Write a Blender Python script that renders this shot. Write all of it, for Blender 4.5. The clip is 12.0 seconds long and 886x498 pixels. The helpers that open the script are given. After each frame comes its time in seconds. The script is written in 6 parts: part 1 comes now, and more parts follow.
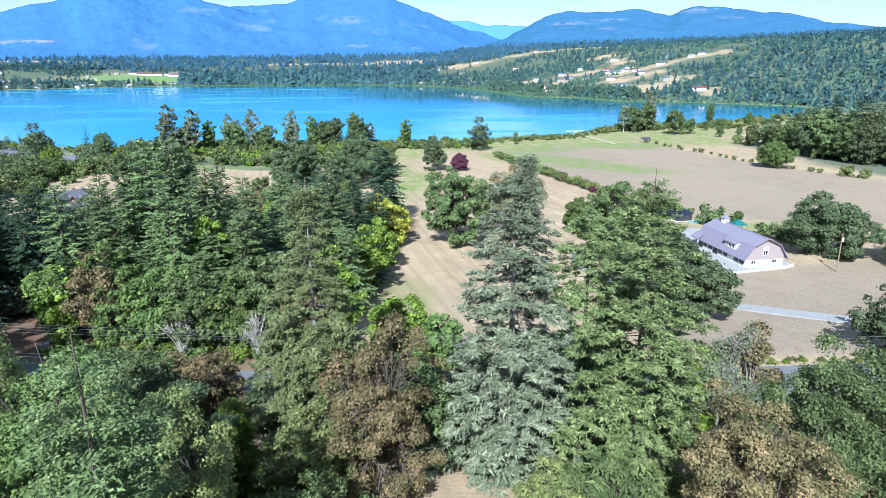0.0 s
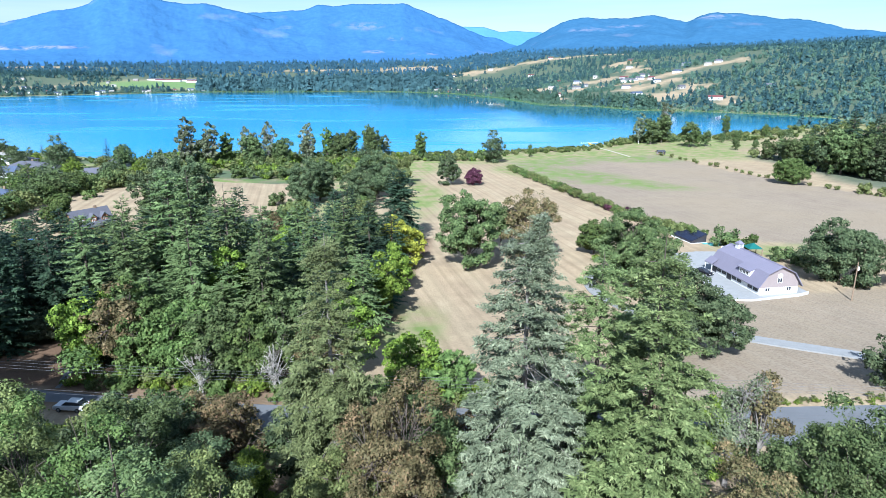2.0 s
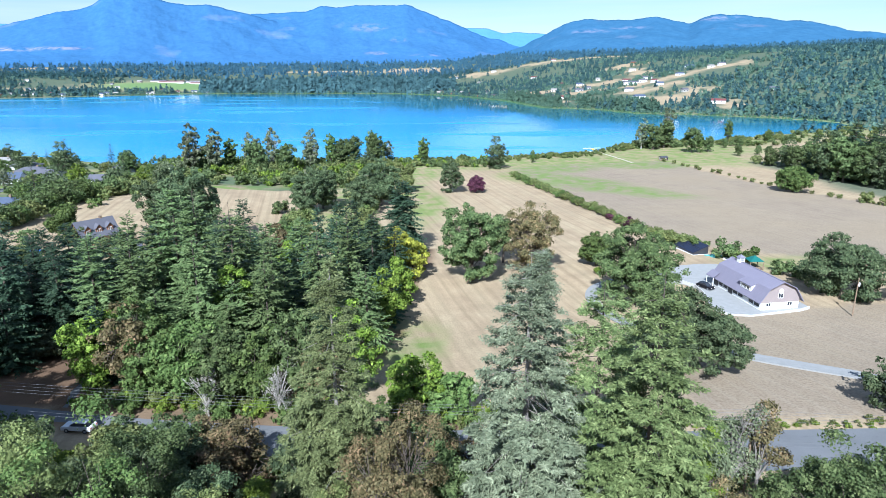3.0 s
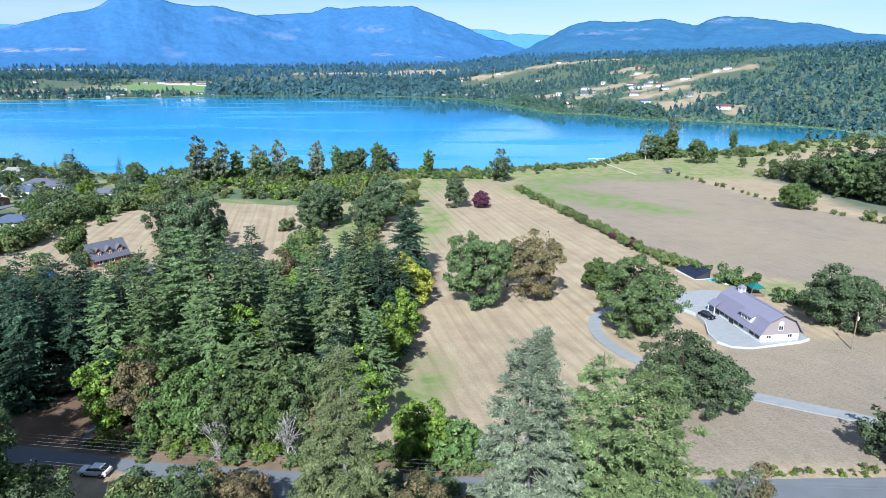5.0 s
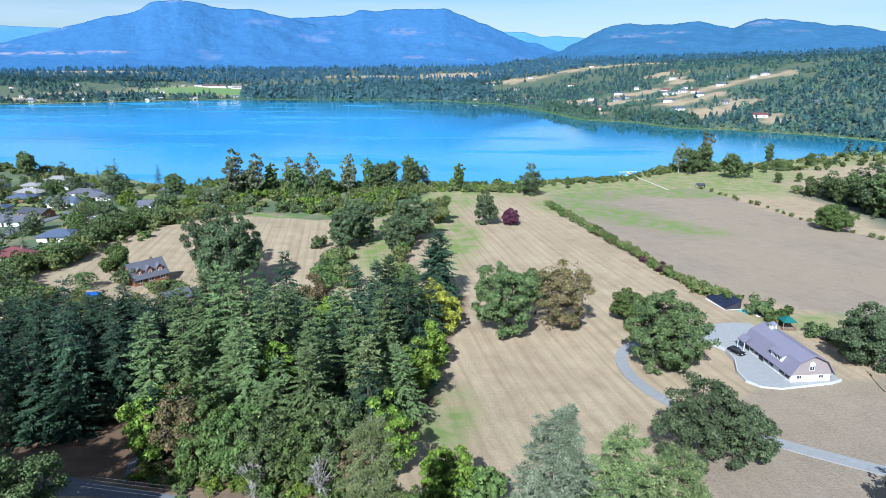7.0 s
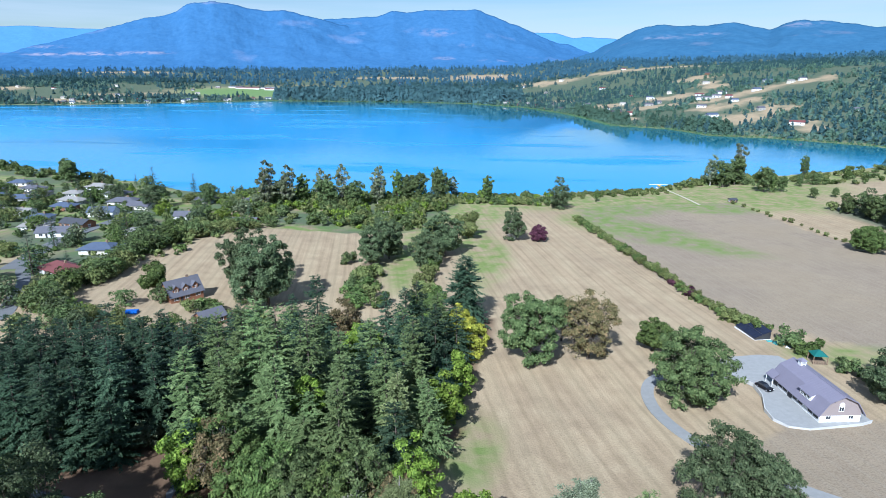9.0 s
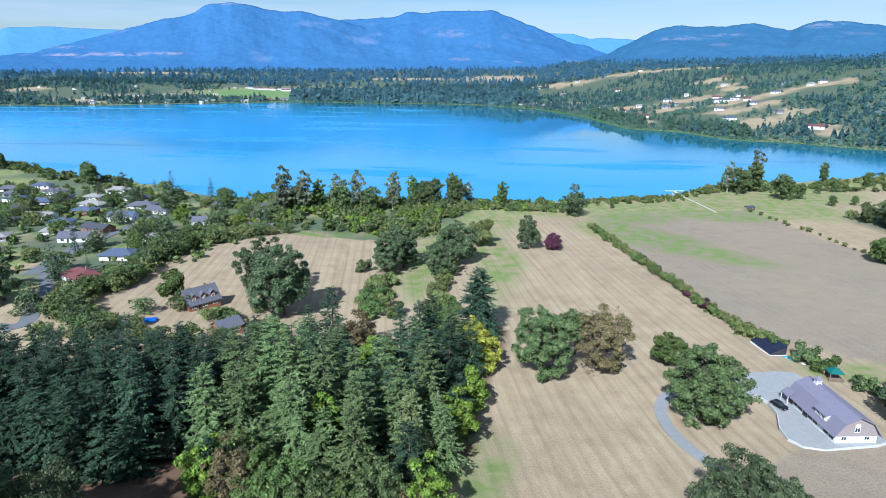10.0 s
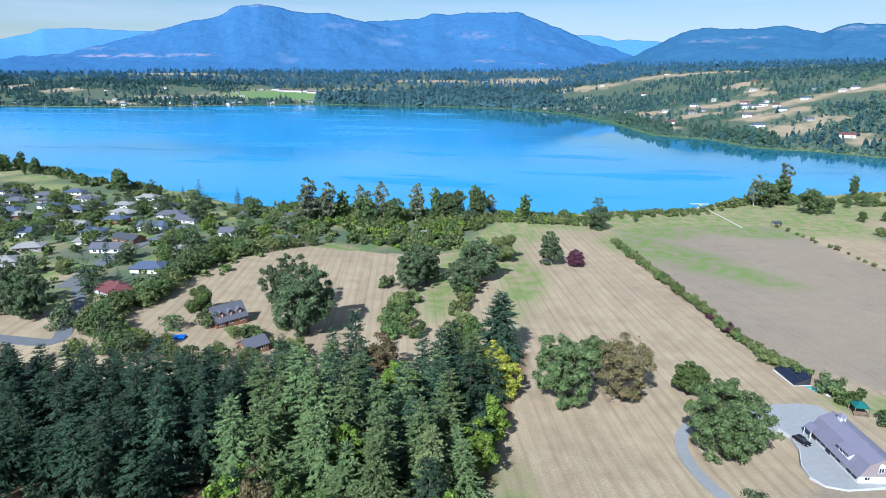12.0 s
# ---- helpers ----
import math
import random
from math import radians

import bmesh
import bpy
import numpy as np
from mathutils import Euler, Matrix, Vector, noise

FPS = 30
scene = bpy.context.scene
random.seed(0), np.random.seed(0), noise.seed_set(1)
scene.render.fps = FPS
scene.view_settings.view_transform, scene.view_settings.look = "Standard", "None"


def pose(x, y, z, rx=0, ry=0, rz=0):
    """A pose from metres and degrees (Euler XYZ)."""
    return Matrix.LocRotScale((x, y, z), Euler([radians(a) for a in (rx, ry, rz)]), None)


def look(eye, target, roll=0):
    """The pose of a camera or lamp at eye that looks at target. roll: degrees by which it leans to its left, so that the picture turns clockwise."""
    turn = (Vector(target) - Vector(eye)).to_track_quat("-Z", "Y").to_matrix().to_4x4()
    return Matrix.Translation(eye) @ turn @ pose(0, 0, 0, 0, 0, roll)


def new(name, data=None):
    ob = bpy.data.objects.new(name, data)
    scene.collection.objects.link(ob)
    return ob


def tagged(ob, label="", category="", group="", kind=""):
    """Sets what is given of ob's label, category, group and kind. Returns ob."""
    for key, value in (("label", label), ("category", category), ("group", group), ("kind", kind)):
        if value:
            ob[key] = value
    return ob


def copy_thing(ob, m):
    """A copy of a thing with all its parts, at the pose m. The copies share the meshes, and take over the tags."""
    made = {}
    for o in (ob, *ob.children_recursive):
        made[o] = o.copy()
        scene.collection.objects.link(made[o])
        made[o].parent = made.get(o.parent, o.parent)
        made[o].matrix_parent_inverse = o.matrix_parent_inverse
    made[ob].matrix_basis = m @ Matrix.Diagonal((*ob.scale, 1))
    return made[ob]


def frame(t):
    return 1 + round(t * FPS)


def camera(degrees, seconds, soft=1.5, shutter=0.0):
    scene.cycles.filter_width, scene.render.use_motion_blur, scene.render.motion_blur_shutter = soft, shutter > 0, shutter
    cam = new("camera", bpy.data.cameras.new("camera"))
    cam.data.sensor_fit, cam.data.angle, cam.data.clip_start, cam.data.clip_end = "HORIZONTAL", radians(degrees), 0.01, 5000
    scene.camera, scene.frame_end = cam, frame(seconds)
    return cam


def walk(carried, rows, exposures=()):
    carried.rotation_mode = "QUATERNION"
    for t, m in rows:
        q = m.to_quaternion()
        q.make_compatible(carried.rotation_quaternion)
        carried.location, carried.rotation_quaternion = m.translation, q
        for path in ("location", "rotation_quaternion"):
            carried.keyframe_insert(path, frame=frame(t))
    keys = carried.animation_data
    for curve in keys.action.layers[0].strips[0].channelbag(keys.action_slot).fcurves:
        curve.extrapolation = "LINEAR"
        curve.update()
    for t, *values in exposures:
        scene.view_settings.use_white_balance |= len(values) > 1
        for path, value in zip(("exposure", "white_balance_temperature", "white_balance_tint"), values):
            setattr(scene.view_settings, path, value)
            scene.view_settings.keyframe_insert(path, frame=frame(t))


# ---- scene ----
cam = camera(70.4, 12.0, soft=0.5)
PATH = [
    (0, (0.364, -0.254, 53.714), (0.360, 1.665, 53.151), -0.45),
    (0.5, (0.341, -0.260, 54.703), (0.322, 1.663, 54.151), -0.42),
    (1, (0.321, -0.281, 55.807), (0.291, 1.642, 55.260), -0.40),
    (1.5, (0.302, -0.317, 57.105), (0.263, 1.607, 56.557), -0.38),
    (2, (0.283, -0.366, 58.712), (0.236, 1.556, 58.164), -0.35),
    (2.5, (0.266, -0.426, 60.430), (0.214, 1.497, 59.883), -0.33),
    (3, (0.249, -0.496, 62.178), (0.194, 1.427, 61.632), -0.30),
    (5, (0.177, -0.847, 70.157), (0.108, 1.076, 69.611), -0.18),
    (5.5, (0.157, -0.945, 72.208), (0.080, 0.978, 71.663), -0.15),
    (6, (0.135, -1.044, 74.316), (0.030, 0.878, 73.772), -0.11),
    (6.5, (0.112, -1.143, 76.438), (-0.024, 0.777, 75.894), -0.08),
    (7, (0.086, -1.241, 78.462), (-0.075, 0.677, 77.920), -0.04),
    (9, (-0.048, -1.584, 86.898), (-0.296, 0.325, 86.355), 0.12),
    (9.5, (-0.090, -1.652, 88.897), (-0.359, 0.254, 88.355), 0.16),
    (10, (-0.137, -1.708, 90.973), (-0.430, 0.195, 90.430), 0.21),
    (10.5, (-0.188, -1.753, 93.075), (-0.505, 0.145, 92.531), 0.25),
    (11, (-0.244, -1.785, 95.180), (-0.580, 0.111, 94.637), 0.30),
    (11.5, (-0.306, -1.801, 97.108), (-0.657, 0.092, 96.566), 0.35),
    (12, (-0.373, -1.802, 98.922), (-0.735, 0.089, 98.380), 0.40),
]
walk(cam, [(t, look(eye, target, roll)) for t, eye, target, roll in PATH], exposures=[(0.0, 1.14, 5300, 8), (2.5, 1.06, 5300, 8), (5.0, 0.87, 5300, 8), (8.0, 0.72, 5250, 8), (12.0, 0.63, 5200, 8)])

# ---- world, sun ----
SUN_AZ, SUN_EL = 192.0, 39.0          # compass-like azimuth from +y, clockwise; elevation
world = bpy.data.worlds.new("world")
scene.world = world
world.use_nodes = True
wn, wl = world.node_tree.nodes, world.node_tree.links
wn.clear()
sky = wn.new("ShaderNodeTexSky")
sky.sky_type = "NISHITA"
sky.sun_disc = False
sky.sun_elevation, sky.sun_rotation = radians(SUN_EL), radians(SUN_AZ)
sky.air_density, sky.dust_density, sky.ozone_density = 1.0, 0.4, 2.0
coord = wn.new("ShaderNodeTexCoord")
stretch = wn.new("ShaderNodeMapping")
stretch.inputs["Scale"].default_value = (1.0, 1.0, 14.0)
cloud = wn.new("ShaderNodeTexNoise")
cloud.inputs["Scale"].default_value = 2.2
cloud.inputs["Detail"].default_value = 7.0
thin = wn.new("ShaderNodeMapRange")
thin.inputs["From Min"].default_value, thin.inputs["From Max"].default_value = 0.42, 0.75
thin.inputs["To Max"].default_value = 0.8
veil = wn.new("ShaderNodeMix")
veil.data_type = "RGBA"
veil.inputs["B"].default_value = (7.5, 8.2, 8.8, 1)
back = wn.new("ShaderNodeBackground")
back.inputs["Strength"].default_value = 0.06
outw = wn.new("ShaderNodeOutputWorld")
wl.new(coord.outputs["Generated"], stretch.inputs["Vector"])
wl.new(stretch.outputs["Vector"], cloud.inputs["Vector"])
wl.new(cloud.outputs["Fac"], thin.inputs["Value"])
wl.new(thin.outputs["Result"], veil.inputs["Factor"])
wl.new(sky.outputs["Color"], veil.inputs["A"])
wl.new(veil.outputs["Result"], back.inputs["Color"])
wl.new(back.outputs["Background"], outw.inputs["Surface"])

lamp = bpy.data.lights.new("sun", "SUN")
lamp.energy, lamp.angle, lamp.color = 5.0, radians(0.55), (1.0, 0.95, 0.87)
sun_dir = Vector((math.sin(radians(SUN_AZ)) * math.cos(radians(SUN_EL)), math.cos(radians(SUN_AZ)) * math.cos(radians(SUN_EL)), math.sin(radians(SUN_EL))))
sun = new("sun", lamp)
sun.matrix_world = look(sun_dir * 300, (0, 0, 0))


# ---- materials ----
def rgb(c):
    return (c[0], c[1], c[2], 1.0)


def shader(name):
    m = bpy.data.materials.new(name)
    m.use_nodes = True
    n, l = m.node_tree.nodes, m.node_tree.links
    return m, n, l, n["Principled BSDF"]


def ramp(n, stops):
    r = n.new("ShaderNodeValToRGB")
    while len(r.color_ramp.elements) < len(stops):
        r.color_ramp.elements.new(0.5)
    for e, (p, c) in zip(r.color_ramp.elements, stops):
        e.position, e.color = p, rgb(c)
    return r


def plain(name, a, b=None, rough=0.8, scale=6.0, metal=0.0, bump=0.2, fine=60.0):
    """A surface that varies between two colours at two scales, with fine relief."""
    m, n, l, p = shader(name)
    b = b or [v * 0.75 for v in a]
    tc = n.new("ShaderNodeTexCoord")
    big, small = n.new("ShaderNodeTexNoise"), n.new("ShaderNodeTexNoise")
    big.inputs["Scale"].default_value, small.inputs["Scale"].default_value = scale / 10, fine / 10
    big.inputs["Detail"].default_value, small.inputs["Detail"].default_value = 5, 4
    add = n.new("ShaderNodeMath")
    add.operation = "MULTIPLY_ADD"
    add.inputs[1].default_value = 0.5
    half = n.new("ShaderNodeMath")
    half.operation = "MULTIPLY"
    half.inputs[1].default_value = 0.5
    r = ramp(n, [(0.3, b), (0.68, a)])
    bm_ = n.new("ShaderNodeBump")
    bm_.inputs["Strength"].default_value = bump
    bm_.inputs["Distance"].default_value = 0.05
    l.new(tc.outputs["Object"], big.inputs["Vector"])
    l.new(tc.outputs["Object"], small.inputs["Vector"])
    l.new(small.outputs["Fac"], half.inputs[0])
    l.new(big.outputs["Fac"], add.inputs[0])
    l.new(half.outputs[0], add.inputs[2])
    l.new(add.outputs[0], r.inputs["Fac"])
    l.new(r.outputs["Color"], p.inputs["Base Color"])
    l.new(small.outputs["Fac"], bm_.inputs["Height"])
    l.new(bm_.outputs["Normal"], p.inputs["Normal"])
    p.inputs["Roughness"].default_value, p.inputs["Metallic"].default_value = rough, metal
    p.inputs["Specular IOR Level"].default_value = 0.3
    return m


def foliage(name, dark, mid, light, through_leaf=0.13, spread=0.25, gloss=0.08, rich=0.94):
    """Leaves: each clump takes its own tone, each plant its own shift, and some light passes through."""
    m, n, l, p = shader(name)
    geo, info = n.new("ShaderNodeNewGeometry"), n.new("ShaderNodeObjectInfo")
    r = ramp(n, [(0.0, dark), (0.55, mid), (1.0, light)])
    tc, patch = n.new("ShaderNodeTexCoord"), n.new("ShaderNodeTexNoise")
    patch.inputs["Scale"].default_value, patch.inputs["Detail"].default_value = 0.7, 4
    mix = n.new("ShaderNodeMath")
    mix.operation = "MULTIPLY_ADD"
    mix.inputs[1].default_value = 0.42
    sub = n.new("ShaderNodeMapRange")
    sub.inputs["From Min"].default_value, sub.inputs["From Max"].default_value = 0.3, 0.7
    sub.inputs["To Max"].default_value = 0.55
    hsv = n.new("ShaderNodeHueSaturation")
    hsv.inputs["Saturation"].default_value = rich
    val = n.new("ShaderNodeMapRange")
    val.inputs["To Min"].default_value, val.inputs["To Max"].default_value = 1 - spread, 1 + spread
    hue = n.new("ShaderNodeMapRange")
    hue.inputs["To Min"].default_value, hue.inputs["To Max"].default_value = 0.49, 0.51
    soft = n.new("ShaderNodeBsdfTranslucent")
    blend = n.new("ShaderNodeMixShader")
    blend.inputs["Fac"].default_value = through_leaf
    l.new(tc.outputs["Object"], patch.inputs["Vector"])
    l.new(patch.outputs["Fac"], sub.inputs["Value"])
    l.new(geo.outputs["Random Per Island"], mix.inputs[0])
    l.new(sub.outputs["Result"], mix.inputs[2])
    l.new(mix.outputs[0], r.inputs["Fac"])
    l.new(info.outputs["Random"], val.inputs["Value"])
    l.new(info.outputs["Random"], hue.inputs["Value"])
    l.new(r.outputs["Color"], hsv.inputs["Color"])
    l.new(val.outputs["Result"], hsv.inputs["Value"])
    l.new(hue.outputs["Result"], hsv.inputs["Hue"])
    l.new(hsv.outputs["Color"], p.inputs["Base Color"])
    l.new(hsv.outputs["Color"], soft.inputs["Color"])
    p.inputs["Roughness"].default_value = 0.5
    p.inputs["Specular IOR Level"].default_value = gloss
    l.new(p.outputs["BSDF"], blend.inputs[1])
    l.new(soft.outputs["BSDF"], blend.inputs[2])
    l.new(blend.outputs["Shader"], n["Material Output"].inputs["Surface"])
    return m


LEAF = {
    "fir": foliage("fir_needles", (0.056, 0.09, 0.032), (0.13, 0.184, 0.064), (0.245, 0.305, 0.12), 0.1),
    "bluefir": foliage("blue_green_fir_needles", (0.017, 0.036, 0.021), (0.043, 0.075, 0.041), (0.096, 0.142, 0.076), 0.08),
    "palefir": foliage("pale_olive_fir_needles", (0.075, 0.095, 0.036), (0.165, 0.198, 0.074), (0.31, 0.35, 0.14), 0.1),
    "spruce": foliage("spruce_needles", (0.055, 0.07, 0.042), (0.158, 0.182, 0.108), (0.35, 0.375, 0.24), 0.1),
    "grand": foliage("grand_fir_needles", (0.05, 0.08, 0.026), (0.175, 0.24, 0.08), (0.39, 0.47, 0.18), 0.1),
    "oak": foliage("oak_leaves", (0.026, 0.044, 0.016), (0.1, 0.142, 0.048), (0.235, 0.28, 0.105), 0.12),
    "greyoak": foliage("grey_green_leaves", (0.022, 0.038, 0.018), (0.088, 0.122, 0.054), (0.215, 0.25, 0.12), 0.12),
    "maple": foliage("maple_leaves", (0.028, 0.052, 0.014), (0.1, 0.15, 0.038), (0.225, 0.285, 0.08)),
    "lime": foliage("lime_leaves", (0.035, 0.062, 0.013), (0.14, 0.2, 0.03), (0.33, 0.4, 0.075), rich=1.0),
    "yellow": foliage("yellowing_leaves", (0.07, 0.09, 0.016), (0.27, 0.27, 0.04), (0.55, 0.49, 0.075), rich=1.0),
    "olive": foliage("olive_scrub_leaves", (0.045, 0.062, 0.02), (0.155, 0.185, 0.056), (0.33, 0.345, 0.12)),
    "rust": foliage("rusty_leaves", (0.05, 0.052, 0.022), (0.15, 0.124, 0.055), (0.33, 0.205, 0.11), rich=0.95),
    "plum": foliage("plum_leaves", (0.03, 0.01, 0.02), (0.09, 0.03, 0.055), (0.19, 0.07, 0.11)),
    "pale": foliage("pale_dry_leaves", (0.12, 0.11, 0.085), (0.24, 0.22, 0.17), (0.42, 0.385, 0.31)),
    "ash": foliage("thin_grey_leaves", (0.04, 0.056, 0.03), (0.14, 0.165, 0.085), (0.32, 0.335, 0.2)),
    # hill, far, farleaf and remote have pale bluish distance haze put into their colours
    "hill": foliage("hazed_hillside_leaves", (0.03, 0.062, 0.052), (0.068, 0.118, 0.085), (0.15, 0.2, 0.125), 0.05, 0.25, 0.0, 1.0),
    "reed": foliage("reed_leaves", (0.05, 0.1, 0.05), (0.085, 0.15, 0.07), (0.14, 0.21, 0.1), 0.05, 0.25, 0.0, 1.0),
    "far": foliage("hazed_distant_conifer_needles", (0.03, 0.068, 0.08), (0.055, 0.108, 0.118), (0.1, 0.165, 0.16), 0.05, 0.25, 0.0, 1.0),
    "farleaf": foliage("hazed_distant_leaves", (0.05, 0.092, 0.078), (0.088, 0.142, 0.108), (0.16, 0.21, 0.14), 0.05, 0.25, 0.0, 1.0),
    "remote": foliage("hazed_remote_conifer_needles", (0.042, 0.095, 0.15), (0.06, 0.13, 0.19), (0.095, 0.175, 0.235), 0.05, 0.2, 0.0, 1.0),
}
BARK = plain("bark", (0.13, 0.105, 0.085), (0.06, 0.047, 0.038), 0.9, 30, fine=200)
PALE_BARK = plain("pale_bark", (0.55, 0.52, 0.48), (0.3, 0.27, 0.24), 0.85, 30, fine=200)
GREY_BARK = plain("grey_bark", (0.3, 0.275, 0.25), (0.16, 0.14, 0.125), 0.9, 30, fine=200)
ASPHALT = plain("asphalt", (0.17, 0.175, 0.185), (0.125, 0.13, 0.137), 0.85, 3, fine=120)
GRAVEL = plain("gravel", (0.3, 0.3, 0.295), (0.23, 0.23, 0.225), 0.9, 8, fine=150)
SAND = plain("pale_sand", (0.5, 0.45, 0.36), (0.38, 0.34, 0.27), 0.95, 8, fine=150)
PAINT = plain("road_paint", (0.75, 0.76, 0.78), (0.55, 0.56, 0.58), 0.6, 30)
CONCRETE = plain("pale_concrete", (0.33, 0.33, 0.325), (0.26, 0.26, 0.255), 0.8, 8)
WHITE = plain("white_siding", (0.78, 0.78, 0.77), (0.66, 0.66, 0.66), 0.6, 8)
TIMBER = plain("weathered_timber", (0.3, 0.22, 0.15), (0.16, 0.11, 0.075), 0.8, 20)
DARK = plain("dark_trim", (0.05, 0.05, 0.055), (0.03, 0.03, 0.035), 0.5)
WIRE = plain("dull_wire", (0.19, 0.19, 0.2), (0.14, 0.14, 0.15), 0.7)
METAL = plain("grey_metal", (0.5, 0.5, 0.52), (0.38, 0.38, 0.4), 0.4, metal=0.7)


def pane_material():
    m, n, l, p = shader("window_glass")
    p.inputs["Base Color"].default_value = (0.03, 0.035, 0.045, 1)
    p.inputs["Roughness"].default_value = 0.06
    p.inputs["Specular IOR Level"].default_value = 0.7
    return m


PANE = pane_material()


def water_material():
    m, n, l, p = shader("lake_water")
    tc = n.new("ShaderNodeTexCoord")
    patch, fine = n.new("ShaderNodeTexNoise"), n.new("ShaderNodeTexNoise")
    sc = n.new("ShaderNodeMapping")
    sc.inputs["Scale"].default_value = (0.004, 0.012, 1)
    patch.inputs["Scale"].default_value, patch.inputs["Detail"].default_value = 1.0, 3
    fine.inputs["Scale"].default_value, fine.inputs["Detail"].default_value = 0.7, 3
    calm = n.new("ShaderNodeAttribute")
    calm.attribute_name = "calm"
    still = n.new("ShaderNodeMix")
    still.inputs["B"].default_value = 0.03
    # calm water gets a darker base colour, standing in for tree reflections
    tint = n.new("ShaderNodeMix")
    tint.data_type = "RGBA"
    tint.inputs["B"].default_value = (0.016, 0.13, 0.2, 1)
    ripple = n.new("ShaderNodeMapRange")
    ripple.inputs["To Min"].default_value, ripple.inputs["To Max"].default_value = 0.05, 0.008
    rough = n.new("ShaderNodeMapRange")
    rough.inputs["From Min"].default_value, rough.inputs["From Max"].default_value = 0.56, 0.64
    rough.inputs["To Min"].default_value, rough.inputs["To Max"].default_value = 0.09, 0.3
    # ruffled patches also darken the base colour, imitating their reflection of higher sky
    gust_reflection = n.new("ShaderNodeMix")
    gust_reflection.data_type = "RGBA"
    gust_reflection.inputs["A"].default_value, gust_reflection.inputs["B"].default_value = (0.032, 0.285, 0.56, 1), (0.028, 0.266, 0.535, 1)
    windy = n.new("ShaderNodeMapRange")
    windy.inputs["From Min"].default_value, windy.inputs["From Max"].default_value = 0.56, 0.64
    l.new(patch.outputs["Fac"], windy.inputs["Value"])
    l.new(windy.outputs["Result"], gust_reflection.inputs["Factor"])
    l.new(gust_reflection.outputs["Result"], tint.inputs["A"])
    bmp = n.new("ShaderNodeBump")
    bmp.inputs["Distance"].default_value = 0.5
    l.new(tc.outputs["Object"], sc.inputs["Vector"])
    l.new(sc.outputs["Vector"], patch.inputs["Vector"])
    l.new(tc.outputs["Object"], fine.inputs["Vector"])
    l.new(patch.outputs["Fac"], rough.inputs["Value"])
    l.new(rough.outputs["Result"], still.inputs["A"])
    l.new(calm.outputs["Fac"], still.inputs["Factor"])
    l.new(calm.outputs["Fac"], tint.inputs["Factor"])
    l.new(calm.outputs["Fac"], ripple.inputs["Value"])
    l.new(ripple.outputs["Result"], bmp.inputs["Strength"])
    l.new(tint.outputs["Result"], p.inputs["Base Color"])
    l.new(still.outputs["Result"], p.inputs["Roughness"])
    l.new(fine.outputs["Fac"], bmp.inputs["Height"])
    l.new(bmp.outputs["Normal"], p.inputs["Normal"])
    p.inputs["IOR"].default_value = 1.35
    return m


WATER = water_material()


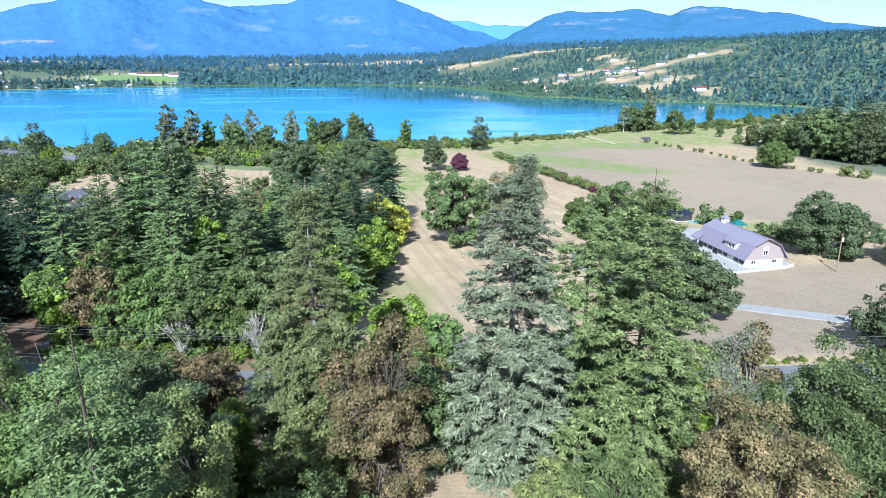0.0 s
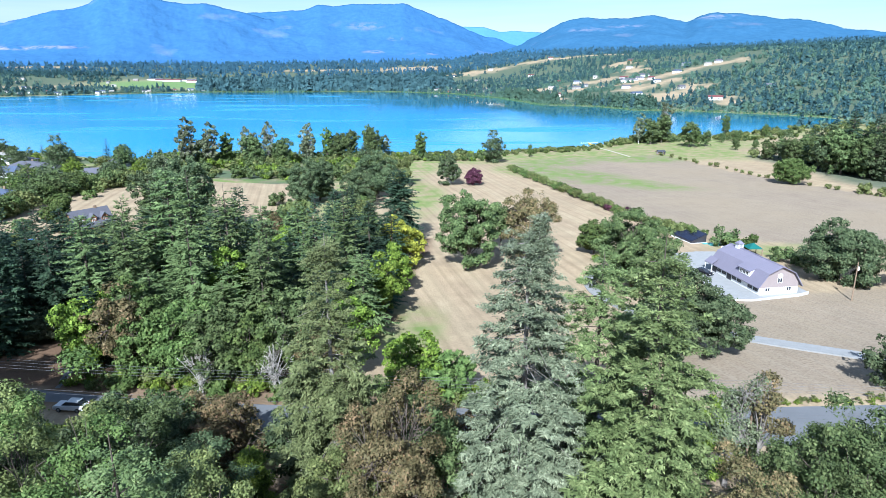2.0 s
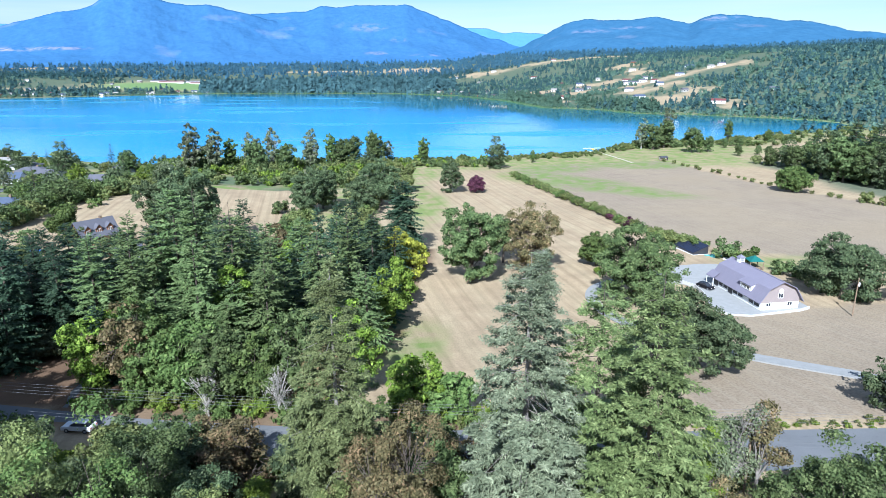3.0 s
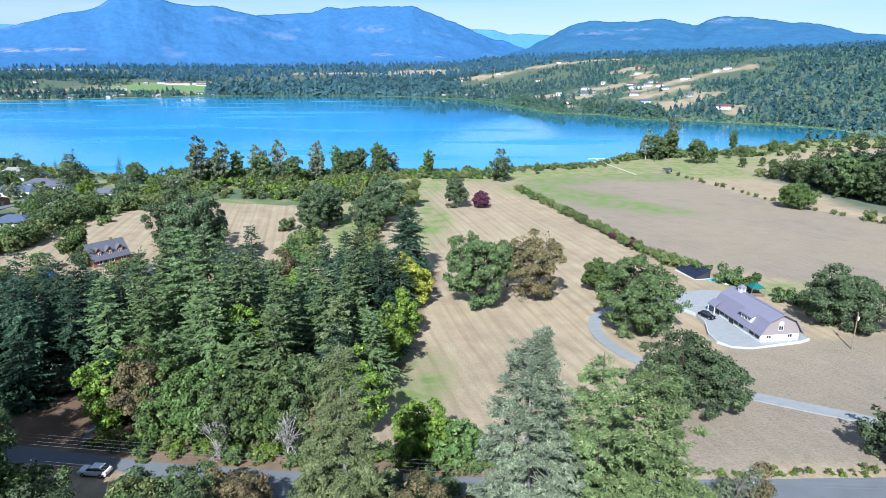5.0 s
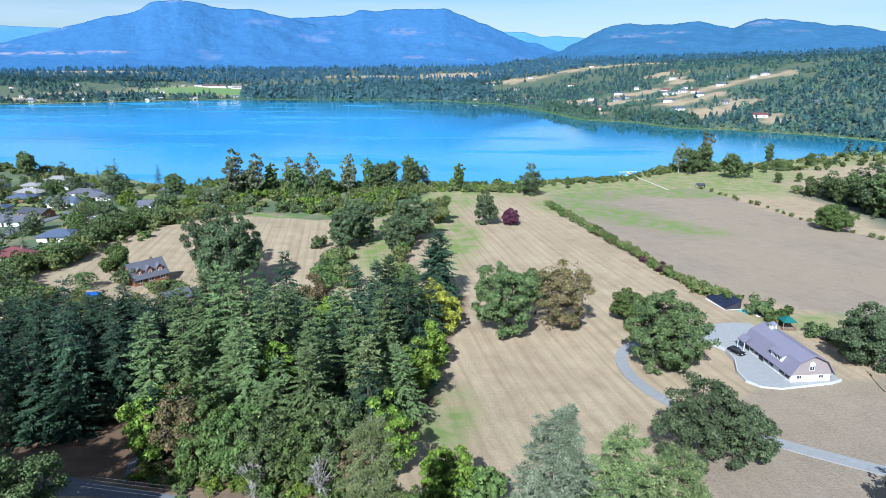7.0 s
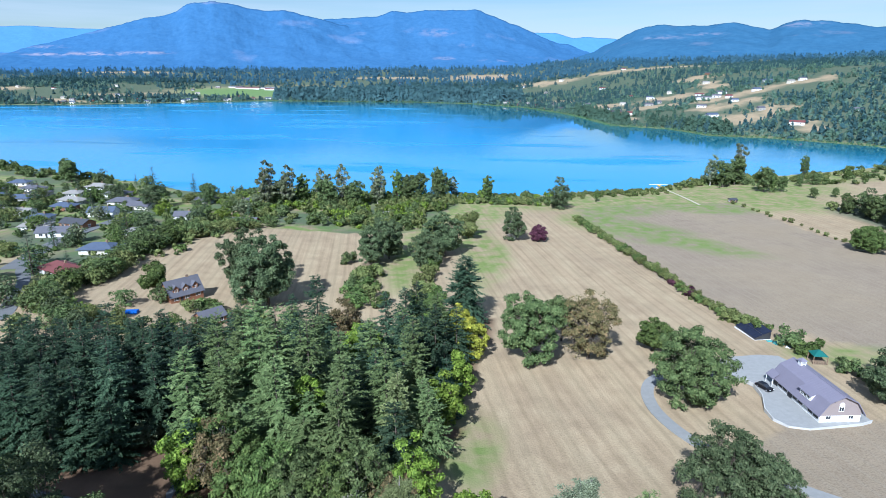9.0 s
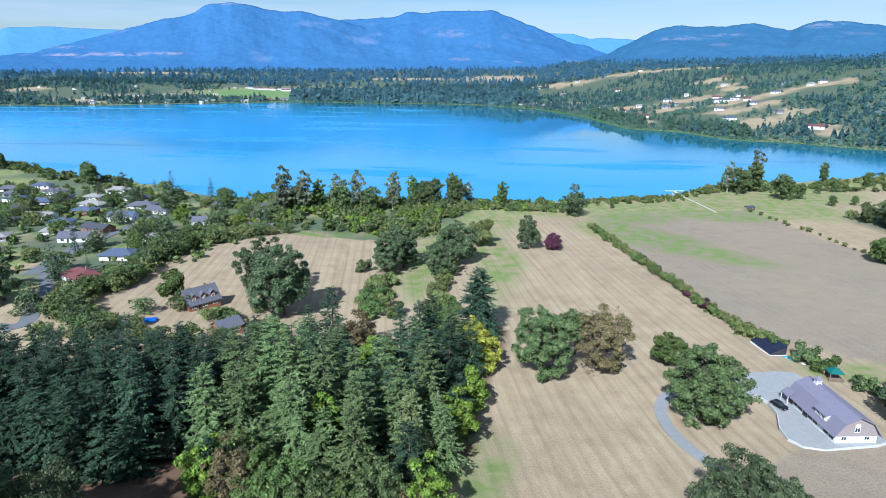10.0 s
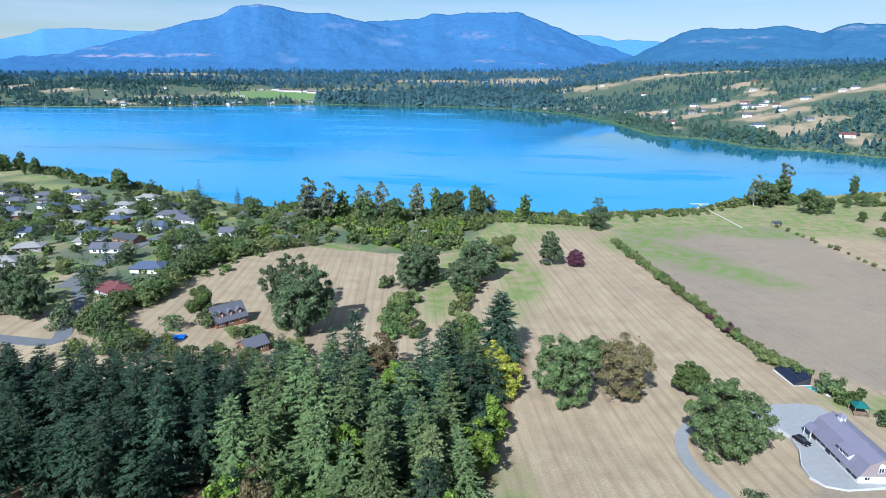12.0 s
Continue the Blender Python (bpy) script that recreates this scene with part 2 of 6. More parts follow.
def ground_material():
    """Dry mown grass with stripes, green patches, forest floor and marsh, chosen by masks on the mesh."""
    m, n, l, p = shader("dry_grassland")
    tc = n.new("ShaderNodeTexCoord")

    def tex(scale, detail, vec=None):
        t = n.new("ShaderNodeTexNoise")
        t.inputs["Scale"].default_value, t.inputs["Detail"].default_value = scale, detail
        l.new(vec or tc.outputs["Object"], t.inputs["Vector"])
        return t

    def mixed(fac, a, b):
        x = n.new("ShaderNodeMix")
        x.data_type = "RGBA"
        for key, v in (("Factor", fac), ("A", a), ("B", b)):
            if isinstance(v, (tuple, float)):
                x.inputs[key].default_value = v
            else:
                l.new(v, x.inputs[key])
        return x.outputs["Result"]

    def mask(name):
        a = n.new("ShaderNodeAttribute")
        a.attribute_name = name
        return a.outputs["Fac"]

    def edge(fac, lo, hi, top=1.0):
        r = n.new("ShaderNodeMapRange")
        r.inputs["From Min"].default_value, r.inputs["From Max"].default_value, r.inputs["To Max"].default_value = lo, hi, top
        l.new(fac, r.inputs["Value"])
        return r.outputs["Result"]

    big, mid, fine = tex(0.02, 5), tex(0.15, 5), tex(2.2, 6)
    dry = ramp(n, [(0.3, (0.34, 0.262, 0.17)), (0.5, (0.405, 0.312, 0.2)), (0.75, (0.455, 0.36, 0.235))])
    l.new(mid.outputs["Fac"], dry.inputs["Fac"])
    turn = n.new("ShaderNodeMapping")
    turn.inputs["Rotation"].default_value = (0, 0, radians(-14))
    l.new(tc.outputs["Object"], turn.inputs["Vector"])
    bend = n.new("ShaderNodeMapping")
    bend.inputs["Scale"].default_value = (1, 0.014, 1)
    l.new(turn.outputs["Vector"], bend.inputs["Vector"])
    stripes = tex(0.9, 7, bend.outputs["Vector"])
    base = mixed(edge(stripes.outputs["Fac"], 0.45, 0.6, 0.34), dry.outputs["Color"], (0.26, 0.195, 0.125, 1))
    tracks = n.new("ShaderNodeTexWave")
    tracks.inputs["Scale"].default_value, tracks.inputs["Distortion"].default_value = 0.085, 1.6
    tracks.inputs["Detail"].default_value, tracks.inputs["Detail Scale"].default_value = 3, 0.4
    l.new(bend.outputs["Vector"], tracks.inputs["Vector"])
    base = mixed(edge(tracks.outputs["Fac"], 0.6, 1.0, 0.27), base, (0.2, 0.155, 0.095, 1))
    rows = n.new("ShaderNodeTexWave")
    rows.inputs["Scale"].default_value, rows.inputs["Distortion"].default_value = 0.027, 2.5
    rows.inputs["Detail"].default_value, rows.inputs["Detail Scale"].default_value = 2, 0.3
    l.new(bend.outputs["Vector"], rows.inputs["Vector"])
    base = mixed(edge(rows.outputs["Fac"], 0.35, 0.95, 0.17), base, (0.44, 0.375, 0.24, 1))
    fallow = mixed(mid.outputs["Fac"], (0.19, 0.15, 0.118, 1), (0.3, 0.245, 0.19, 1))
    fallow = mixed(edge(stripes.outputs["Fac"], 0.4, 0.65, 0.5), fallow, (0.3, 0.25, 0.185, 1))
    fallow = mixed(edge(big.outputs["Fac"], 0.42, 0.62, 0.55), fallow, (0.345, 0.285, 0.195, 1))
    fallow = mixed(edge(tracks.outputs["Fac"], 0.75, 1.0, 0.3), fallow, (0.37, 0.32, 0.25, 1))
    fallow = mixed(edge(fine.outputs["Fac"], 0.45, 0.8, 0.45), fallow, (0.12, 0.095, 0.075, 1))
    part_fallow = n.new("ShaderNodeMath")
    part_fallow.operation = "MULTIPLY"
    part_fallow.inputs[1].default_value = 0.8
    l.new(mask("fallow"), part_fallow.inputs[0])
    base = mixed(part_fallow.outputs[0], base, fallow)
    base = mixed(edge(big.outputs["Fac"], 0.5, 0.75, 0.35), base, (0.235, 0.175, 0.125, 1))
    base = mixed(edge(fine.outputs["Fac"], 0.45, 0.8, 0.4), base, (0.16, 0.12, 0.08, 1))
    green = n.new("ShaderNodeMath")
    green.operation = "MULTIPLY"
    l.new(mask("green"), green.inputs[0])
    l.new(edge(mid.outputs["Fac"], 0.3, 0.6), green.inputs[1])
    lush = mixed(fine.outputs["Fac"], (0.095, 0.155, 0.036, 1), (0.215, 0.285, 0.08, 1))
    base = mixed(green.outputs[0], base, lush)
    crop = mixed(mid.outputs["Fac"], (0.12, 0.19, 0.07, 1), (0.18, 0.27, 0.105, 1))
    base = mixed(mask("crop"), base, crop)
    floor = mixed(mid.outputs["Fac"], (0.06, 0.045, 0.03, 1), (0.24, 0.15, 0.095, 1))
    base = mixed(mask("floor"), base, floor)
    scrub = mixed(mid.outputs["Fac"], (0.042, 0.075, 0.055, 1), (0.125, 0.155, 0.1, 1))
    base = mixed(mask("scrub"), base, scrub)
    l.new(base, p.inputs["Base Color"])
    bmp = n.new("ShaderNodeBump")
    bmp.inputs["Strength"].default_value, bmp.inputs["Distance"].default_value = 0.5, 0.2
    l.new(fine.outputs["Fac"], bmp.inputs["Height"])
    l.new(bmp.outputs["Normal"], p.inputs["Normal"])
    p.inputs["Roughness"].default_value = 0.95
    p.inputs["Specular IOR Level"].default_value = 0.1
    return m


GROUND = ground_material()


# a mountainside whose slope, rock and clearing colours already hold the distance haze
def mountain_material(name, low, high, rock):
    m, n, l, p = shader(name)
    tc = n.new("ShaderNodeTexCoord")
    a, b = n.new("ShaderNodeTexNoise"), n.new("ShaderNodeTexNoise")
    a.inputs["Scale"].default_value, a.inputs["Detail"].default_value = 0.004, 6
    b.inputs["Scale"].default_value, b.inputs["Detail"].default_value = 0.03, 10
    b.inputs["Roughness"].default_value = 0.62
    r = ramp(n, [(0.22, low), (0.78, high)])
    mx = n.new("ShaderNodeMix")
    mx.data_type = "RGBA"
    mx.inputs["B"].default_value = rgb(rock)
    e = n.new("ShaderNodeMapRange")
    e.inputs["From Min"].default_value, e.inputs["From Max"].default_value, e.inputs["To Max"].default_value = 0.62, 0.78, 0.45
    bmp = n.new("ShaderNodeBump")
    bmp.inputs["Strength"].default_value, bmp.inputs["Distance"].default_value = 0.28, 14
    l.new(tc.outputs["Object"], a.inputs["Vector"])
    l.new(tc.outputs["Object"], b.inputs["Vector"])
    l.new(b.outputs["Fac"], r.inputs["Fac"])
    l.new(a.outputs["Fac"], e.inputs["Value"])
    l.new(e.outputs["Result"], mx.inputs["Factor"])
    l.new(r.outputs["Color"], mx.inputs["A"])
    cut, ragged, share, open_ = n.new("ShaderNodeAttribute"), n.new("ShaderNodeTexNoise"), n.new("ShaderNodeMapRange"), n.new("ShaderNodeMath")
    cut.attribute_name = "cleared"
    ragged.inputs["Scale"].default_value, ragged.inputs["Detail"].default_value = 0.018, 5
    share.inputs["From Min"].default_value, share.inputs["From Max"].default_value = 0.42, 0.56
    open_.operation = "MULTIPLY"
    bared = n.new("ShaderNodeMix")
    bared.data_type = "RGBA"
    bared.inputs["B"].default_value = (0.27, 0.26, 0.34, 1)
    l.new(tc.outputs["Object"], ragged.inputs["Vector"])
    l.new(ragged.outputs["Fac"], share.inputs["Value"])
    l.new(cut.outputs["Fac"], open_.inputs[0])
    l.new(share.outputs["Result"], open_.inputs[1])
    l.new(open_.outputs[0], bared.inputs["Factor"])
    l.new(mx.outputs["Result"], bared.inputs["A"])
    l.new(bared.outputs["Result"], p.inputs["Base Color"])
    l.new(b.outputs["Fac"], bmp.inputs["Height"])
    l.new(bmp.outputs["Normal"], p.inputs["Normal"])
    p.inputs["Roughness"].default_value = 1.0
    p.inputs["Specular IOR Level"].default_value = 0.0
    return m


# ---- mesh helpers ----
def mesh_of(name, verts, faces, material, smooth=False):
    me = bpy.data.meshes.new(name)
    me.from_pydata([tuple(v) for v in verts], [], faces)
    me.materials.append(material)
    if smooth:
        me.polygons.foreach_set("use_smooth", [True] * len(me.polygons))
    me.update()
    return me


def array_mesh(name, verts, faces, material, smooth=False):
    """A mesh from numpy arrays; every face has the same number of corners."""
    me = bpy.data.meshes.new(name)
    k = faces.shape[1]
    me.vertices.add(len(verts))
    me.vertices.foreach_set("co", np.asarray(verts, np.float32).ravel())
    me.loops.add(faces.size)
    me.loops.foreach_set("vertex_index", faces.astype(np.int32).ravel())
    me.polygons.add(len(faces))
    me.polygons.foreach_set("loop_start", np.arange(0, faces.size, k, dtype=np.int32))
    me.polygons.foreach_set("use_smooth", np.full(len(faces), smooth))
    me.materials.append(material)
    me.update(calc_edges=True)
    me.validate()
    return me


def child(name, me, parent, label="", at=None):
    ob = new(name, me)
    ob.parent = parent
    if at is not None:
        ob.matrix_basis = at
    if label:
        ob["label"] = label
    return ob


def part(name, bm, material, parent, label="", at=None):
    me = bpy.data.meshes.new(name)
    bm.to_mesh(me)
    bm.free()
    me.materials.append(material)
    return child(name, me, parent, label, at)


def box_bm(x0, x1, y0, y1, z0, z1, bevel=0.0):
    bm = bmesh.new()
    bmesh.ops.create_cube(bm, size=1, matrix=Matrix.LocRotScale(((x0 + x1) / 2, (y0 + y1) / 2, (z0 + z1) / 2), None, (x1 - x0, y1 - y0, z1 - z0)))
    if bevel:
        bmesh.ops.bevel(bm, geom=bm.edges[:], offset=bevel, segments=2, affect="EDGES", profile=0.6)
    return bm


def prism_bm(profile, y0, y1):
    """A solid whose x, z outline runs along y."""
    bm = bmesh.new()
    a = [bm.verts.new((x, y0, z)) for x, z in profile]
    b = [bm.verts.new((x, y1, z)) for x, z in profile]
    bm.faces.new(a)
    bm.faces.new(b[::-1])
    for i in range(len(profile)):
        j = (i + 1) % len(profile)
        bm.faces.new((a[j], a[i], b[i], b[j]))
    bmesh.ops.recalc_face_normals(bm, faces=bm.faces[:])
    return bm


def thing(name, m, label, category, group="", kind=""):
    ob = new(name)
    ob.matrix_basis = m
    ob.empty_display_size = 0.5
    return tagged(ob, label, category, group, kind)


def smooth01(x):
    x = np.clip(x, 0, 1)
    return x * x * (3 - 2 * x)


# ---- the lie of the land ----
SHORE = np.array([(-2600, 640), (-900, 610), (-602, 577), (-513, 556), (-416, 502), (-309, 467), (-253, 436), (-200, 430), (-121, 434),
                  (-47, 442), (3, 450), (41, 470), (101, 494), (125, 526), (150, 548), (205, 566), (290, 616), (395, 682), (440, 730),
                  (452, 780), (425, 835), (385, 872), (330, 920), (262, 945), (222, 1050), (142, 1105), (90, 1378), (-5, 1640), (-163, 1815), (-339, 1880), (-507, 1868), (-624, 1890),
                  (-800, 1895), (-1030, 1730), (-1230, 1570), (-1550, 1530), (-2600, 1500)], float)
FAR_SHORE = SHORE[19:-1]


def lake_distance(x, y):
    """Metres to the shore, minus on the water."""
    p = np.stack([np.ravel(x), np.ravel(y)], 1)
    best = np.full(len(p), 1e9)
    inside = np.zeros(len(p), bool)
    for a, b in zip(SHORE, np.roll(SHORE, -1, 0)):
        d = b - a
        t = np.clip(((p - a) @ d) / (d @ d), 0, 1)
        best = np.minimum(best, np.hypot(*(p - a - t[:, None] * d).T))
        cross = (a[1] > p[:, 1]) != (b[1] > p[:, 1])
        with np.errstate(divide="ignore", invalid="ignore"):
            hit = p[:, 0] < (b[0] - a[0]) * (p[:, 1] - a[1]) / (b[1] - a[1]) + a[0]
        inside ^= cross & hit
    return np.where(inside, -best, best).reshape(np.shape(x))


def height(x, y):
    x, y = np.asarray(x, float), np.asarray(y, float)
    near = np.interp(y, [-60, 45, 62, 69, 83, 88, 100, 120, 145, 165, 200, 250, 320, 360, 400, 900],
                     [15, 14.5, 13.0, 12.5, 12.25, 11.9, 10.8, 8.4, 6.5, 6.2, 5, 3.4, 1.8, 1.0, 0.6, 0.6])
    near = near + 5 * smooth01((-x - 70) / 80) * np.clip((y - 90) / 80, 0, 1) * np.clip((420 - y) / 160, 0, 1)
    d = lake_distance(x, y)
    hill = smooth01((x + 150) / 650)
    far = 0.6 + 5 * smooth01(d / 60) + (33 + 50 * hill) * smooth01(d / (650 + 100 * hill)) + 0.046 * np.maximum(d - 450, 0)
    across = smooth01((y - 700) / 60) * (d > 0)
    far = np.where(y > 650, far, 0)
    z = near * (1 - across) + far * across
    return np.where(d < 0, np.maximum(-0.06 * np.abs(d) - 0.1, -3), np.minimum(z, 0.35 + d * 0.3))


def ground_at(x, y):
    return float(height(np.array([x]), np.array([y]))[0])


def inside(poly, x, y):
    res = np.zeros(np.shape(x), bool)
    for (ax, ay), (bx, by) in zip(poly, poly[1:] + poly[:1]):
        if ay == by:
            continue
        res ^= ((ay > y) != (by > y)) & (x < (bx - ax) * (y - ay) / (by - ay) + ax)
    return res


def blob(x, y, cx, cy, rx, ry, turn=0.0):
    c, s = math.cos(radians(turn)), math.sin(radians(turn))
    u, v = ((x - cx) * c + (y - cy) * s) / rx, (-(x - cx) * s + (y - cy) * c) / ry
    return smooth01(1.6 - np.hypot(u, v) * 1.1)


WOOD = [(-230, 96), (-230, 128), (-150, 136), (-80, 140), (-58, 140), (-30, 138), (-28, 176), (-24, 198), (-10, 200), (-11, 160), (-14, 120), (-20, 96), (-30, 88), (-45, 88), (-58, 95),
        (-60, 118), (-72, 118), (-80, 96)]


def axis(stops):
    """Grid lines whose step changes from stop to stop: (from, step)."""
    out = []
    for (a, step), (b, _) in zip(stops, stops[1:]):
        out += list(np.linspace(a, b, max(1, round((b - a) / step)), endpoint=False))
    return np.array(out + [stops[-1][0]])


def make_ground():
    xs = axis([(-5200, 160), (-2600, 60), (-600, 12), (-270, 3.2), (240, 10), (700, 40), (2500, 160), (5200, 1)])
    ys = axis([(-1500, 100), (-100, 12), (20, 3.0), (460, 8), (720, 18), (2100, 40), (3400, 140), (5400, 1)])
    gx, gy = np.meshgrid(xs, ys)
    gz = height(gx, gy)
    wob = np.sin(gx * 0.05 + 1.3) * np.cos(gy * 0.043) * 0.12 + np.sin(gx * 0.021 + gy * 0.033) * 0.15
    gz = gz + np.where((gz > 1.2), wob, 0)
    nx, ny = len(xs), len(ys)
    idx = np.arange(nx * ny).reshape(ny, nx)
    f = np.stack([idx[:-1, :-1], idx[:-1, 1:], idx[1:, 1:], idx[1:, :-1]], -1).reshape(-1, 4)
    me = array_mesh("ground", np.stack([gx, gy, gz], -1).reshape(-1, 3), f, GROUND, True)
    d = lake_distance(gx, gy)
    rag = np.sin(gx * 0.09) * np.sin(gy * 0.07 + 0.5) * 4
    far = gy > 700
    green = np.zeros_like(gx)
    for b in ((-20, 300, 11, 60, 6), (-36, 385, 26, 28, 0), (44, 374, 17, 30, 12), (64, 358, 28, 20, -30), (88, 324, 32, 13, -35), (-54, 305, 9, 55, 6), (-54, 250, 9, 26, 10), (80, 436, 60, 12, 6), (168, 450, 40, 30, -10), (90, 452, 70, 24, 14), (190, 500, 60, 30, 20), (60, 410, 26, 18, 0),
              (-13, 118, 9, 20, 4), (120, 425, 45, 16, 0), (95, 186, 14, 8, 0), (-195, 268, 26, 24, 0), (-280, 330, 70, 60, 0), (-30, 140, 4, 30, 0)):
        green = np.maximum(green, 0.9 * blob(gx + rag, gy + rag, *b))
    green = np.maximum(green, 0.85 * smooth01(1.5 - np.abs(d - 18) / 30) * (d > 0) * (~far))
    floor = inside(WOOD, gx + rag * 0.4, gy).astype(float)
    floor = np.maximum(floor, 0.9 * ((gy < 60) & (gx < -8) | (gy < 66) & (gx > 38)))
    floor = np.maximum(floor, 1.0 * inside([(-130, 90), (-95, 84), (-54, 83), (-57, 130), (-90, 130)], gx, gy))
    floor = np.maximum(floor, 0.75 * inside([(-62, 78), (30, 76), (30, 83.5), (-20, 86), (-62, 91)], gx, gy + rag * 0.2))
    scrub = np.zeros_like(gx)
    scrub = np.maximum(scrub, far * smooth01(1.4 - d / 40) * (d > 0))
    clearing = np.zeros_like(gx)
    for b in FIELDS:
        clearing = np.maximum(clearing, blob(gx + rag * 5, gy + rag * 6, *b))
    scrub = np.maximum(scrub, far * (1 - clearing) * 0.95)
    scrub = np.maximum(scrub, smooth01((gx + rag * 1.5 - 196) / 14) * (gy < 440) * (gy > 60) * 0.85)
    village = inside([(-520, 190), (-168, 190), (-168, 275), (-160, 310), (-70, 322), (-48, 350), (-44, 440), (-520, 560)], gx + rag, gy).astype(float)
    green = np.maximum(green, village * smooth01(1.1 + np.sin(gx * 0.09 + 2) * np.sin(gy * 0.075)))
    shade = village * smooth01(0.55 + 0.8 * np.sin(gx * 0.061) * np.sin(gy * 0.083 + 1))
    fallow = inside([(75, 214), (63, 245), (49, 318), (37, 374), (34, 410), (60, 426), (142, 446), (164, 350), (190, 285), (260, 190), (110, 188)], gx + rag * 0.3, gy).astype(float)
    fallow = np.maximum(fallow, inside([(34, 82), (160, 90), (160, 136), (100, 147), (66, 142), (54, 128), (46, 112), (36, 98)], gx + rag * 0.4, gy) * 1.0)
    crop = np.zeros_like(gx)
    for b in CROPS:
        crop = np.maximum(crop, blob(gx, gy, *b))
    crop = np.maximum(crop, 0.7 * (gy > 640) * smooth01(1.5 - np.abs(d) / 16))
    for name, v in (("green", green), ("floor", floor), ("scrub", np.maximum(scrub * (1 - crop), 0.8 * shade)), ("crop", crop), ("fallow", fallow)):
        me.attributes.new(name, "FLOAT", "POINT").data.foreach_set("value", v.astype(np.float32).ravel())
    tagged(new("ground", me), "dry mown farmland with green patches sloping to the lake", "ground", kind="structure")


CROPS = [(-990, 2090, 190, 150, 0), (-830, 2160, 190, 190, 0)]
# dry clearings beyond the lake: x, y, half width, half depth, turn
HILL_FIELDS = [(348, 1108, 46, 62, -35), (424, 1178, 40, 40, -35), (181, 1227, 16, 120, -8), (270, 1408, 58, 40, 10), (350, 1262, 48, 38, 20), (418, 1304, 34, 26, -30), (478, 1436, 44, 36, 20), (545, 1474, 34, 34, 0), (415, 995, 28, 36, -20), (473, 1858, 70, 44, 0), (447, 1659, 26, 110, 0),
               (612, 1462, 40, 40, 0), (173, 1525, 66, 50, 0), (334, 1548, 66, 40, 0), (390, 1400, 60, 40, 10)]
VALLEY_FIELDS = [(70, 2290, 110, 60, 0), (290, 2350, 90, 60, 0), (-198, 2859, 165, 230, 0), (-1289, 1650, 165, 40, -22), (-1982, 2008, 60, 110, 0), (-1733, 1944, 66, 74, 0), (-1282, 1832, 60, 50, 0), (-1177, 1918, 40, 66, 0), (-98, 1800, 95, 26, -25), (81, 1715, 66, 46, -40),
                 (-600, 2800, 200, 80, 0), (-1900, 2900, 260, 80, 0), (480, 2300, 200, 60, 0)]
FIELDS = CROPS + HILL_FIELDS + VALLEY_FIELDS
make_ground()

wx, wy = np.meshgrid(np.linspace(-2700, 700, 171), np.linspace(400, 2000, 101))
wi = np.arange(171 * 101).reshape(101, 171)
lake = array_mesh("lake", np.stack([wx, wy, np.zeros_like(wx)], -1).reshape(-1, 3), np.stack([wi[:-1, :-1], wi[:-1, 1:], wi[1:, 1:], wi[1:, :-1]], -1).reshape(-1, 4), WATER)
# the water lies still in the lee of the far shore, ruffled elsewhere; the mask also paints in tree reflections
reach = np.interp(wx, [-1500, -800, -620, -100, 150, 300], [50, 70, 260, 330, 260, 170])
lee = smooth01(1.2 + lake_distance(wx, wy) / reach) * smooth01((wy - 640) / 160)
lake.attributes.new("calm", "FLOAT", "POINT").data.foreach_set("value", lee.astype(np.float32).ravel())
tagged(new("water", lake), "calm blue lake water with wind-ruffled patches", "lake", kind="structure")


def make_mountain(name, label, knots, near, ridge, base, material, seed, rough=1.0, clearings=()):
    """A range seen from the valley: ridge heights by bearing, falling towards the valley in noisy spurs. clearings: bearing, height, half width, half height, strength."""
    az0, az1 = knots[0][0], knots[-1][0]
    cols, rows = int((az1 - az0) * 12), 56
    a = np.linspace(az0, az1, cols)
    k = np.array(knots, float)
    line = np.interp(a, k[:, 0], k[:, 1])
    soft = np.convolve(np.pad(line, 2, mode="edge"), np.ones(5) / 5, "valid")
    verts = np.zeros((rows, cols, 3))
    for i in range(rows):
        s = i / (rows - 6)
        r = near + (ridge - near) * s
        for j in range(cols):
            x, y = r * math.sin(radians(a[j])), r * math.cos(radians(a[j]))
            n1 = noise.fractal(Vector((x * 0.0016 + seed, y * 0.0016, seed)), 0.9, 2.1, 6)
            n2 = noise.fractal(Vector((x * 0.009, y * 0.009, seed + 5)), 0.8, 2.1, 4)
            up = min(s, 1.0)
            shape = up ** 1.25 * (1 + 0.42 * n1 * (1 - up) * rough)
            z = base + (soft[j] - base) * max(shape, 0) + n2 * 8 * up * rough
            if s > 1:
                z -= (s - 1) * 1400
            verts[i, j] = (x, y, z if i else base - 60)
    idx = np.arange(rows * cols).reshape(rows, cols)
    f = np.stack([idx[:-1, :-1], idx[:-1, 1:], idx[1:, 1:], idx[1:, :-1]], -1).reshape(-1, 4)
    me = array_mesh(name, verts.reshape(-1, 3), f, material, True)
    bare = np.zeros((rows, cols))
    for ca, cz, wa, wz, strong in clearings:
        q = np.hypot((a[None, :] - ca) / wa, (verts[:, :, 2] - cz) / wz)
        bare = np.maximum(bare, strong * smooth01(1.5 - q))
    me.attributes.new("cleared", "FLOAT", "POINT").data.foreach_set("value", bare.astype(np.float32).ravel())
    tagged(new(name, me), label, "mountain", kind="structure")


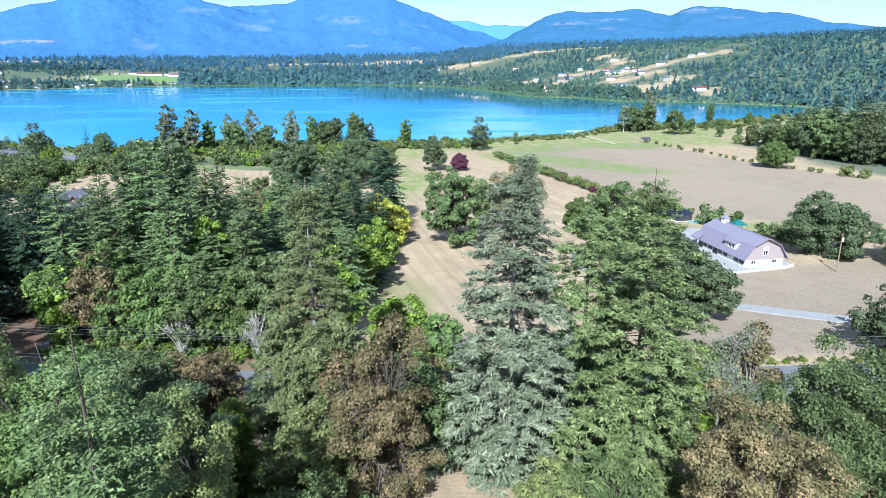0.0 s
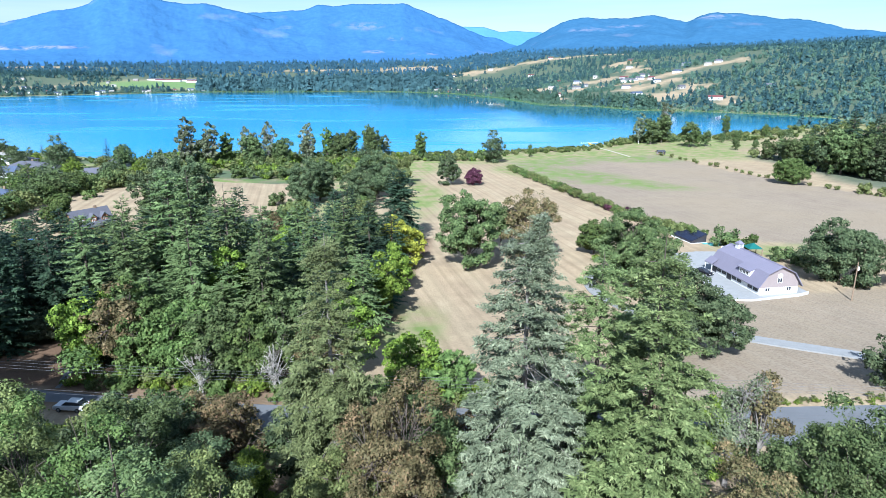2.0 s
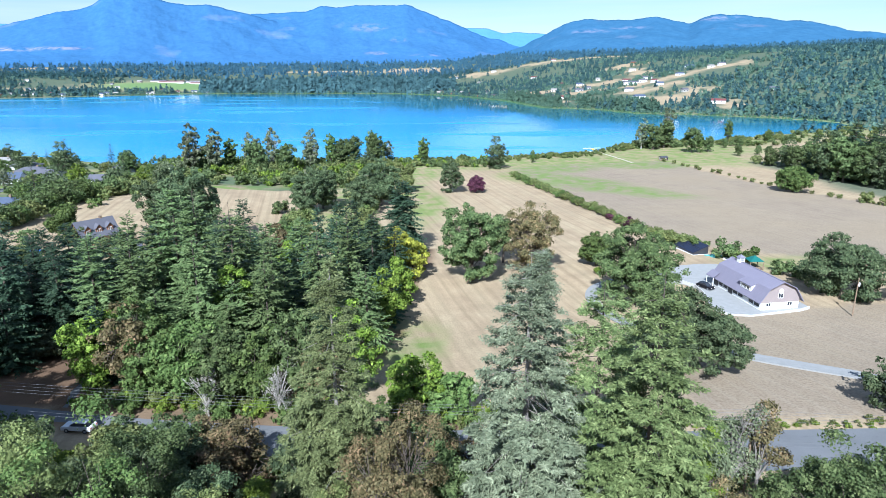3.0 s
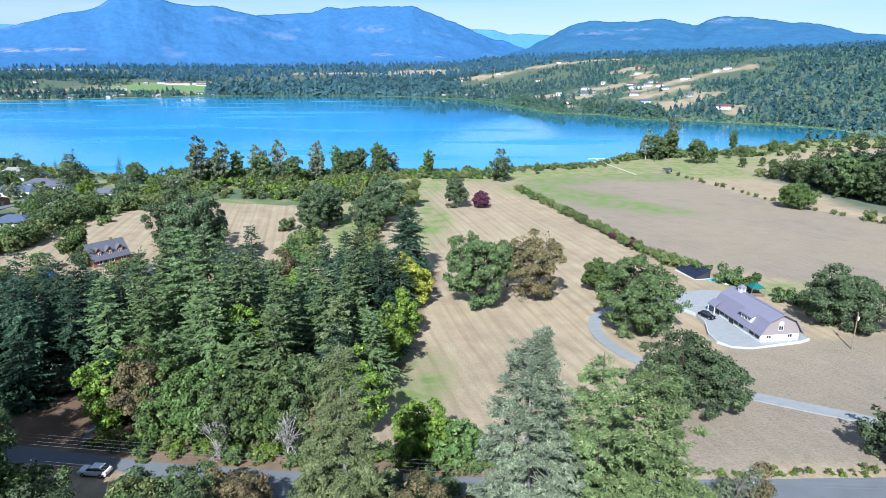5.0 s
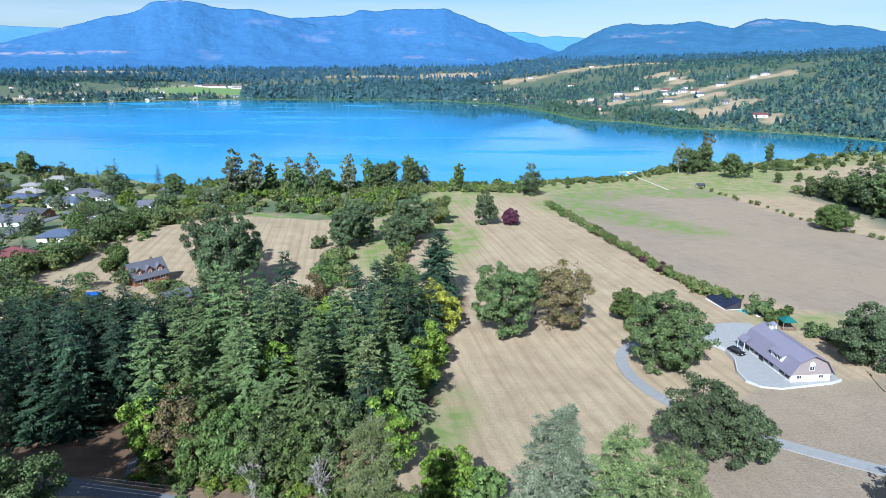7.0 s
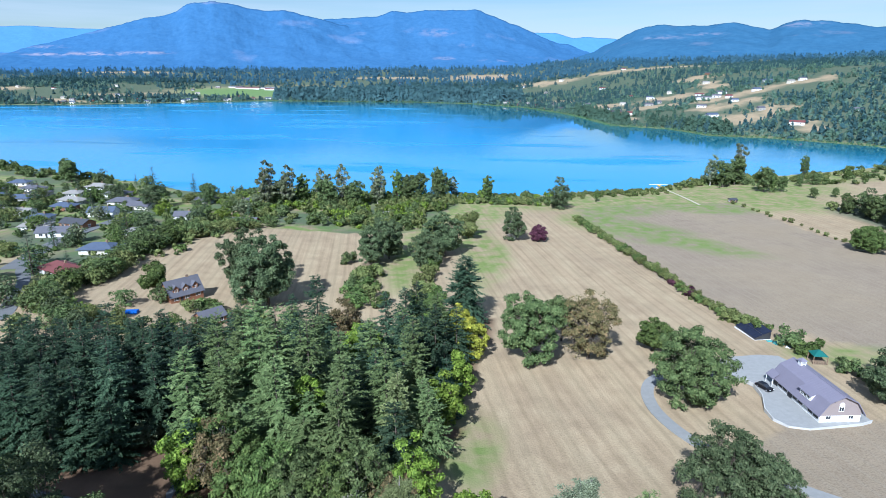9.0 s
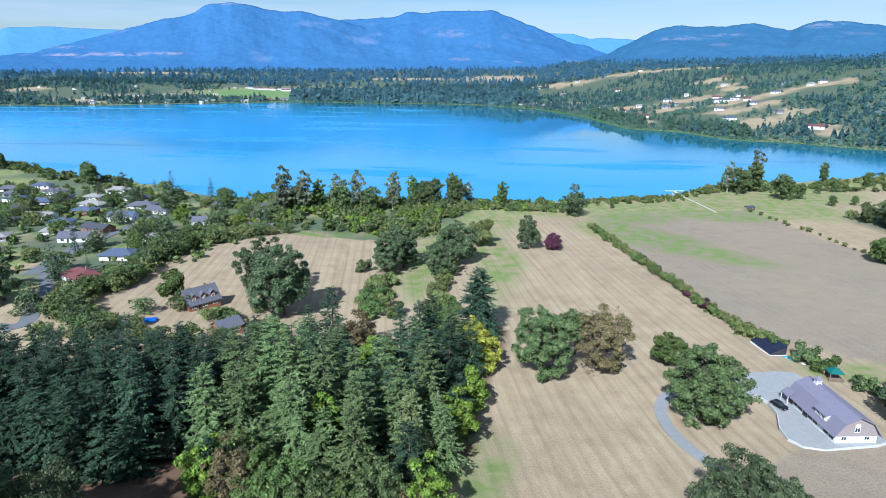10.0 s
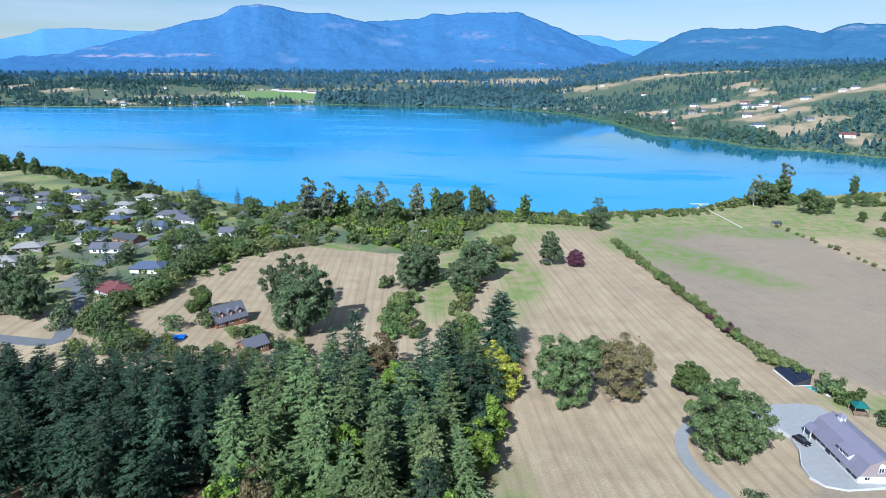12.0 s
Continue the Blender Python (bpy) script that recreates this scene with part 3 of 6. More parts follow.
# blue distance haze is mixed into these base colours
HAZE_BLUE = mountain_material("hazed_forested_mountainside", (0.04, 0.114, 0.255), (0.062, 0.155, 0.312), (0.2, 0.24, 0.37))
FAR_HAZE_BLUE = mountain_material("hazed_remote_mountainside", (0.085, 0.21, 0.43), (0.1, 0.24, 0.47), (0.15, 0.27, 0.47))
HAZE_GREEN = mountain_material("hazed_wooded_hillside", (0.036, 0.105, 0.205), (0.056, 0.14, 0.25), (0.22, 0.22, 0.3))
make_mountain("backdrop_ridge", "remote hazy blue mountain ridge", [(-50, 240), (-44.8, 275), (-43, 313), (-42.2, 342), (-39.3, 358), (-37.4, 350), (-34.6, 351), (-29, 330)], 4300, 4850, 120, FAR_HAZE_BLUE, 3, 0.3)
make_mountain("backdrop_gap", "remote haze-blue hills in the valley gap", [(-3, 430), (-1.5, 405), (0, 360), (2.3, 358), (3.7, 322), (4.6, 329), (7.1, 316), (9, 280), (12, 250)], 4300, 4850, 120, FAR_HAZE_BLUE, 8, 0.3)
make_mountain("mountain_west", "haze-blue forested mountain with a rocky summit", [(-52, 120), (-45, 165), (-40.3, 205), (-34.6, 334), (-31.6, 410), (-30.4, 424), (-29.6, 436), (-29, 458), (-28.5, 492), (-27.9, 506), (-27, 509), (-26.5, 523), (-25.8, 518), (-24.9, 506), (-23.5, 480), (-22.3, 473), (-21, 478), (-17.9, 428), (-15.1, 375), (-10, 280), (-4, 190)], 3500, 4550, 60, HAZE_BLUE, 1, clearings=[(-38.5, 176, 1.4, 8, 0.8), (-35.2, 180, 2.4, 9, 0.9), (-31.8, 186, 1.8, 7, 0.7), (-42.5, 205, 1.6, 10, 0.6), (-38.4, 222, 1.2, 8, 0.5), (-27, 512, 1.5, 14, 0.35)])
make_mountain("mountain_north", "haze-blue forested flat-topped mountain ridge", [(-24, 250), (-19.9, 350), (-17.5, 440), (-13.1, 458), (-11.7, 498), (-10.2, 490), (-8.8, 502), (-4.7, 508), (-3.5, 472), (-2.5, 442), (-0.5, 378), (2.3, 285), (5.1, 236), (7.4, 190), (12, 130)], 3550, 4700, 60, HAZE_BLUE, 5, clearings=[(-16, 152, 1.6, 12, 0.6), (-13.5, 155, 1.0, 6, 0.6), (-7.3, 165, 0.9, 8, 0.5), (-3, 150, 1.2, 6, 0.5), (-8, 335, 1.4, 24, 0.35), (-5.4, 250, 0.6, 12, 0.35)])
make_mountain("mountain_east", "haze-tinted wooded hills with rock outcrops", [(2, 110), (3.4, 150), (5.6, 205), (7.3, 265), (8.8, 315), (10.4, 338), (12.7, 335), (16.3, 341), (18.8, 307), (19.7, 335), (20.8, 349), (23.6, 328), (25.4, 312), (27.5, 292), (29.8, 252), (32, 232), (36, 190), (44, 150)], 2700, 3900, 70, HAZE_GREEN, 11, clearings=[(10.8, 262, 1.6, 9, 0.4), (14.2, 278, 1.4, 7, 0.4), (20.8, 322, 1.6, 13, 0.45)])


# ---- road, drive, yard ----
def ribbon(name, pts, width, material, lift=0.05, step=2.0, thick=0.06):
    """A strip that follows the ground along a bent line."""
    p = np.array(pts, float)
    seg = np.hypot(*np.diff(p, axis=0).T)
    s = np.concatenate([[0], np.cumsum(seg)])
    t = np.linspace(0, s[-1], max(2, int(s[-1] / step)))
    x, y = np.interp(t, s, p[:, 0]), np.interp(t, s, p[:, 1])
    k = min(9, len(t) // 2 * 2 - 1)
    if k > 2 and len(pts) > 2:
        pad = k // 2
        x = np.convolve(np.pad(x, pad, mode="reflect", reflect_type="odd"), np.ones(k) / k, "valid")
        y = np.convolve(np.pad(y, pad, mode="reflect", reflect_type="odd"), np.ones(k) / k, "valid")
    dx, dy = np.gradient(x), np.gradient(y)
    n = np.hypot(dx, dy)
    nx, ny = -dy / n, dx / n
    cols = 5
    v, f = [], []
    zc = np.stack([height(x + nx * o, y + ny * o) for o in np.linspace(-width / 2, width / 2, cols)], 1).max(1) + 0.1
    for o, drop in [(-width / 2, -0.6)] + [(o, 0) for o in np.linspace(-width / 2, width / 2, cols)] + [(width / 2, -0.6)]:
        v.append(np.stack([x + nx * o, y + ny * o, zc + lift + drop], 1))
    v = np.stack(v, 1)
    m, c = v.shape[:2]
    idx = np.arange(m * c).reshape(m, c)
    f = np.stack([idx[:-1, :-1], idx[1:, :-1], idx[1:, 1:], idx[:-1, 1:]], -1).reshape(-1, 4)
    return array_mesh(name, v.reshape(-1, 3), f, material)


ROAD = [(-260, 100), (-120, 88), (-60, 78.6), (-45, 76.2), (-20, 74.6), (20, 74.2), (43, 75.2), (62, 76.2), (110, 79), (260, 88)]


def offset_line(pts, o):
    p = np.array(pts, float)
    d = np.gradient(p, axis=0)
    d /= np.hypot(d[:, 0], d[:, 1])[:, None]
    return np.stack([p[:, 0] - d[:, 1] * o, p[:, 1] + d[:, 0] * o], 1)


tagged(new("road", ribbon("road", ROAD, 9.2, ASPHALT)), "grey asphalt country road with painted lines", "road", kind="structure")
for o in (-3.3, 3.3):
    tagged(new("trim_edge_line", ribbon("trim_edge_line", offset_line(ROAD, o), 0.16, PAINT, 0.056, 2.0)), "white painted edge line on the road", "road marking", kind="structure")
tagged(new("trim_centre_line", ribbon("trim_centre_line", ROAD, 0.14, PAINT, 0.056, 2.0)), "white painted centre line on the road", "road marking", kind="structure")
SIDE = [(-62, 80), (-66, 92), (-67, 106), (-66, 122), (-68, 140)]
tagged(new("side_road", ribbon("side_road", SIDE, 6.0, ASPHALT, 0.04)), "shaded asphalt side lane under tall conifers", "road", kind="structure")
DRIVE = [(84, 88), (71.7, 99.4), (62.4, 104.9), (54.5, 110.5), (45, 119), (39, 128), (35, 137), (33.3, 147), (33.8, 155), (37.6, 161.5), (44, 166), (55, 168), (64, 168)]
tagged(new("gravel_drive", ribbon("gravel_drive", DRIVE, 3.2, GRAVEL, 0.03, 1.5)), "pale grey gravel driveway curving round a tree", "driveway", kind="structure")


def slab(name, outline, material, label, category, lift=0.12, kerb=None):
    pts = np.array(outline, float)
    z = height(pts[:, 0], pts[:, 1]).max() + lift
    bm = bmesh.new()
    top = [bm.verts.new((x, y, z)) for x, y in outline]
    bot = [bm.verts.new((x, y, z - 1.2)) for x, y in outline]
    bm.faces.new(top)
    for i in range(len(top)):
        j = (i + 1) % len(top)
        bm.faces.new((top[j], top[i], bot[i], bot[j]))
    bmesh.ops.recalc_face_normals(bm, faces=bm.faces[:])
    me = bpy.data.meshes.new(name)
    bm.to_mesh(me)
    bm.free()
    me.materials.append(material)
    tagged(new(name, me), label, category, kind="structure")
    return z


YARD = [(52, 161.5), (60.5, 162.2), (62.4, 159), (62.6, 153), (60.8, 146), (61.2, 141.2), (63.5, 138.2), (68, 137.6), (81, 141.6), (84, 143.5), (80, 170), (75.5, 178), (70, 178), (61.5, 175.5), (54, 171)]
yard_z = slab("yard_pavement", YARD, CONCRETE, "pale concrete forecourt beside the barn", "forecourt")
rim = [(60.4, 162.4), (62.5, 159), (62.7, 153), (60.9, 146), (61.2, 141), (63.5, 138), (68, 137.4), (81, 141.4), (84.2, 143.3)]
bm = bmesh.new()
for (ax, ay), (bx, by) in zip(rim, rim[1:]):
    d = Vector((bx - ax, by - ay, 0))
    n = Vector((-d.y, d.x, 0)).normalized() * 0.1
    q = [Vector((ax, ay, 0)) - n, Vector((bx, by, 0)) - n, Vector((bx, by, 0)) + n, Vector((ax, ay, 0)) + n]
    lo = [bm.verts.new((v.x, v.y, yard_z - 0.8)) for v in q]
    hi = [bm.verts.new((v.x, v.y, yard_z + 0.16)) for v in q]
    bm.faces.new(hi)
    for i in range(4):
        j = (i + 1) % 4
        bm.faces.new((lo[i], lo[j], hi[j], hi[i]))
me = bpy.data.meshes.new("yard_kerb")
bm.to_mesh(me)
bm.free()
me.materials.append(plain("pale_kerb", (0.52, 0.52, 0.51), (0.42, 0.42, 0.41), 0.8, 8))
tagged(new("yard_kerb", me), "low white kerb wall edging the forecourt", "kerb", kind="structure")


# ---- trees ----
def leaf_mesh(name, c, u, v, material):
    """Small pointed blades, one for each spray of leaves."""
    n = len(c)
    verts = np.stack([c - u * 0.8 - v, c + u * 1.2, c - u * 0.6 + v * 1.1], 1).reshape(-1, 3)
    return array_mesh(name, verts, np.arange(n * 3).reshape(n, 3), material)


def unit(a):
    return a / np.maximum(np.linalg.norm(a, axis=-1, keepdims=True), 1e-6)


def tube(p0, p1, r0, r1, sides=5):
    p0, p1 = np.array(p0, float), np.array(p1, float)
    d = unit(p1 - p0)
    a = unit(np.cross(d, [0.3, 0.9, 0.2]))
    b = np.cross(d, a)
    t = np.arange(sides) * 2 * np.pi / sides
    ring = np.cos(t)[:, None] * a + np.sin(t)[:, None] * b
    v = np.concatenate([p0 + ring * r0, p1 + ring * r1])
    i = np.arange(sides)
    j = (i + 1) % sides
    return v, np.stack([i, j, j + sides, i + sides], 1)


def tubes_mesh(name, list_of, material):
    vs, fs, k = [], [], 0
    for v, f in list_of:
        vs.append(v)
        fs.append(f + k)
        k += len(v)
    return array_mesh(name, np.concatenate(vs), np.concatenate(fs), material, True)


def fir_meshes(seed, h, r, leaf_kind, whorl=0.8, arms=7, spray=0.3, clear=0.04, power=0.8, sag=0.3, fine=1.0, bare=0, rise=0.75):
    """A fir: whorls of flat fern-like fronds, long and sagging below, short and rising at the spire."""
    rs = np.random.RandomState(seed)
    nb = int(h * (0.96 - clear) / whorl * arms)
    z = np.sort(h * (clear + (0.96 - clear) * rs.uniform(size=nb)))
    frac = np.clip((z - h * clear) / (h * (1 - clear)), 0, 1)
    az = np.arange(nb) * 2.39996 + rs.normal(0, 0.45, nb)
    ragged = rs.uniform(0.55, 1.12, nb) * (1 + 0.16 * np.sin(az * 2 + seed) + 0.14 * np.sin(z * 0.8 + az * 3) + 0.08 * np.sin(z * 2.1 + seed))
    L = r * np.clip(1 - frac, 0, 1) ** power * np.minimum(1, 0.7 + frac * 2) * ragged + 0.35
    slope = -0.2 + rise * frac ** 1.5 + rs.normal(0, 0.17, nb)
    droop = sag * rs.uniform(0.5, 1.5, nb)
    count = np.maximum(3, np.round((L + (2.0 if fine < 1 else 0)) / spray * 2).astype(int))
    k = np.repeat(np.arange(nb), count)
    n = len(k)
    order = np.arange(n) - np.repeat(np.cumsum(count) - count, count)
    t = np.clip(0.2 + 0.8 * (order // 2 * 2 + 1) / count[k] + rs.normal(0, 0.04, n), 0.05, 1.02)
    hand = np.where(order % 2 == 0, 1.0, -1.0)
    out = np.stack([np.cos(az), np.sin(az), np.zeros(nb)], 1)[k]
    side = np.stack([-np.sin(az), np.cos(az), np.zeros(nb)], 1)[k] * hand[:, None]
    Lk, sk, dk = L[k], slope[k], droop[k]
    root = out * (Lk * t)[:, None] + rs.normal(0, 0.08, (n, 3))
    root[:, 2] += z[k] + Lk * (t * sk - dk * t * t + 0.5 * dk * t ** 4)
    length = (0.2 * Lk * (1.15 - t) + 0.32) * rs.uniform(0.65, 1.35, n) * fine
    if fine < 1:
        tuft = np.cumsum(order % 24 == 0)
        across, along_, below = rs.uniform(-1, 1, tuft[-1] + 1), rs.uniform(0.25, 1.0, tuft[-1] + 1) ** 0.8, rs.uniform(0, 0.3, tuft[-1] + 1)
        where = along_[tuft]
        root = out * (Lk * where)[:, None] + side * (hand * across[tuft] * 0.26 * Lk * (1.2 - where))[:, None] + rs.normal(0, 1, (n, 3)) * np.array([0.22, 0.22, 0.1])
        root[:, 2] += z[k] + Lk * (where * sk - dk * where ** 2 + 0.5 * dk * where ** 4) - below[tuft]
    dip = sk - 2 * dk * t + 2 * dk * t ** 3
    d = unit(out * rs.uniform(0.3, 1.0, n)[:, None] + side * (1.2 - 0.8 * t)[:, None] + np.stack([rs.normal(0, 0.25, n), rs.normal(0, 0.25, n), dip * 0.6 - rs.uniform(-0.15, 0.45, n)], 1))
    if fine < 1:
        d = unit(d + rs.normal(0, 0.45, (n, 3)) * np.array([1, 1, 0.5]))
    w = unit(np.cross(d, np.stack([rs.normal(0, 0.45, n), rs.normal(0, 0.45, n), np.ones(n)], 1)))
    crown = leaf_mesh("crown", root + d * (length * 0.45)[:, None], d * (length * 0.55)[:, None], w * (0.12 * fine + 0.12 * length)[:, None], LEAF[leaf_kind])
    bits = [tube((0, 0, -0.8), (0, 0, h * 0.5), 0.014 * h, 0.009 * h, 7), tube((0, 0, h * 0.5), (0.05, 0.05, h), 0.009 * h, 0.02, 6)]
    for i in rs.choice(nb, min(nb, 40), replace=False):
        bits.append(tube((0, 0, z[i]), (math.cos(az[i]) * L[i] * 0.8, math.sin(az[i]) * L[i] * 0.8, z[i] + L[i] * 0.8 * (slope[i] - droop[i] * 0.7)), 0.06, 0.015, 4))
    for i in range(bare):
        a = np.array([0, 0, h * rs.uniform(0.25, 0.92)])
        t = rs.uniform(0, 6.28)
        bits.append(tube(a, a + np.array([math.cos(t), math.sin(t), rs.uniform(-0.5, 0.1)]) * rs.uniform(1.0, 1 + r * (1 - a[2] / h) ** 0.7), 0.045, 0.015, 4))
    return crown, tubes_mesh("trunk", bits, GREY_BARK if bare else BARK)


def broadleaf_meshes(seed, h, r, leaf_kind, lobes=24, leaves=5200, leaf=0.3, low=0.0, bare=0.0, bark=None, arrays=False, puff=1.25):
    """A tree or bush: limbs reach out unevenly, each carries a few leafy lobes, and gaps stay between them."""
    rs = np.random.RandomState(seed)
    mid, half = h * (low + 1) / 2, h * (1 - low) / 2
    limbs = max(5, lobes // 4)
    gz_ = 1 - 2 * (np.arange(limbs) + 0.5) / limbs
    ga = np.arange(limbs) * 2.39996 + rs.uniform(0, 6.28)
    ld = unit(np.stack([np.sqrt(1 - gz_ ** 2) * np.cos(ga), np.sqrt(1 - gz_ ** 2) * np.sin(ga), gz_], 1) + rs.normal(0, 0.28, (limbs, 3)))
    end = ld * rs.uniform(0.46, 0.72, (limbs, 1))
    own = np.arange(lobes) % limbs
    lc = end[own] + rs.normal(0, 0.17, (lobes, 3)) + ld[own] * rs.uniform(-0.2, 0.12, (lobes, 1))
    lc[:limbs // 2] *= 0.45
    rad = rs.uniform(0.18, 0.33, lobes) * r * puff
    cen = lc * np.array([r, r, half])
    cen[:, 2] = np.maximum(cen[:, 2] + mid, rad * 0.75)
    share = rad ** 2 / (rad ** 2).sum()
    count = np.maximum(12, (leaves * share).astype(int))
    which = np.repeat(np.arange(lobes), count)
    n = len(which)
    d = unit(rs.normal(size=(n, 3)) + unit(lc)[which] * 0.7)
    bump = 1 + 0.36 * np.sin(d[:, 0] * 7 + which) * np.sin(d[:, 1] * 6 + 2 * which) * np.sin(d[:, 2] * 7 + which * 0.7)
    shell = rs.uniform(0.55, 1.08, n) ** 0.6 * bump
    c = cen[which] + d * (rad[which] * shell)[:, None] * np.array([1, 1, 0.85])
    c += rs.normal(0, 0.06 * r ** 0.5, (n, 3))
    if bare:
        k = (np.sin(c[:, 0] * 0.9 + seed) + np.sin(c[:, 2] * 0.8) + np.sin(c[:, 1] * 1.1) + rs.normal(0, 0.8, n)) > (bare * 4 - 2)
        c, d, n = c[k], d[k], k.sum()
    nn = unit(d + rs.normal(0, 0.5, (n, 3)) + np.array([0, 0, 0.25]))
    u = unit(np.cross(nn, rs.normal(size=(n, 3))))
    v = np.cross(nn, u)
    size = leaf * rs.uniform(0.55, 1.45, n)
    u, v = u * size[:, None], v * (size * 0.75)[:, None]
    if arrays:
        return c, u, v
    crown = leaf_mesh("crown", c, u, v, LEAF[leaf_kind])
    fork = h * max(low, 0.12) * 1.1
    tr = 0.02 * r + 0.012 * h
    bits = [tube((0, 0, -0.8), (0, 0, fork), tr * 1.25, tr * 0.85, 8)]
    for p, q in zip(cen, rad):
        m = np.array([p[0] * 0.4, p[1] * 0.4, fork + (p[2] - fork) * 0.5])
        bits += [tube((0, 0, fork * 0.9), m, tr * 0.5, tr * 0.3, 5), tube(m, p, tr * 0.3, tr * 0.12, 5)]
        for _ in range(2 if not bare else 10):
            e = p + unit(rs.normal(size=3)) * q * 1.05
            bits.append(tube(m + (p - m) * rs.uniform(0.5, 1), e, tr * 0.12, 0.02, 4))
    return crown, tubes_mesh("trunk", bits, bark or BARK)


def oak_meshes(seed, h, r, leaf_kind, clumps=120, leaves=24000, leaf=0.26, low=0.0, bare=0.0, rag=0.14, bark=None):
    """An old spreading tree: a lumpy dome made of many small leaf clumps, each on its own twig, with dark gaps between."""
    rs = np.random.RandomState(seed)
    mid, half = h * (low + 1) / 2, h * (1 - low) / 2
    i = np.arange(clumps) + 0.5
    cz = 1 - 2 * i / clumps
    a = i * 2.39996 + rs.uniform(0, 6.28)
    d = unit(np.stack([np.sqrt(1 - cz ** 2) * np.cos(a), np.sqrt(1 - cz ** 2) * np.sin(a), cz], 1) + rs.normal(0, 0.1, (clumps, 3)))
    swell = sum(np.sin(d @ rs.normal(0, k, 3) + rs.uniform(0, 6)) for k in (2.0, 3.0, 4.0, 5.0)) * rag / 1.4
    depth = np.where(rs.uniform(size=clumps) < 0.34, rs.uniform(0.3, 0.66, clumps), rs.uniform(0.74, 0.92, clumps))
    size = (0.95 + swell) * depth
    cen = d * size[:, None] * np.array([r, r, half])
    rad = rs.uniform(0.6, 1.35, clumps) * r / math.sqrt(clumps) * 2.1
    cen[:, 2] = np.maximum(cen[:, 2] * 0.95 + mid, rad * 0.7)
    count = np.maximum(8, (leaves * rad ** 2 / (rad ** 2).sum()).astype(int))
    if bare:
        count = (count * np.where(rs.uniform(size=clumps) < bare * 1.6, 0.12, 1.0)).astype(int) + 2
    which = np.repeat(np.arange(clumps), count)
    n = len(which)
    e = unit(rs.normal(size=(n, 3)) + d[which] * 0.5 + np.array([0, 0, 0.35]))
    c = cen[which] + e * (rad[which] * rs.uniform(0.5, 1.1, n))[:, None] * np.array([1, 1, 0.72]) + rs.normal(0, 0.02 * r, (n, 3))
    nn = unit(e + rs.normal(0, 0.5, (n, 3)) + np.array([0, 0, 0.2]))
    u = unit(np.cross(nn, rs.normal(size=(n, 3))))
    v = np.cross(nn, u)
    s = leaf * rs.uniform(0.55, 1.45, n)
    crown = leaf_mesh("crown", c, u * s[:, None], v * (s * 0.75)[:, None], LEAF[leaf_kind])
    tr = 0.02 * r + 0.014 * h
    fork = h * max(low, 0.16)
    bits = [tube((0, 0, -0.8), (0, 0, fork), tr * 1.2, tr * 0.85, 8)]
    hubs = []
    for k in range(9):
        t = k * 2.4
        q = np.array([math.cos(t) * r * 0.34, math.sin(t) * r * 0.34, fork + (h - fork) * (0.15 + 0.045 * k)])
        bits.append(tube((0, 0, fork * 0.92), q, tr * 0.34, tr * 0.14, 6))
        hubs.append(q)
    hubs = np.array(hubs)
    for p in cen:
        q = hubs[np.argmin(((hubs - p) ** 2).sum(1))]
        p = q + (p - q) * 0.7
        bits.append(tube(q, p, tr * 0.09, 0.02, 4))
        for _ in range(4 if bare else 1):
            bits.append(tube(q + (p - q) * rs.uniform(0.4, 0.9), p + unit(rs.normal(size=3)) * r * 0.16, 0.05, 0.02, 4))
    return crown, tubes_mesh("trunk", bits, bark or BARK)


def plant(name, meshes, x, y, label, category="tree", group="", z=None):
    ob = thing(name, pose(x, y, ground_at(x, y) if z is None else z), label, category, group)
    child("crown", meshes[0], ob)
    child("trunk", meshes[1], ob)
    return ob


def again(ob, x, y, scale=1.0, turn=0.0, tall=1.0):
    return copy_thing(ob, pose(x, y, ground_at(x, y), 0, 0, turn) @ Matrix.Diagonal((scale, scale, scale * tall, 1)))


def thicket(name, label, spots, leaf_kind, seed, leaves=300, leaf=0.44):
    """Many bushes that nobody could count, as one mesh. spots: x, y, scale."""
    rs_ = np.random.RandomState(seed)
    forms = [broadleaf_meshes(seed + i, 3.0, 2.2, leaf_kind, 9, leaves, leaf, 0.0, arrays=True) for i in range(4)]
    cs, us, vs = [], [], []
    for x, y, s in spots:
        c, u, v = forms[rs_.randint(4)]
        a = rs_.uniform(0, 6.28)
        m = np.array([[math.cos(a), -math.sin(a), 0], [math.sin(a), math.cos(a), 0], [0, 0, rs_.uniform(0.8, 1.25)]])
        cs.append(c @ m.T * s + np.array([x, y, ground_at(x, y)]))
        us.append(u @ m.T * min(s, 1.3))
        vs.append(v @ m.T * min(s, 1.3))
    tagged(new(name, leaf_mesh(name, np.concatenate(cs), np.concatenate(us), np.concatenate(vs), LEAF[leaf_kind])), label, "scrub", kind="stuff")


# the two tall conifers by the road and the slim one beyond the lane
tall_spruce = plant("spruce_tree", fir_meshes(11, 32.0, 9.0, "spruce", 0.8, 8, 0.05, 0.02, 0.55, 0.3, 0.36, 120, 0.4), 7.0, 57.0, "tall grey-green spruce with bare twigs and a thin top", "conifer")
plant("grand_fir_tree", fir_meshes(12, 31.4, 8.4, "grand", 0.8, 8, 0.05, 0.02, 0.52, 0.28, 0.38, 0, 0.4), 18.0, 51.6, "tall dense bright green fir beside the road", "conifer")
plant("grand_fir_tree", fir_meshes(13, 27.6, 7.6, "grand", 0.8, 8, 0.055, 0.02, 0.48, 0.28, 0.38, 0, 0.4), 15.6, 63.0, "dense green fir beside a taller fir", "conifer")
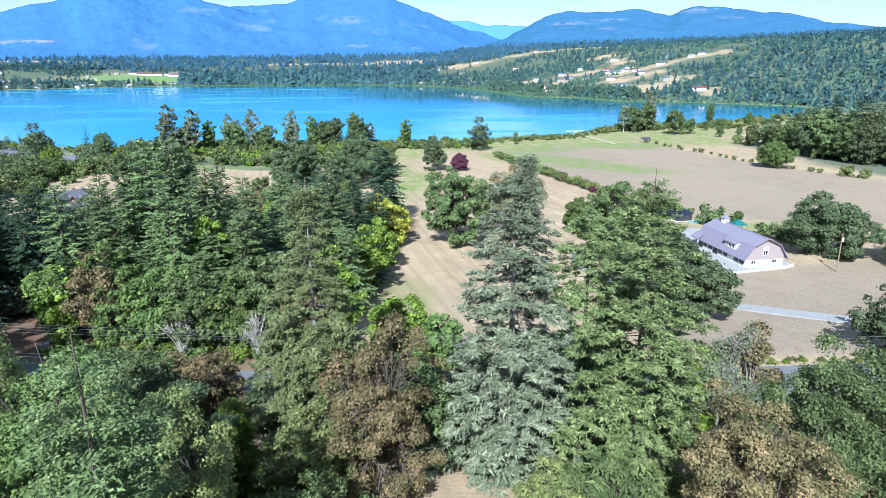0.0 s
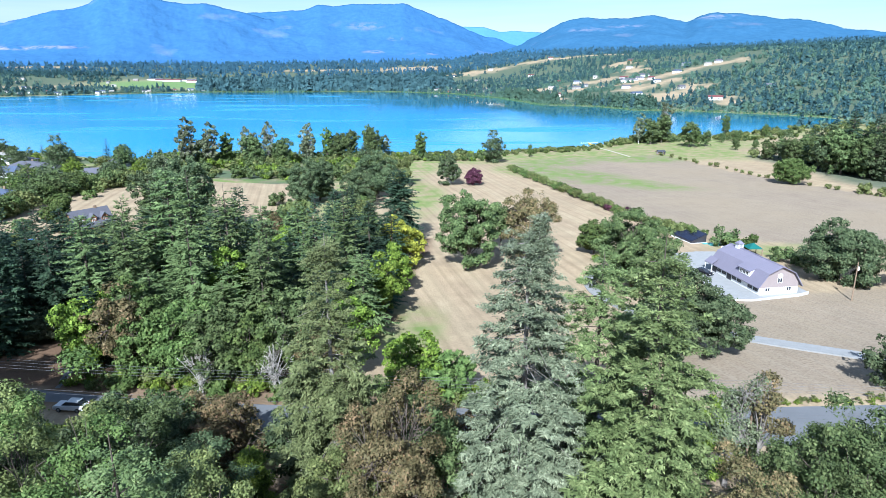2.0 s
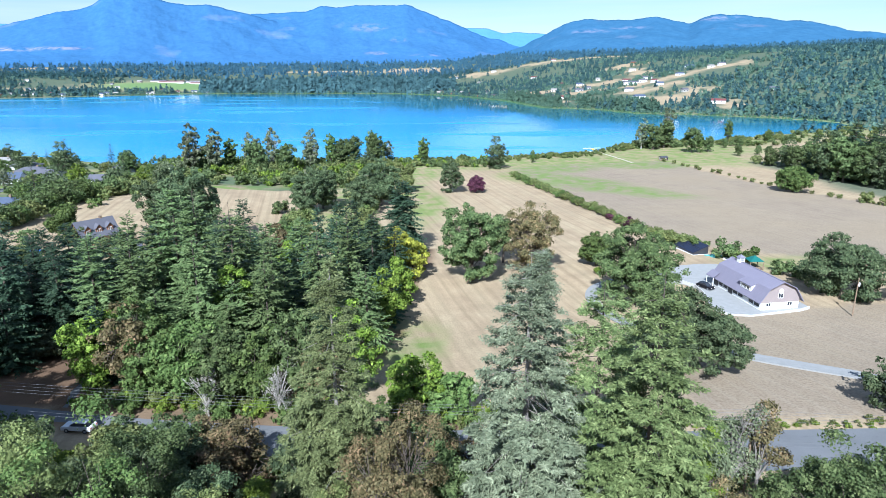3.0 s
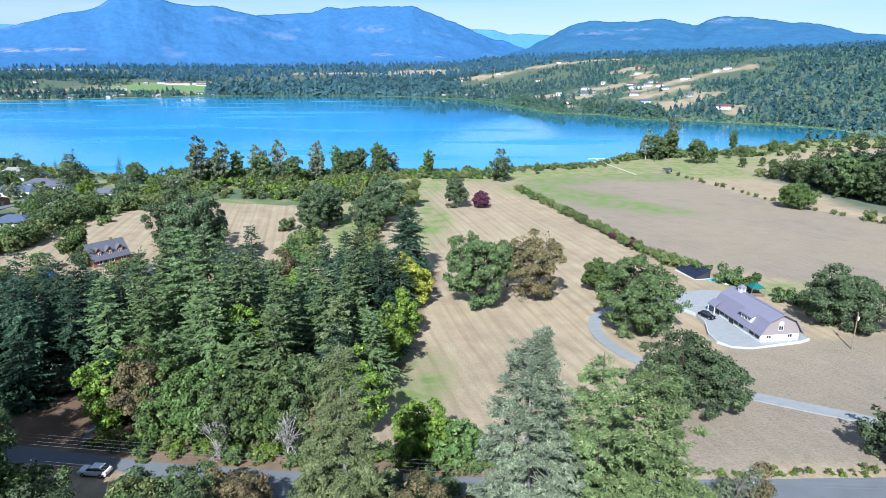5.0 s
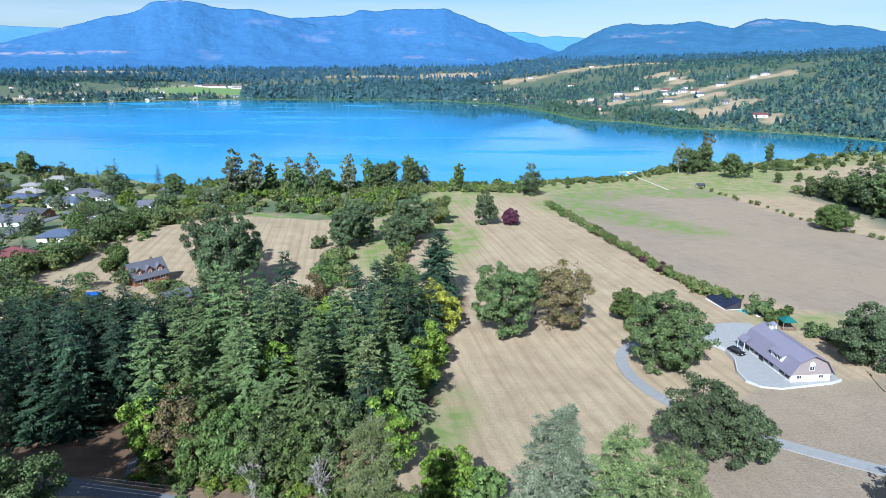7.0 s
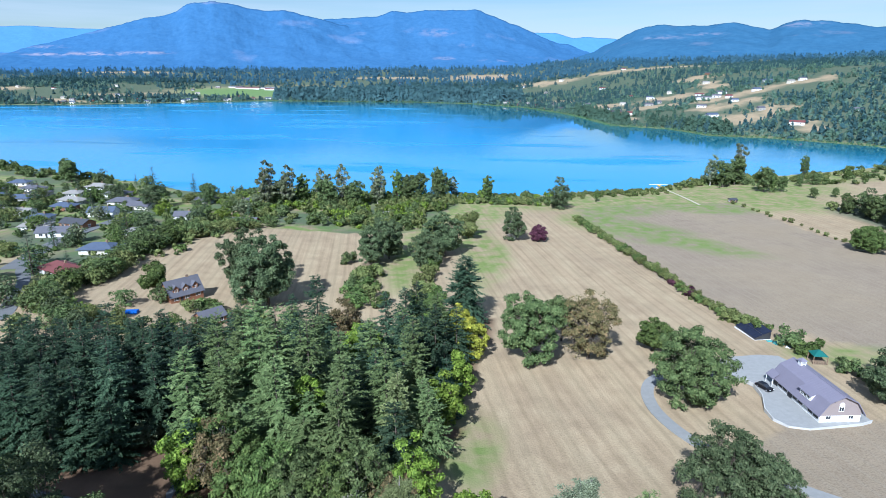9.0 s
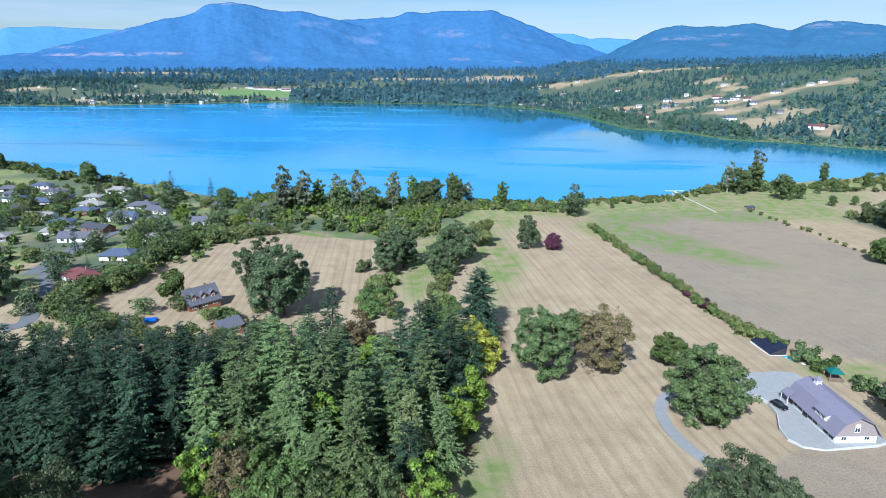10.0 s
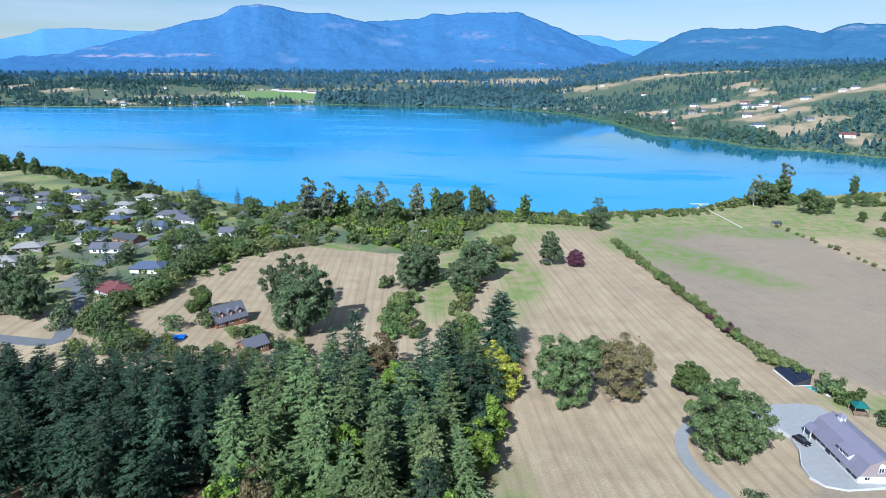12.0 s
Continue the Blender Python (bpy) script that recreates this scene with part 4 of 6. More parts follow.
plant("slim_fir_tree", fir_meshes(14, 30.4, 6.6, "palefir", 0.75, 10, 0.055, 0.02, 0.62, 0.28, 0.38, 25, 0.4), -12.6, 57.5, "slim olive-green fir at the roadside", "conifer")
top, stem = fir_meshes(19, 7.0, 1.6, "spruce", 0.45, 7, 0.04, 0.1, 0.6, 0.3, 0.36, 6)
child("leader", top, tall_spruce, "thin second leader at the top", pose(1.0, -0.6, 25.6))
child("leader_stem", stem, tall_spruce, at=pose(1.0, -0.6, 25.6))
plant("near_fir_tree", fir_meshes(10, 28.2, 6.4, "fir", 0.8, 8, 0.045, 0.02, 0.5, 0.28, 0.32, 0, 0.4), -15.8, 24.6, "olive-green fir with loose drooping twigs", "conifer")
plant("young_fir_tree", fir_meshes(15, 10.4, 3.4, "lime", 0.45, 8, 0.05, 0.03, 0.75, 0.2, 0.4), -19.6, 51.5, "young bright green fir among broadleaf trees", "conifer")

plant("edge_fir_tree", fir_meshes(16, 24.5, 10.0, "bluefir", 0.7, 9, 0.26, power=0.6), -18.0, 194.5, "broad dark green fir at the end of the wood", "conifer")
plant("pale_fir_tree", fir_meshes(17, 20.5, 6.0, "palefir", 0.65, 8, 0.22, power=0.66), -23.4, 108.5, "pale olive fir at the front of the wood", "conifer")
plant("lane_fir_tree", fir_meshes(18, 14.5, 4.2, "bluefir", 0.55, 8, 0.22), -59.2, 93.2, "dark blue-green fir beside the shaded lane", "conifer")

# the fir wood: tall green firs beside the field, darker blue-green ones towards the lane and beyond
rs = np.random.RandomState(5)
FIRS = []
for i, (kind, x, y, h, r) in enumerate((("fir", -23.4, 126, 26.5, 7.2), ("fir", -33, 100, 21.5, 6.4), ("fir", -46, 102.5, 25, 7.2), ("bluefir", -37, 159, 22.5, 6.2),
                                        ("bluefir", -83, 106, 24.5, 6.8), ("bluefir", -108, 105, 21, 6.0), ("fir", -55, 116, 33, 8.4), ("bluefir", -62, 174, 22, 6.6))):
    FIRS.append(plant("fir_tree", fir_meshes(20 + i, h, r, kind, 0.95, 7, 0.3, power=0.6 + 0.06 * (i % 3)), x, y, "tall green fir in a dense wood" if kind == "fir" else "tall blue-green fir in a dense wood", "conifer", "firs of the wood"))
FORM = [26.5, 21.5, 25, 22.5, 24.5, 21, 33, 22]
spots = [(o.location.x, o.location.y) for o in FIRS] + [(-23.4, 108.5), (-59.2, 93.2), (-18, 194.5)]


def fir(x, y, top, kinds):
    """One more fir, its tip at the height given."""
    k = kinds[rs.randint(len(kinds))]
    spots.append((x, y))
    s = (top - ground_at(x, y)) / FORM[k]
    wide = 1.04 * min(max(s, 0.85), 1.15)
    copy_thing(FIRS[k], pose(x, y, ground_at(x, y), 0, 0, rs.uniform(0, 360)) @ Matrix.Diagonal((wide, wide, s, 1)))


GREEN, BLUISH = (0, 1, 2, 6), (3, 4, 5, 7)
for x, y, top in ((-38.3, 119, 34.2), (-43, 113, 39), (-50.5, 115, 41), (-59, 106, 34.7), (-64.6, 103, 35.6), (-26.7, 113, 33.5), (-34, 107.6, 33.8), (-59.4, 118, 39), (-68.5, 124, 34.5), (-41, 106, 27), (-20, 118, 24)):
    fir(x, y, top, GREEN)
for x, y, top in ((-82, 163, 22.3), (-76, 156, 23), (-70, 147, 26), (-62, 148, 26), (-85, 144, 25), (-92, 142, 25), (-53, 152, 24), (-78, 140, 27), (-64, 158, 24), (-32, 162.2, 29.4), (-29.9, 168.4, 28.9), (-24, 170, 25), (-22, 152, 28), (-30, 148, 29), (-28, 138, 31), (-38, 140, 28), (-46, 138, 27), (-68, 169, 23), (-57, 166, 20), (-55, 140, 30), (-47, 128, 34), (-34, 130, 33)):
    fir(x, y, top, BLUISH + (0, 2))
for x, y, top in ((-141, 135, 25.7), (-132, 134.6, 26.6), (-109, 118, 33.8), (-102.4, 133, 27.6), (-95.5, 132, 28), (-85, 124.5, 30.4), (-81, 131, 29), (-69, 133, 30), (-89.5, 114, 31.8), (-89.5, 103, 30), (-76, 110, 31), (-97, 104, 30), (-118, 104, 28), (-128, 110, 29), (-76, 120, 31), (-79, 99, 26), (-120, 126, 30), (-150, 120, 27), (-150, 134, 26), (-158, 130, 26), (-168, 132, 25), (-160, 116, 27), (-178, 126, 26), (-112, 140, 24), (-122, 140, 24), (-98, 118, 32)):
    fir(x, y, top, BLUISH)
# great firs added out of view on the road's near side shade the lane
for i, (x, y) in enumerate(((-58, 15), (-71, 34), (-78, 40), (-86, 46), (-94, 42), (-102, 50), (-110, 46), (-119, 52), (-128, 48), (-90, 32), (-106, 36), (-98, 57), (-114, 62), (-62, 26), (-70, 50), (-77, 58), (-86, 62), (-66, 42))):
    fir(x, y, 56, BLUISH)
tries = 0
while len(spots) < 215 and tries < 30000:
    tries += 1
    x, y = rs.uniform(-225, -16), rs.uniform(88, 165)
    if not inside(WOOD, np.array([x]), np.array([y]))[0] or (-72 < x < -61 and y < 128) or (x > -66 and y < 98):
        continue
    if min(math.hypot(x - a, y - b) for a, b in spots) < (5.6 if x < -70 else 6.4):
        continue
    fir(x, y, rs.uniform(24, 31) if x < -72 else rs.uniform(24, 33) if y < 130 else rs.uniform(19, 27), BLUISH if x < -70 or y > 140 else GREEN + BLUISH)

# broadleaf trees standing alone
OAK_LABEL = "broad dark green oak standing in the dry field"
oak = plant("oak_tree", oak_meshes(31, 23.0, 7.9, "oak", 130, 26000, 0.26), 3.3, 165, OAK_LABEL, "tree", "field oaks")
plant("oak_tree", oak_meshes(32, 22.4, 8.2, "rust", 150, 21000, 0.25, bare=0.22, rag=0.18), 20.4, 171, "browning oak with thin foliage in the field", "tree", "field oaks")
plant("oak_tree", oak_meshes(33, 15.0, 5.2, "oak", 60, 8000, 0.27, 0.36, rag=0.2), 13.4, 184, "smaller oak crown between two larger oaks", "tree", "field oaks")
plant("hornbeam_tree", oak_meshes(34, 10.4, 5.4, "maple", 90, 12000, 0.25, rag=0.1), 40.8, 180.2, "rounded dense green tree beside a large oak", "tree")
plant("oak_tree", oak_meshes(35, 20.5, 9.4, "oak", 170, 32000, 0.26, rag=0.24), 43.4, 148, "large spreading green oak by the driveway", "tree", "field oaks")
plant("oak_tree", oak_meshes(36, 15.8, 8.0, "greyoak", 150, 30000, 0.2, rag=0.2, bare=0.06), 38.6, 102.5, "spreading grey-green oak near the gravel drive", "tree", "field oaks")
plant("oak_tree", oak_meshes(37, 12.8, 5.2, "greyoak", 90, 15000, 0.2, rag=0.18), 45.6, 102.0, "spreading grey-green oak beside its neighbour", "tree", "field oaks")
plant("oak_tree", oak_meshes(38, 15, 9.4, "greyoak", 160, 28000, 0.26, rag=0.2), 97.0, 153.5, "wide dark oak behind the utility pole", "tree", "field oaks")
plant("oak_tree", oak_meshes(39, 12, 7.0, "greyoak", 100, 12000, 0.27, rag=0.2), 111.0, 141.5, "smaller oak at the field margin", "tree", "field oaks")
plant("poplar_tree", oak_meshes(40, 17.5, 6.2, "greyoak", 130, 11000, 0.3, rag=0.14, bark=PALE_BARK), -3.9, 320, "silvery green tree alone in the field", "tree")
plant("plum_tree", oak_meshes(41, 8.4, 4.8, "plum", 60, 6200, 0.3, rag=0.1), 8.7, 319, "dark purple plum tree in the field", "tree")
big = plant("oak_tree", oak_meshes(42, 24, 11.0, "greyoak", 190, 30000, 0.34, rag=0.26), -89.5, 200.5, "tall dark oak beside the brown house", "tree", "hedgerow oaks")
again(big, -106, 217, 0.85, 120)
again(big, -66, 263, 0.72, 40)
again(big, -61, 273, 0.74, 200)
again(big, -36, 282, 0.82, 300)
again(big, -43, 262, 0.62, 80)
plant("maple_tree", broadleaf_meshes(43, 13.5, 7.0, "olive", 25, 12076, 0.32, 0.0, bare=0.2), -28.3, 320, "thin yellowing maple at the field edge", "tree")
mp = plant("maple_tree", broadleaf_meshes(44, 12, 5.6, "maple", 20, 7992, 0.32, 0.0), -131.6, 200, "fresh green rounded maple beside the brown house", "tree", "garden trees")
plant("maple_tree", oak_meshes(45, 12.5, 4.8, "yellow", 60, 6500, 0.28, rag=0.2), -13.6, 166, "yellowing maple at the edge of the wood", "tree")
plant("maple_tree", oak_meshes(46, 14.5, 4.4, "lime", 60, 6500, 0.26, rag=0.25), -15.8, 123, "bright yellow-green maple at the wood edge", "tree")
plant("maple_tree", oak_meshes(47, 12.5, 4.4, "lime", 60, 6500, 0.28, rag=0.22), -15.6, 141, "light green maple at the wood edge", "tree")
plant("maple_tree", oak_meshes(49, 13.0, 4.6, "yellow", 60, 6500, 0.28, rag=0.2), -18.2, 178, "yellow maple tucked against the firs", "tree")
plant("maple_tree", oak_meshes(50, 15.5, 6.0, "lime", 90, 9000, 0.28, rag=0.2), -43, 153, "bright green maple standing among firs", "tree")
plant("maple_tree", oak_meshes(52, 19.0, 3.6, "lime", 60, 6000, 0.24, 0.2, rag=0.25), -42.5, 109, "lime-green maple squeezed between tall firs", "tree")
plant("maple_tree", oak_meshes(51, 14, 5.6, "rust", 70, 6500, 0.28, rag=0.2), -53, 170, "reddish brown maple at the wood edge", "tree")
rr = plant("round_tree", oak_meshes(48, 14, 8.6, "maple", 110, 15000, 0.32, rag=0.12), 169, 319.5, "rounded green tree on the field boundary", "tree")

# broadleaf trees at the road and under the camera
rs = np.random.RandomState(8)
# x, y, height, radius, kind
WOOD_EDGE = [
    (-60, 92.5, 13, 5.0, "lime"), (-53, 91, 15.5, 5.4, "rust"), (-48, 89, 12, 5.0, "maple"), (-42, 87.5, 13, 5.4, "maple"), (-36, 87, 14, 5.4, "oak"), (-51, 94, 15, 5, "maple"),
    (-30, 86.5, 13, 5.0, "maple"), (-25, 88, 16, 5.2, "oak"), (-20, 86.5, 12, 4.6, "rust"), (-17, 91, 14, 4.6, "lime"), (-6, 84, 9, 4.4, "lime"), (-1, 83, 7.5, 3.8, "maple"),
]
ROAD_BEND = [
    (-6.5, 50.5, 18, 6.0, "rust"), (-11.5, 47, 12, 4.0, "olive"), (-2, 58, 11, 4.6, "oak"), (-26, 62, 10.5, 5.2, "rust"), (-33, 58, 12, 5.6, "greyoak"), (-18, 63, 9, 4.4, "greyoak"),
    (-41, 63, 10, 5.0, "olive"), (-31, 48, 15, 6.2, "oak"), (-40, 51, 14, 6.2, "greyoak"), (-50, 56, 13, 6.0, "greyoak"), (-24, 43, 15, 5.8, "greyoak"), (-58, 62, 14, 5.6, "maple"),
]
NEAR_BANK = [
    (-24, 31, 26, 6.4, "maple"), (-32, 36, 24, 6.4, "olive"), (-42, 40, 20, 6.4, "oak"), (-19, 38, 16, 5.4, "olive"), (-60, 63, 22, 6.6, "oak"),
    (-67, 65, 25, 7, "greyoak"), (-76, 69, 23, 6.8, "oak"), (-86, 72, 20, 6.6, "greyoak"), (-42, 67, 8, 4.6, "greyoak"), (-36, 66.5, 9.5, 4.8, "oak"), (-30, 66, 9, 4.6, "rust"),
    (-12, 67.5, 8.5, 4.4, "greyoak"), (-4, 67, 9, 4.4, "oak"), (3, 66, 7, 3.8, "rust"), (-28, 51, 11, 5.0, "greyoak"),
]
NEAR_DRIVE = [
    (-10, 38, 11, 4.6, "oak"), (10, 45.5, 6, 3.4, "olive"), (14.5, 44, 8, 4.2, "oak"), (42, 58.5, 8, 5.0, "oak"), (51, 59, 9, 5.4, "greyoak"), (61, 60, 10, 5.4, "oak"),
    (35, 47, 16, 6.4, "oak"), (23.5, 39, 16.5, 5.8, "rust"), (29, 43, 13, 5.0, "oak"), (46, 48, 17, 7.0, "greyoak"), (36, 55, 6, 4.0, "oak"), (56, 50, 15, 6.4, "oak"),
    (66.5, 85.5, 9, 4.8, "greyoak"),
]
LANE_SIDE = [
    (-84, 104, 7, 4.4, "greyoak"), (-78, 106, 6, 3.6, "ash"), (-92, 104, 8, 5, "oak"), (-47, 60, 9, 4.6, "lime"), (-55, 66, 9, 4.6, "oak"), (-100, 108, 9, 5, "greyoak"),
    (-98, 66, 15, 6, "oak"), (-120, 88, 16, 6.4, "oak"),
]
LABELS = {"lime": "bright green broadleaf tree at the roadside", "rust": "maple with browning autumn leaves at the roadside", "maple": "mid green maple at the roadside",
          "oak": "dark green oak near the road", "greyoak": "grey-green oak near the road", "olive": "dry olive-coloured tree near the road", "ash": "pale grey thin-leaved shrub beside the lane", "yellow": "yellowing broadleaf tree at the roadside"}
for i, (x, y, h, r, kind) in enumerate(WOOD_EDGE + ROAD_BEND + NEAR_BANK + NEAR_DRIVE + LANE_SIDE):
    thin = 0.1 if kind == "rust" else 0.0
    meshes = oak_meshes(100 + i, h, r, kind, 130, int((2000 if y < 45 else 1500) * r ** 1.9), 0.1 if y < 45 else 0.12, bare=thin, rag=0.26) if y < 53 else oak_meshes(100 + i, h, r * 0.95, kind, 80, int(620 * r ** 1.9) if y < 70 else 8000, 0.17 if y < 70 else 0.23, bare=thin, rag=0.22)
    plant("roadside_tree", meshes, x, y, LABELS[kind], "tree", "roadside trees")
dead = plant("dead_tree", broadleaf_meshes(150, 15, 4.4, "ash", 24, 9000, 0.13, 0.25, bare=0.4, bark=GREY_BARK), 30.5, 61.5, "half-dead grey tree with bare pale twigs", "tree")
plant("dead_tree", broadleaf_meshes(151, 14.5, 3.0, "rust", 20, 7000, 0.13, 0.3, bare=0.4, bark=GREY_BARK), 34.0, 62, "bare pale tree with few dry leaves", "tree")
plant("dead_tree", broadleaf_meshes(152, 9.5, 3.4, "pale", 26, 900, 0.12, 0.15, bare=0.5, bark=PALE_BARK), -27, 83.5, "bare grey tree at the wood edge", "tree")
plant("dead_tree", broadleaf_meshes(153, 8.5, 3.0, "pale", 24, 800, 0.12, 0.15, bare=0.5, bark=PALE_BARK), -37.5, 82.6, "bare grey tree at the wood edge", "tree")
plant("cypress_tree", broadleaf_meshes(154, 12.0, 1.8, "lime", 30, 12000, 0.1, 0.0), 28.0, 60.2, "narrow bright yellow-green cypress hedge", "tree")

# bushes: a few shapes, used again and again
BUSH = {k: plant("bush", broadleaf_meshes(200 + i, 3.0, 2.4, k, 14, 950, 0.22, 0.0), x, y, l, "bush", g)
        for i, (k, x, y, l, g) in enumerate([("olive", 33, 374, "dry olive-green bush in the hedgerow", "hedgerow bushes"), ("maple", -50, 84.5, "green bush on the road verge", "verge bushes"),
                                             ("plum", 61.5, 251, "dark purple bush in the hedgerow", "hedgerow bushes"), ("lime", -30, 84, "yellow-green bush on the road verge", "verge bushes"),
                                             ("oak", 84, 190, "dark green bush near the shed", "garden bushes")])}


def row_of(kinds, line, gap, lo, hi, rs, side=0.8, tall=1.0):
    p = np.array(line, float)
    s = np.concatenate([[0], np.cumsum(np.hypot(*np.diff(p, axis=0).T))])
    for t in np.arange(0, s[-1], gap):
        t = t + rs.uniform(-0.4, 0.4) * gap
        x, y = np.interp(t, s, p[:, 0]) + rs.normal(0, side), np.interp(t, s, p[:, 1]) + rs.normal(0, side)
        again(BUSH[kinds[rs.randint(len(kinds))]], x, y, rs.uniform(lo, hi), rs.uniform(0, 360), tall)


row_of(["olive", "olive", "olive", "maple"], [(33.1, 374), (46, 318.7), (56, 279.7), (65.3, 236.9), (71, 216)], 3.0, 0.75, 1.2, rs)
row_of(["olive", "maple"], [(71, 214), (79, 200)], 2.2, 1.0, 1.4, rs)
again(BUSH["plum"], 65.5, 235.5, 1.3, 30)
row_of(["olive"], [(141.8, 446), (152, 404), (162.3, 374), (164.3, 348), (182, 300), (190, 285)], 8.0, 0.35, 0.8, rs)
verge = {"maple": [], "lime": [], "olive": [], "oak": []}
for kinds, line, gap, lo, hi, wide in ((("maple", "lime", "olive"), [(-58, 86), (-40, 84), (-24, 82.5), (-4, 81.6), (26, 80.8)], 0.8, 0.45, 1.0, 1.2), (("olive", "lime"), [(28, 80.8), (62, 82.4), (130, 87)], 0.6, 0.12, 0.34, 0.6),
                                      (("oak", "olive"), [(31, 65.5), (62, 67), (130, 72)], 1.2, 0.5, 0.9, 1.0), (("oak", "olive", "maple"), [(-36, 68), (0, 67), (26, 67)], 1.3, 0.7, 1.4, 1.0)):
    p = np.array(line, float)
    s = np.concatenate([[0], np.cumsum(np.hypot(*np.diff(p, axis=0).T))])
    for t in np.arange(0, s[-1], gap):
        verge[kinds[rs.randint(len(kinds))]].append((np.interp(t, s, p[:, 0]) + rs.normal(0, wide), np.interp(t, s, p[:, 1]) + rs.normal(0, wide), rs.uniform(lo, hi)))
for i, (k, v) in enumerate(verge.items()):
    thicket("verge_scrub", {"maple": "green bushes on the road verge", "lime": "yellow-green weeds on the road verge", "olive": "dry scrub on the road verge", "oak": "dark bushes on the road verge"}[k], v, k, 450 + 10 * i, 420, 0.22)
for x, y, k, s in ((84, 189, "oak", 1.9), (86, 183, "maple", 1.7), (91, 172, "oak", 1.4), (94, 168, "oak", 1.3), (40, 172, "lime", 0.7), (56, 172.5, "maple", 0.8), (-60, 244, "olive", 1.6), (-63, 236, "olive", 1.4),
                   (-58, 228, "maple", 1.5), (-56, 218, "olive", 1.5), (-50, 207, "maple", 1.7), (-78, 262, "oak", 1.8), (-34, 300, "olive", 1.6), (-38, 310, "olive", 1.7), (-45, 322, "olive", 1.9), (-47, 335, "olive", 1.8)):
    again(BUSH[k], x, y, s, rs.uniform(0, 360))

row_of(["olive", "maple", "oak"], [(-60, 205), (-62, 225), (-66, 245)], 3.6, 1.2, 2.0, rs, 1.6)
row_of(["olive", "maple"], [(-33, 205), (-38, 240), (-42, 275), (-44, 300), (-48, 340)], 4.2, 1.0, 1.9, rs, 2.2)
row_of(["maple", "lime", "oak"], [(-30, 200), (-32, 178), (-34, 160)], 3.2, 1.5, 2.2, rs, 2.0)
row_of(["olive", "oak", "maple"], [(-108, 188), (-98, 186), (-90, 180), (-80, 176)], 4.0, 1.1, 1.8, rs, 2.0)
# the belt along the near shore
SHORE_TREE = [plant("shore_tree", oak_meshes(300 + i, 20, r * 1.1, k, 100, 5000, 0.4, 0.0, bare=b * 0.8, rag=0.2, bark=PALE_BARK if b else BARK), x, y, l, "tree", "shore trees")
              for i, (k, r, x, y, l, b) in enumerate([("oak", 6.0, -160, 392, "dark green tree on the lake shore", 0), ("ash", 4.0, -132, 402, "pale dry tree on the lake shore", 0.35),
                                                      ("ash", 4.4, -97, 406, "grey-green slender tree on the lake shore", 0.14), ("maple", 3.6, -24.7, 424, "slender green poplar on the lake shore", 0),
                                                      ("greyoak", 6.4, 23.6, 408, "dark rounded oak on the lake shore", 0)])]
# kind, x, y, height
WEST_SHORE = [
    (2, -165, 381, 30), (2, -152, 384, 27), (3, -146, 396, 21), (1, -134, 400, 24), (1, -120, 400, 27), (0, -126, 385, 22), (0, -110, 392, 20), (1, -98, 408, 26),
    (3, -86, 416, 24), (0, -80, 417, 21), (0, -72.6, 419, 23), (3, -60, 428, 25), (0, -57, 424, 24), (1, -50, 436, 15), (3, 50, 436, 9), (2, 146, 514, 24),
    (0, 154, 509, 23),
]
EAST_SHORE = [
    (1, 172, 531, 32), (0, 166, 520, 25), (0, 178, 490, 22), (3, 184, 490, 15), (0, 192, 494, 14), (3, 238, 571, 19), (0, 215, 520, 9), (0, 232, 530, 10),
    (0, -362, 458, 20), (0, -368, 462, 21), (0, -318, 443, 9), (4, -233, 362, 19), (0, -207, 383, 16), (4, -60, 405, 12), (3, 268, 560, 12), (0, 205, 470, 9),
    (0, 222, 476, 8),
]
for k, x, y, h in WEST_SHORE + EAST_SHORE:
    again(SHORE_TREE[k], x, y, h / 20 * (0.8 if k in (1, 2, 3) and h > 22 else 1), rs.uniform(0, 360), 1.25 if k in (1, 2, 3) and h > 22 else 1.05)
belts = {"olive": [], "maple": [], "oak": [], "lime": []}
for i in range(460):
    x = rs.uniform(-200, 24)
    y = rs.uniform(376, 430) if x < -50 else rs.uniform(416, 444)
    if -185 < x < -150 and 352 < y < 400 and rs.uniform() < 0.8:
        continue
    belts[("olive", "maple", "oak", "olive", "lime", "oak")[rs.randint(6)]].append((x, y, rs.uniform(0.9, 2.6) if x < -50 else rs.uniform(0.7, 1.5)))
for i in range(230):
    x = rs.uniform(-190, -56)
    y = rs.uniform(326, 380)
    if rs.uniform() < 0.45 and x < -120:
        continue
    if y < 328 - (x + 150) * 0.02 and x > -140:
        continue
    belts[("olive", "maple", "oak", "oak", "lime")[rs.randint(5)]].append((x, y, rs.uniform(0.8, 2.2)))
for i in range(230):
    x = rs.uniform(24, 430)
    y = float(np.interp(x, [20, 41, 101, 125, 150, 205, 290, 430], [450, 466, 490, 520, 543, 562, 610, 715])) - rs.uniform(2, 14 + max(0, x - 120) * 0.32)
    belts[("olive", "maple", "oak", "olive")[rs.randint(4)]].append((x, y, rs.uniform(0.6, 1.0) if x < 120 else rs.uniform(0.7, 2.0)))
for i in range(150):
    x, y = rs.uniform(-620, -330), 0
    y = float(np.interp(x, [-602, -513, -416, -309], [577, 556, 502, 467])) - rs.uniform(2, 26)
    belts[("olive", "maple", "oak")[rs.randint(3)]].append((x, y, rs.uniform(0.6, 2.0)))
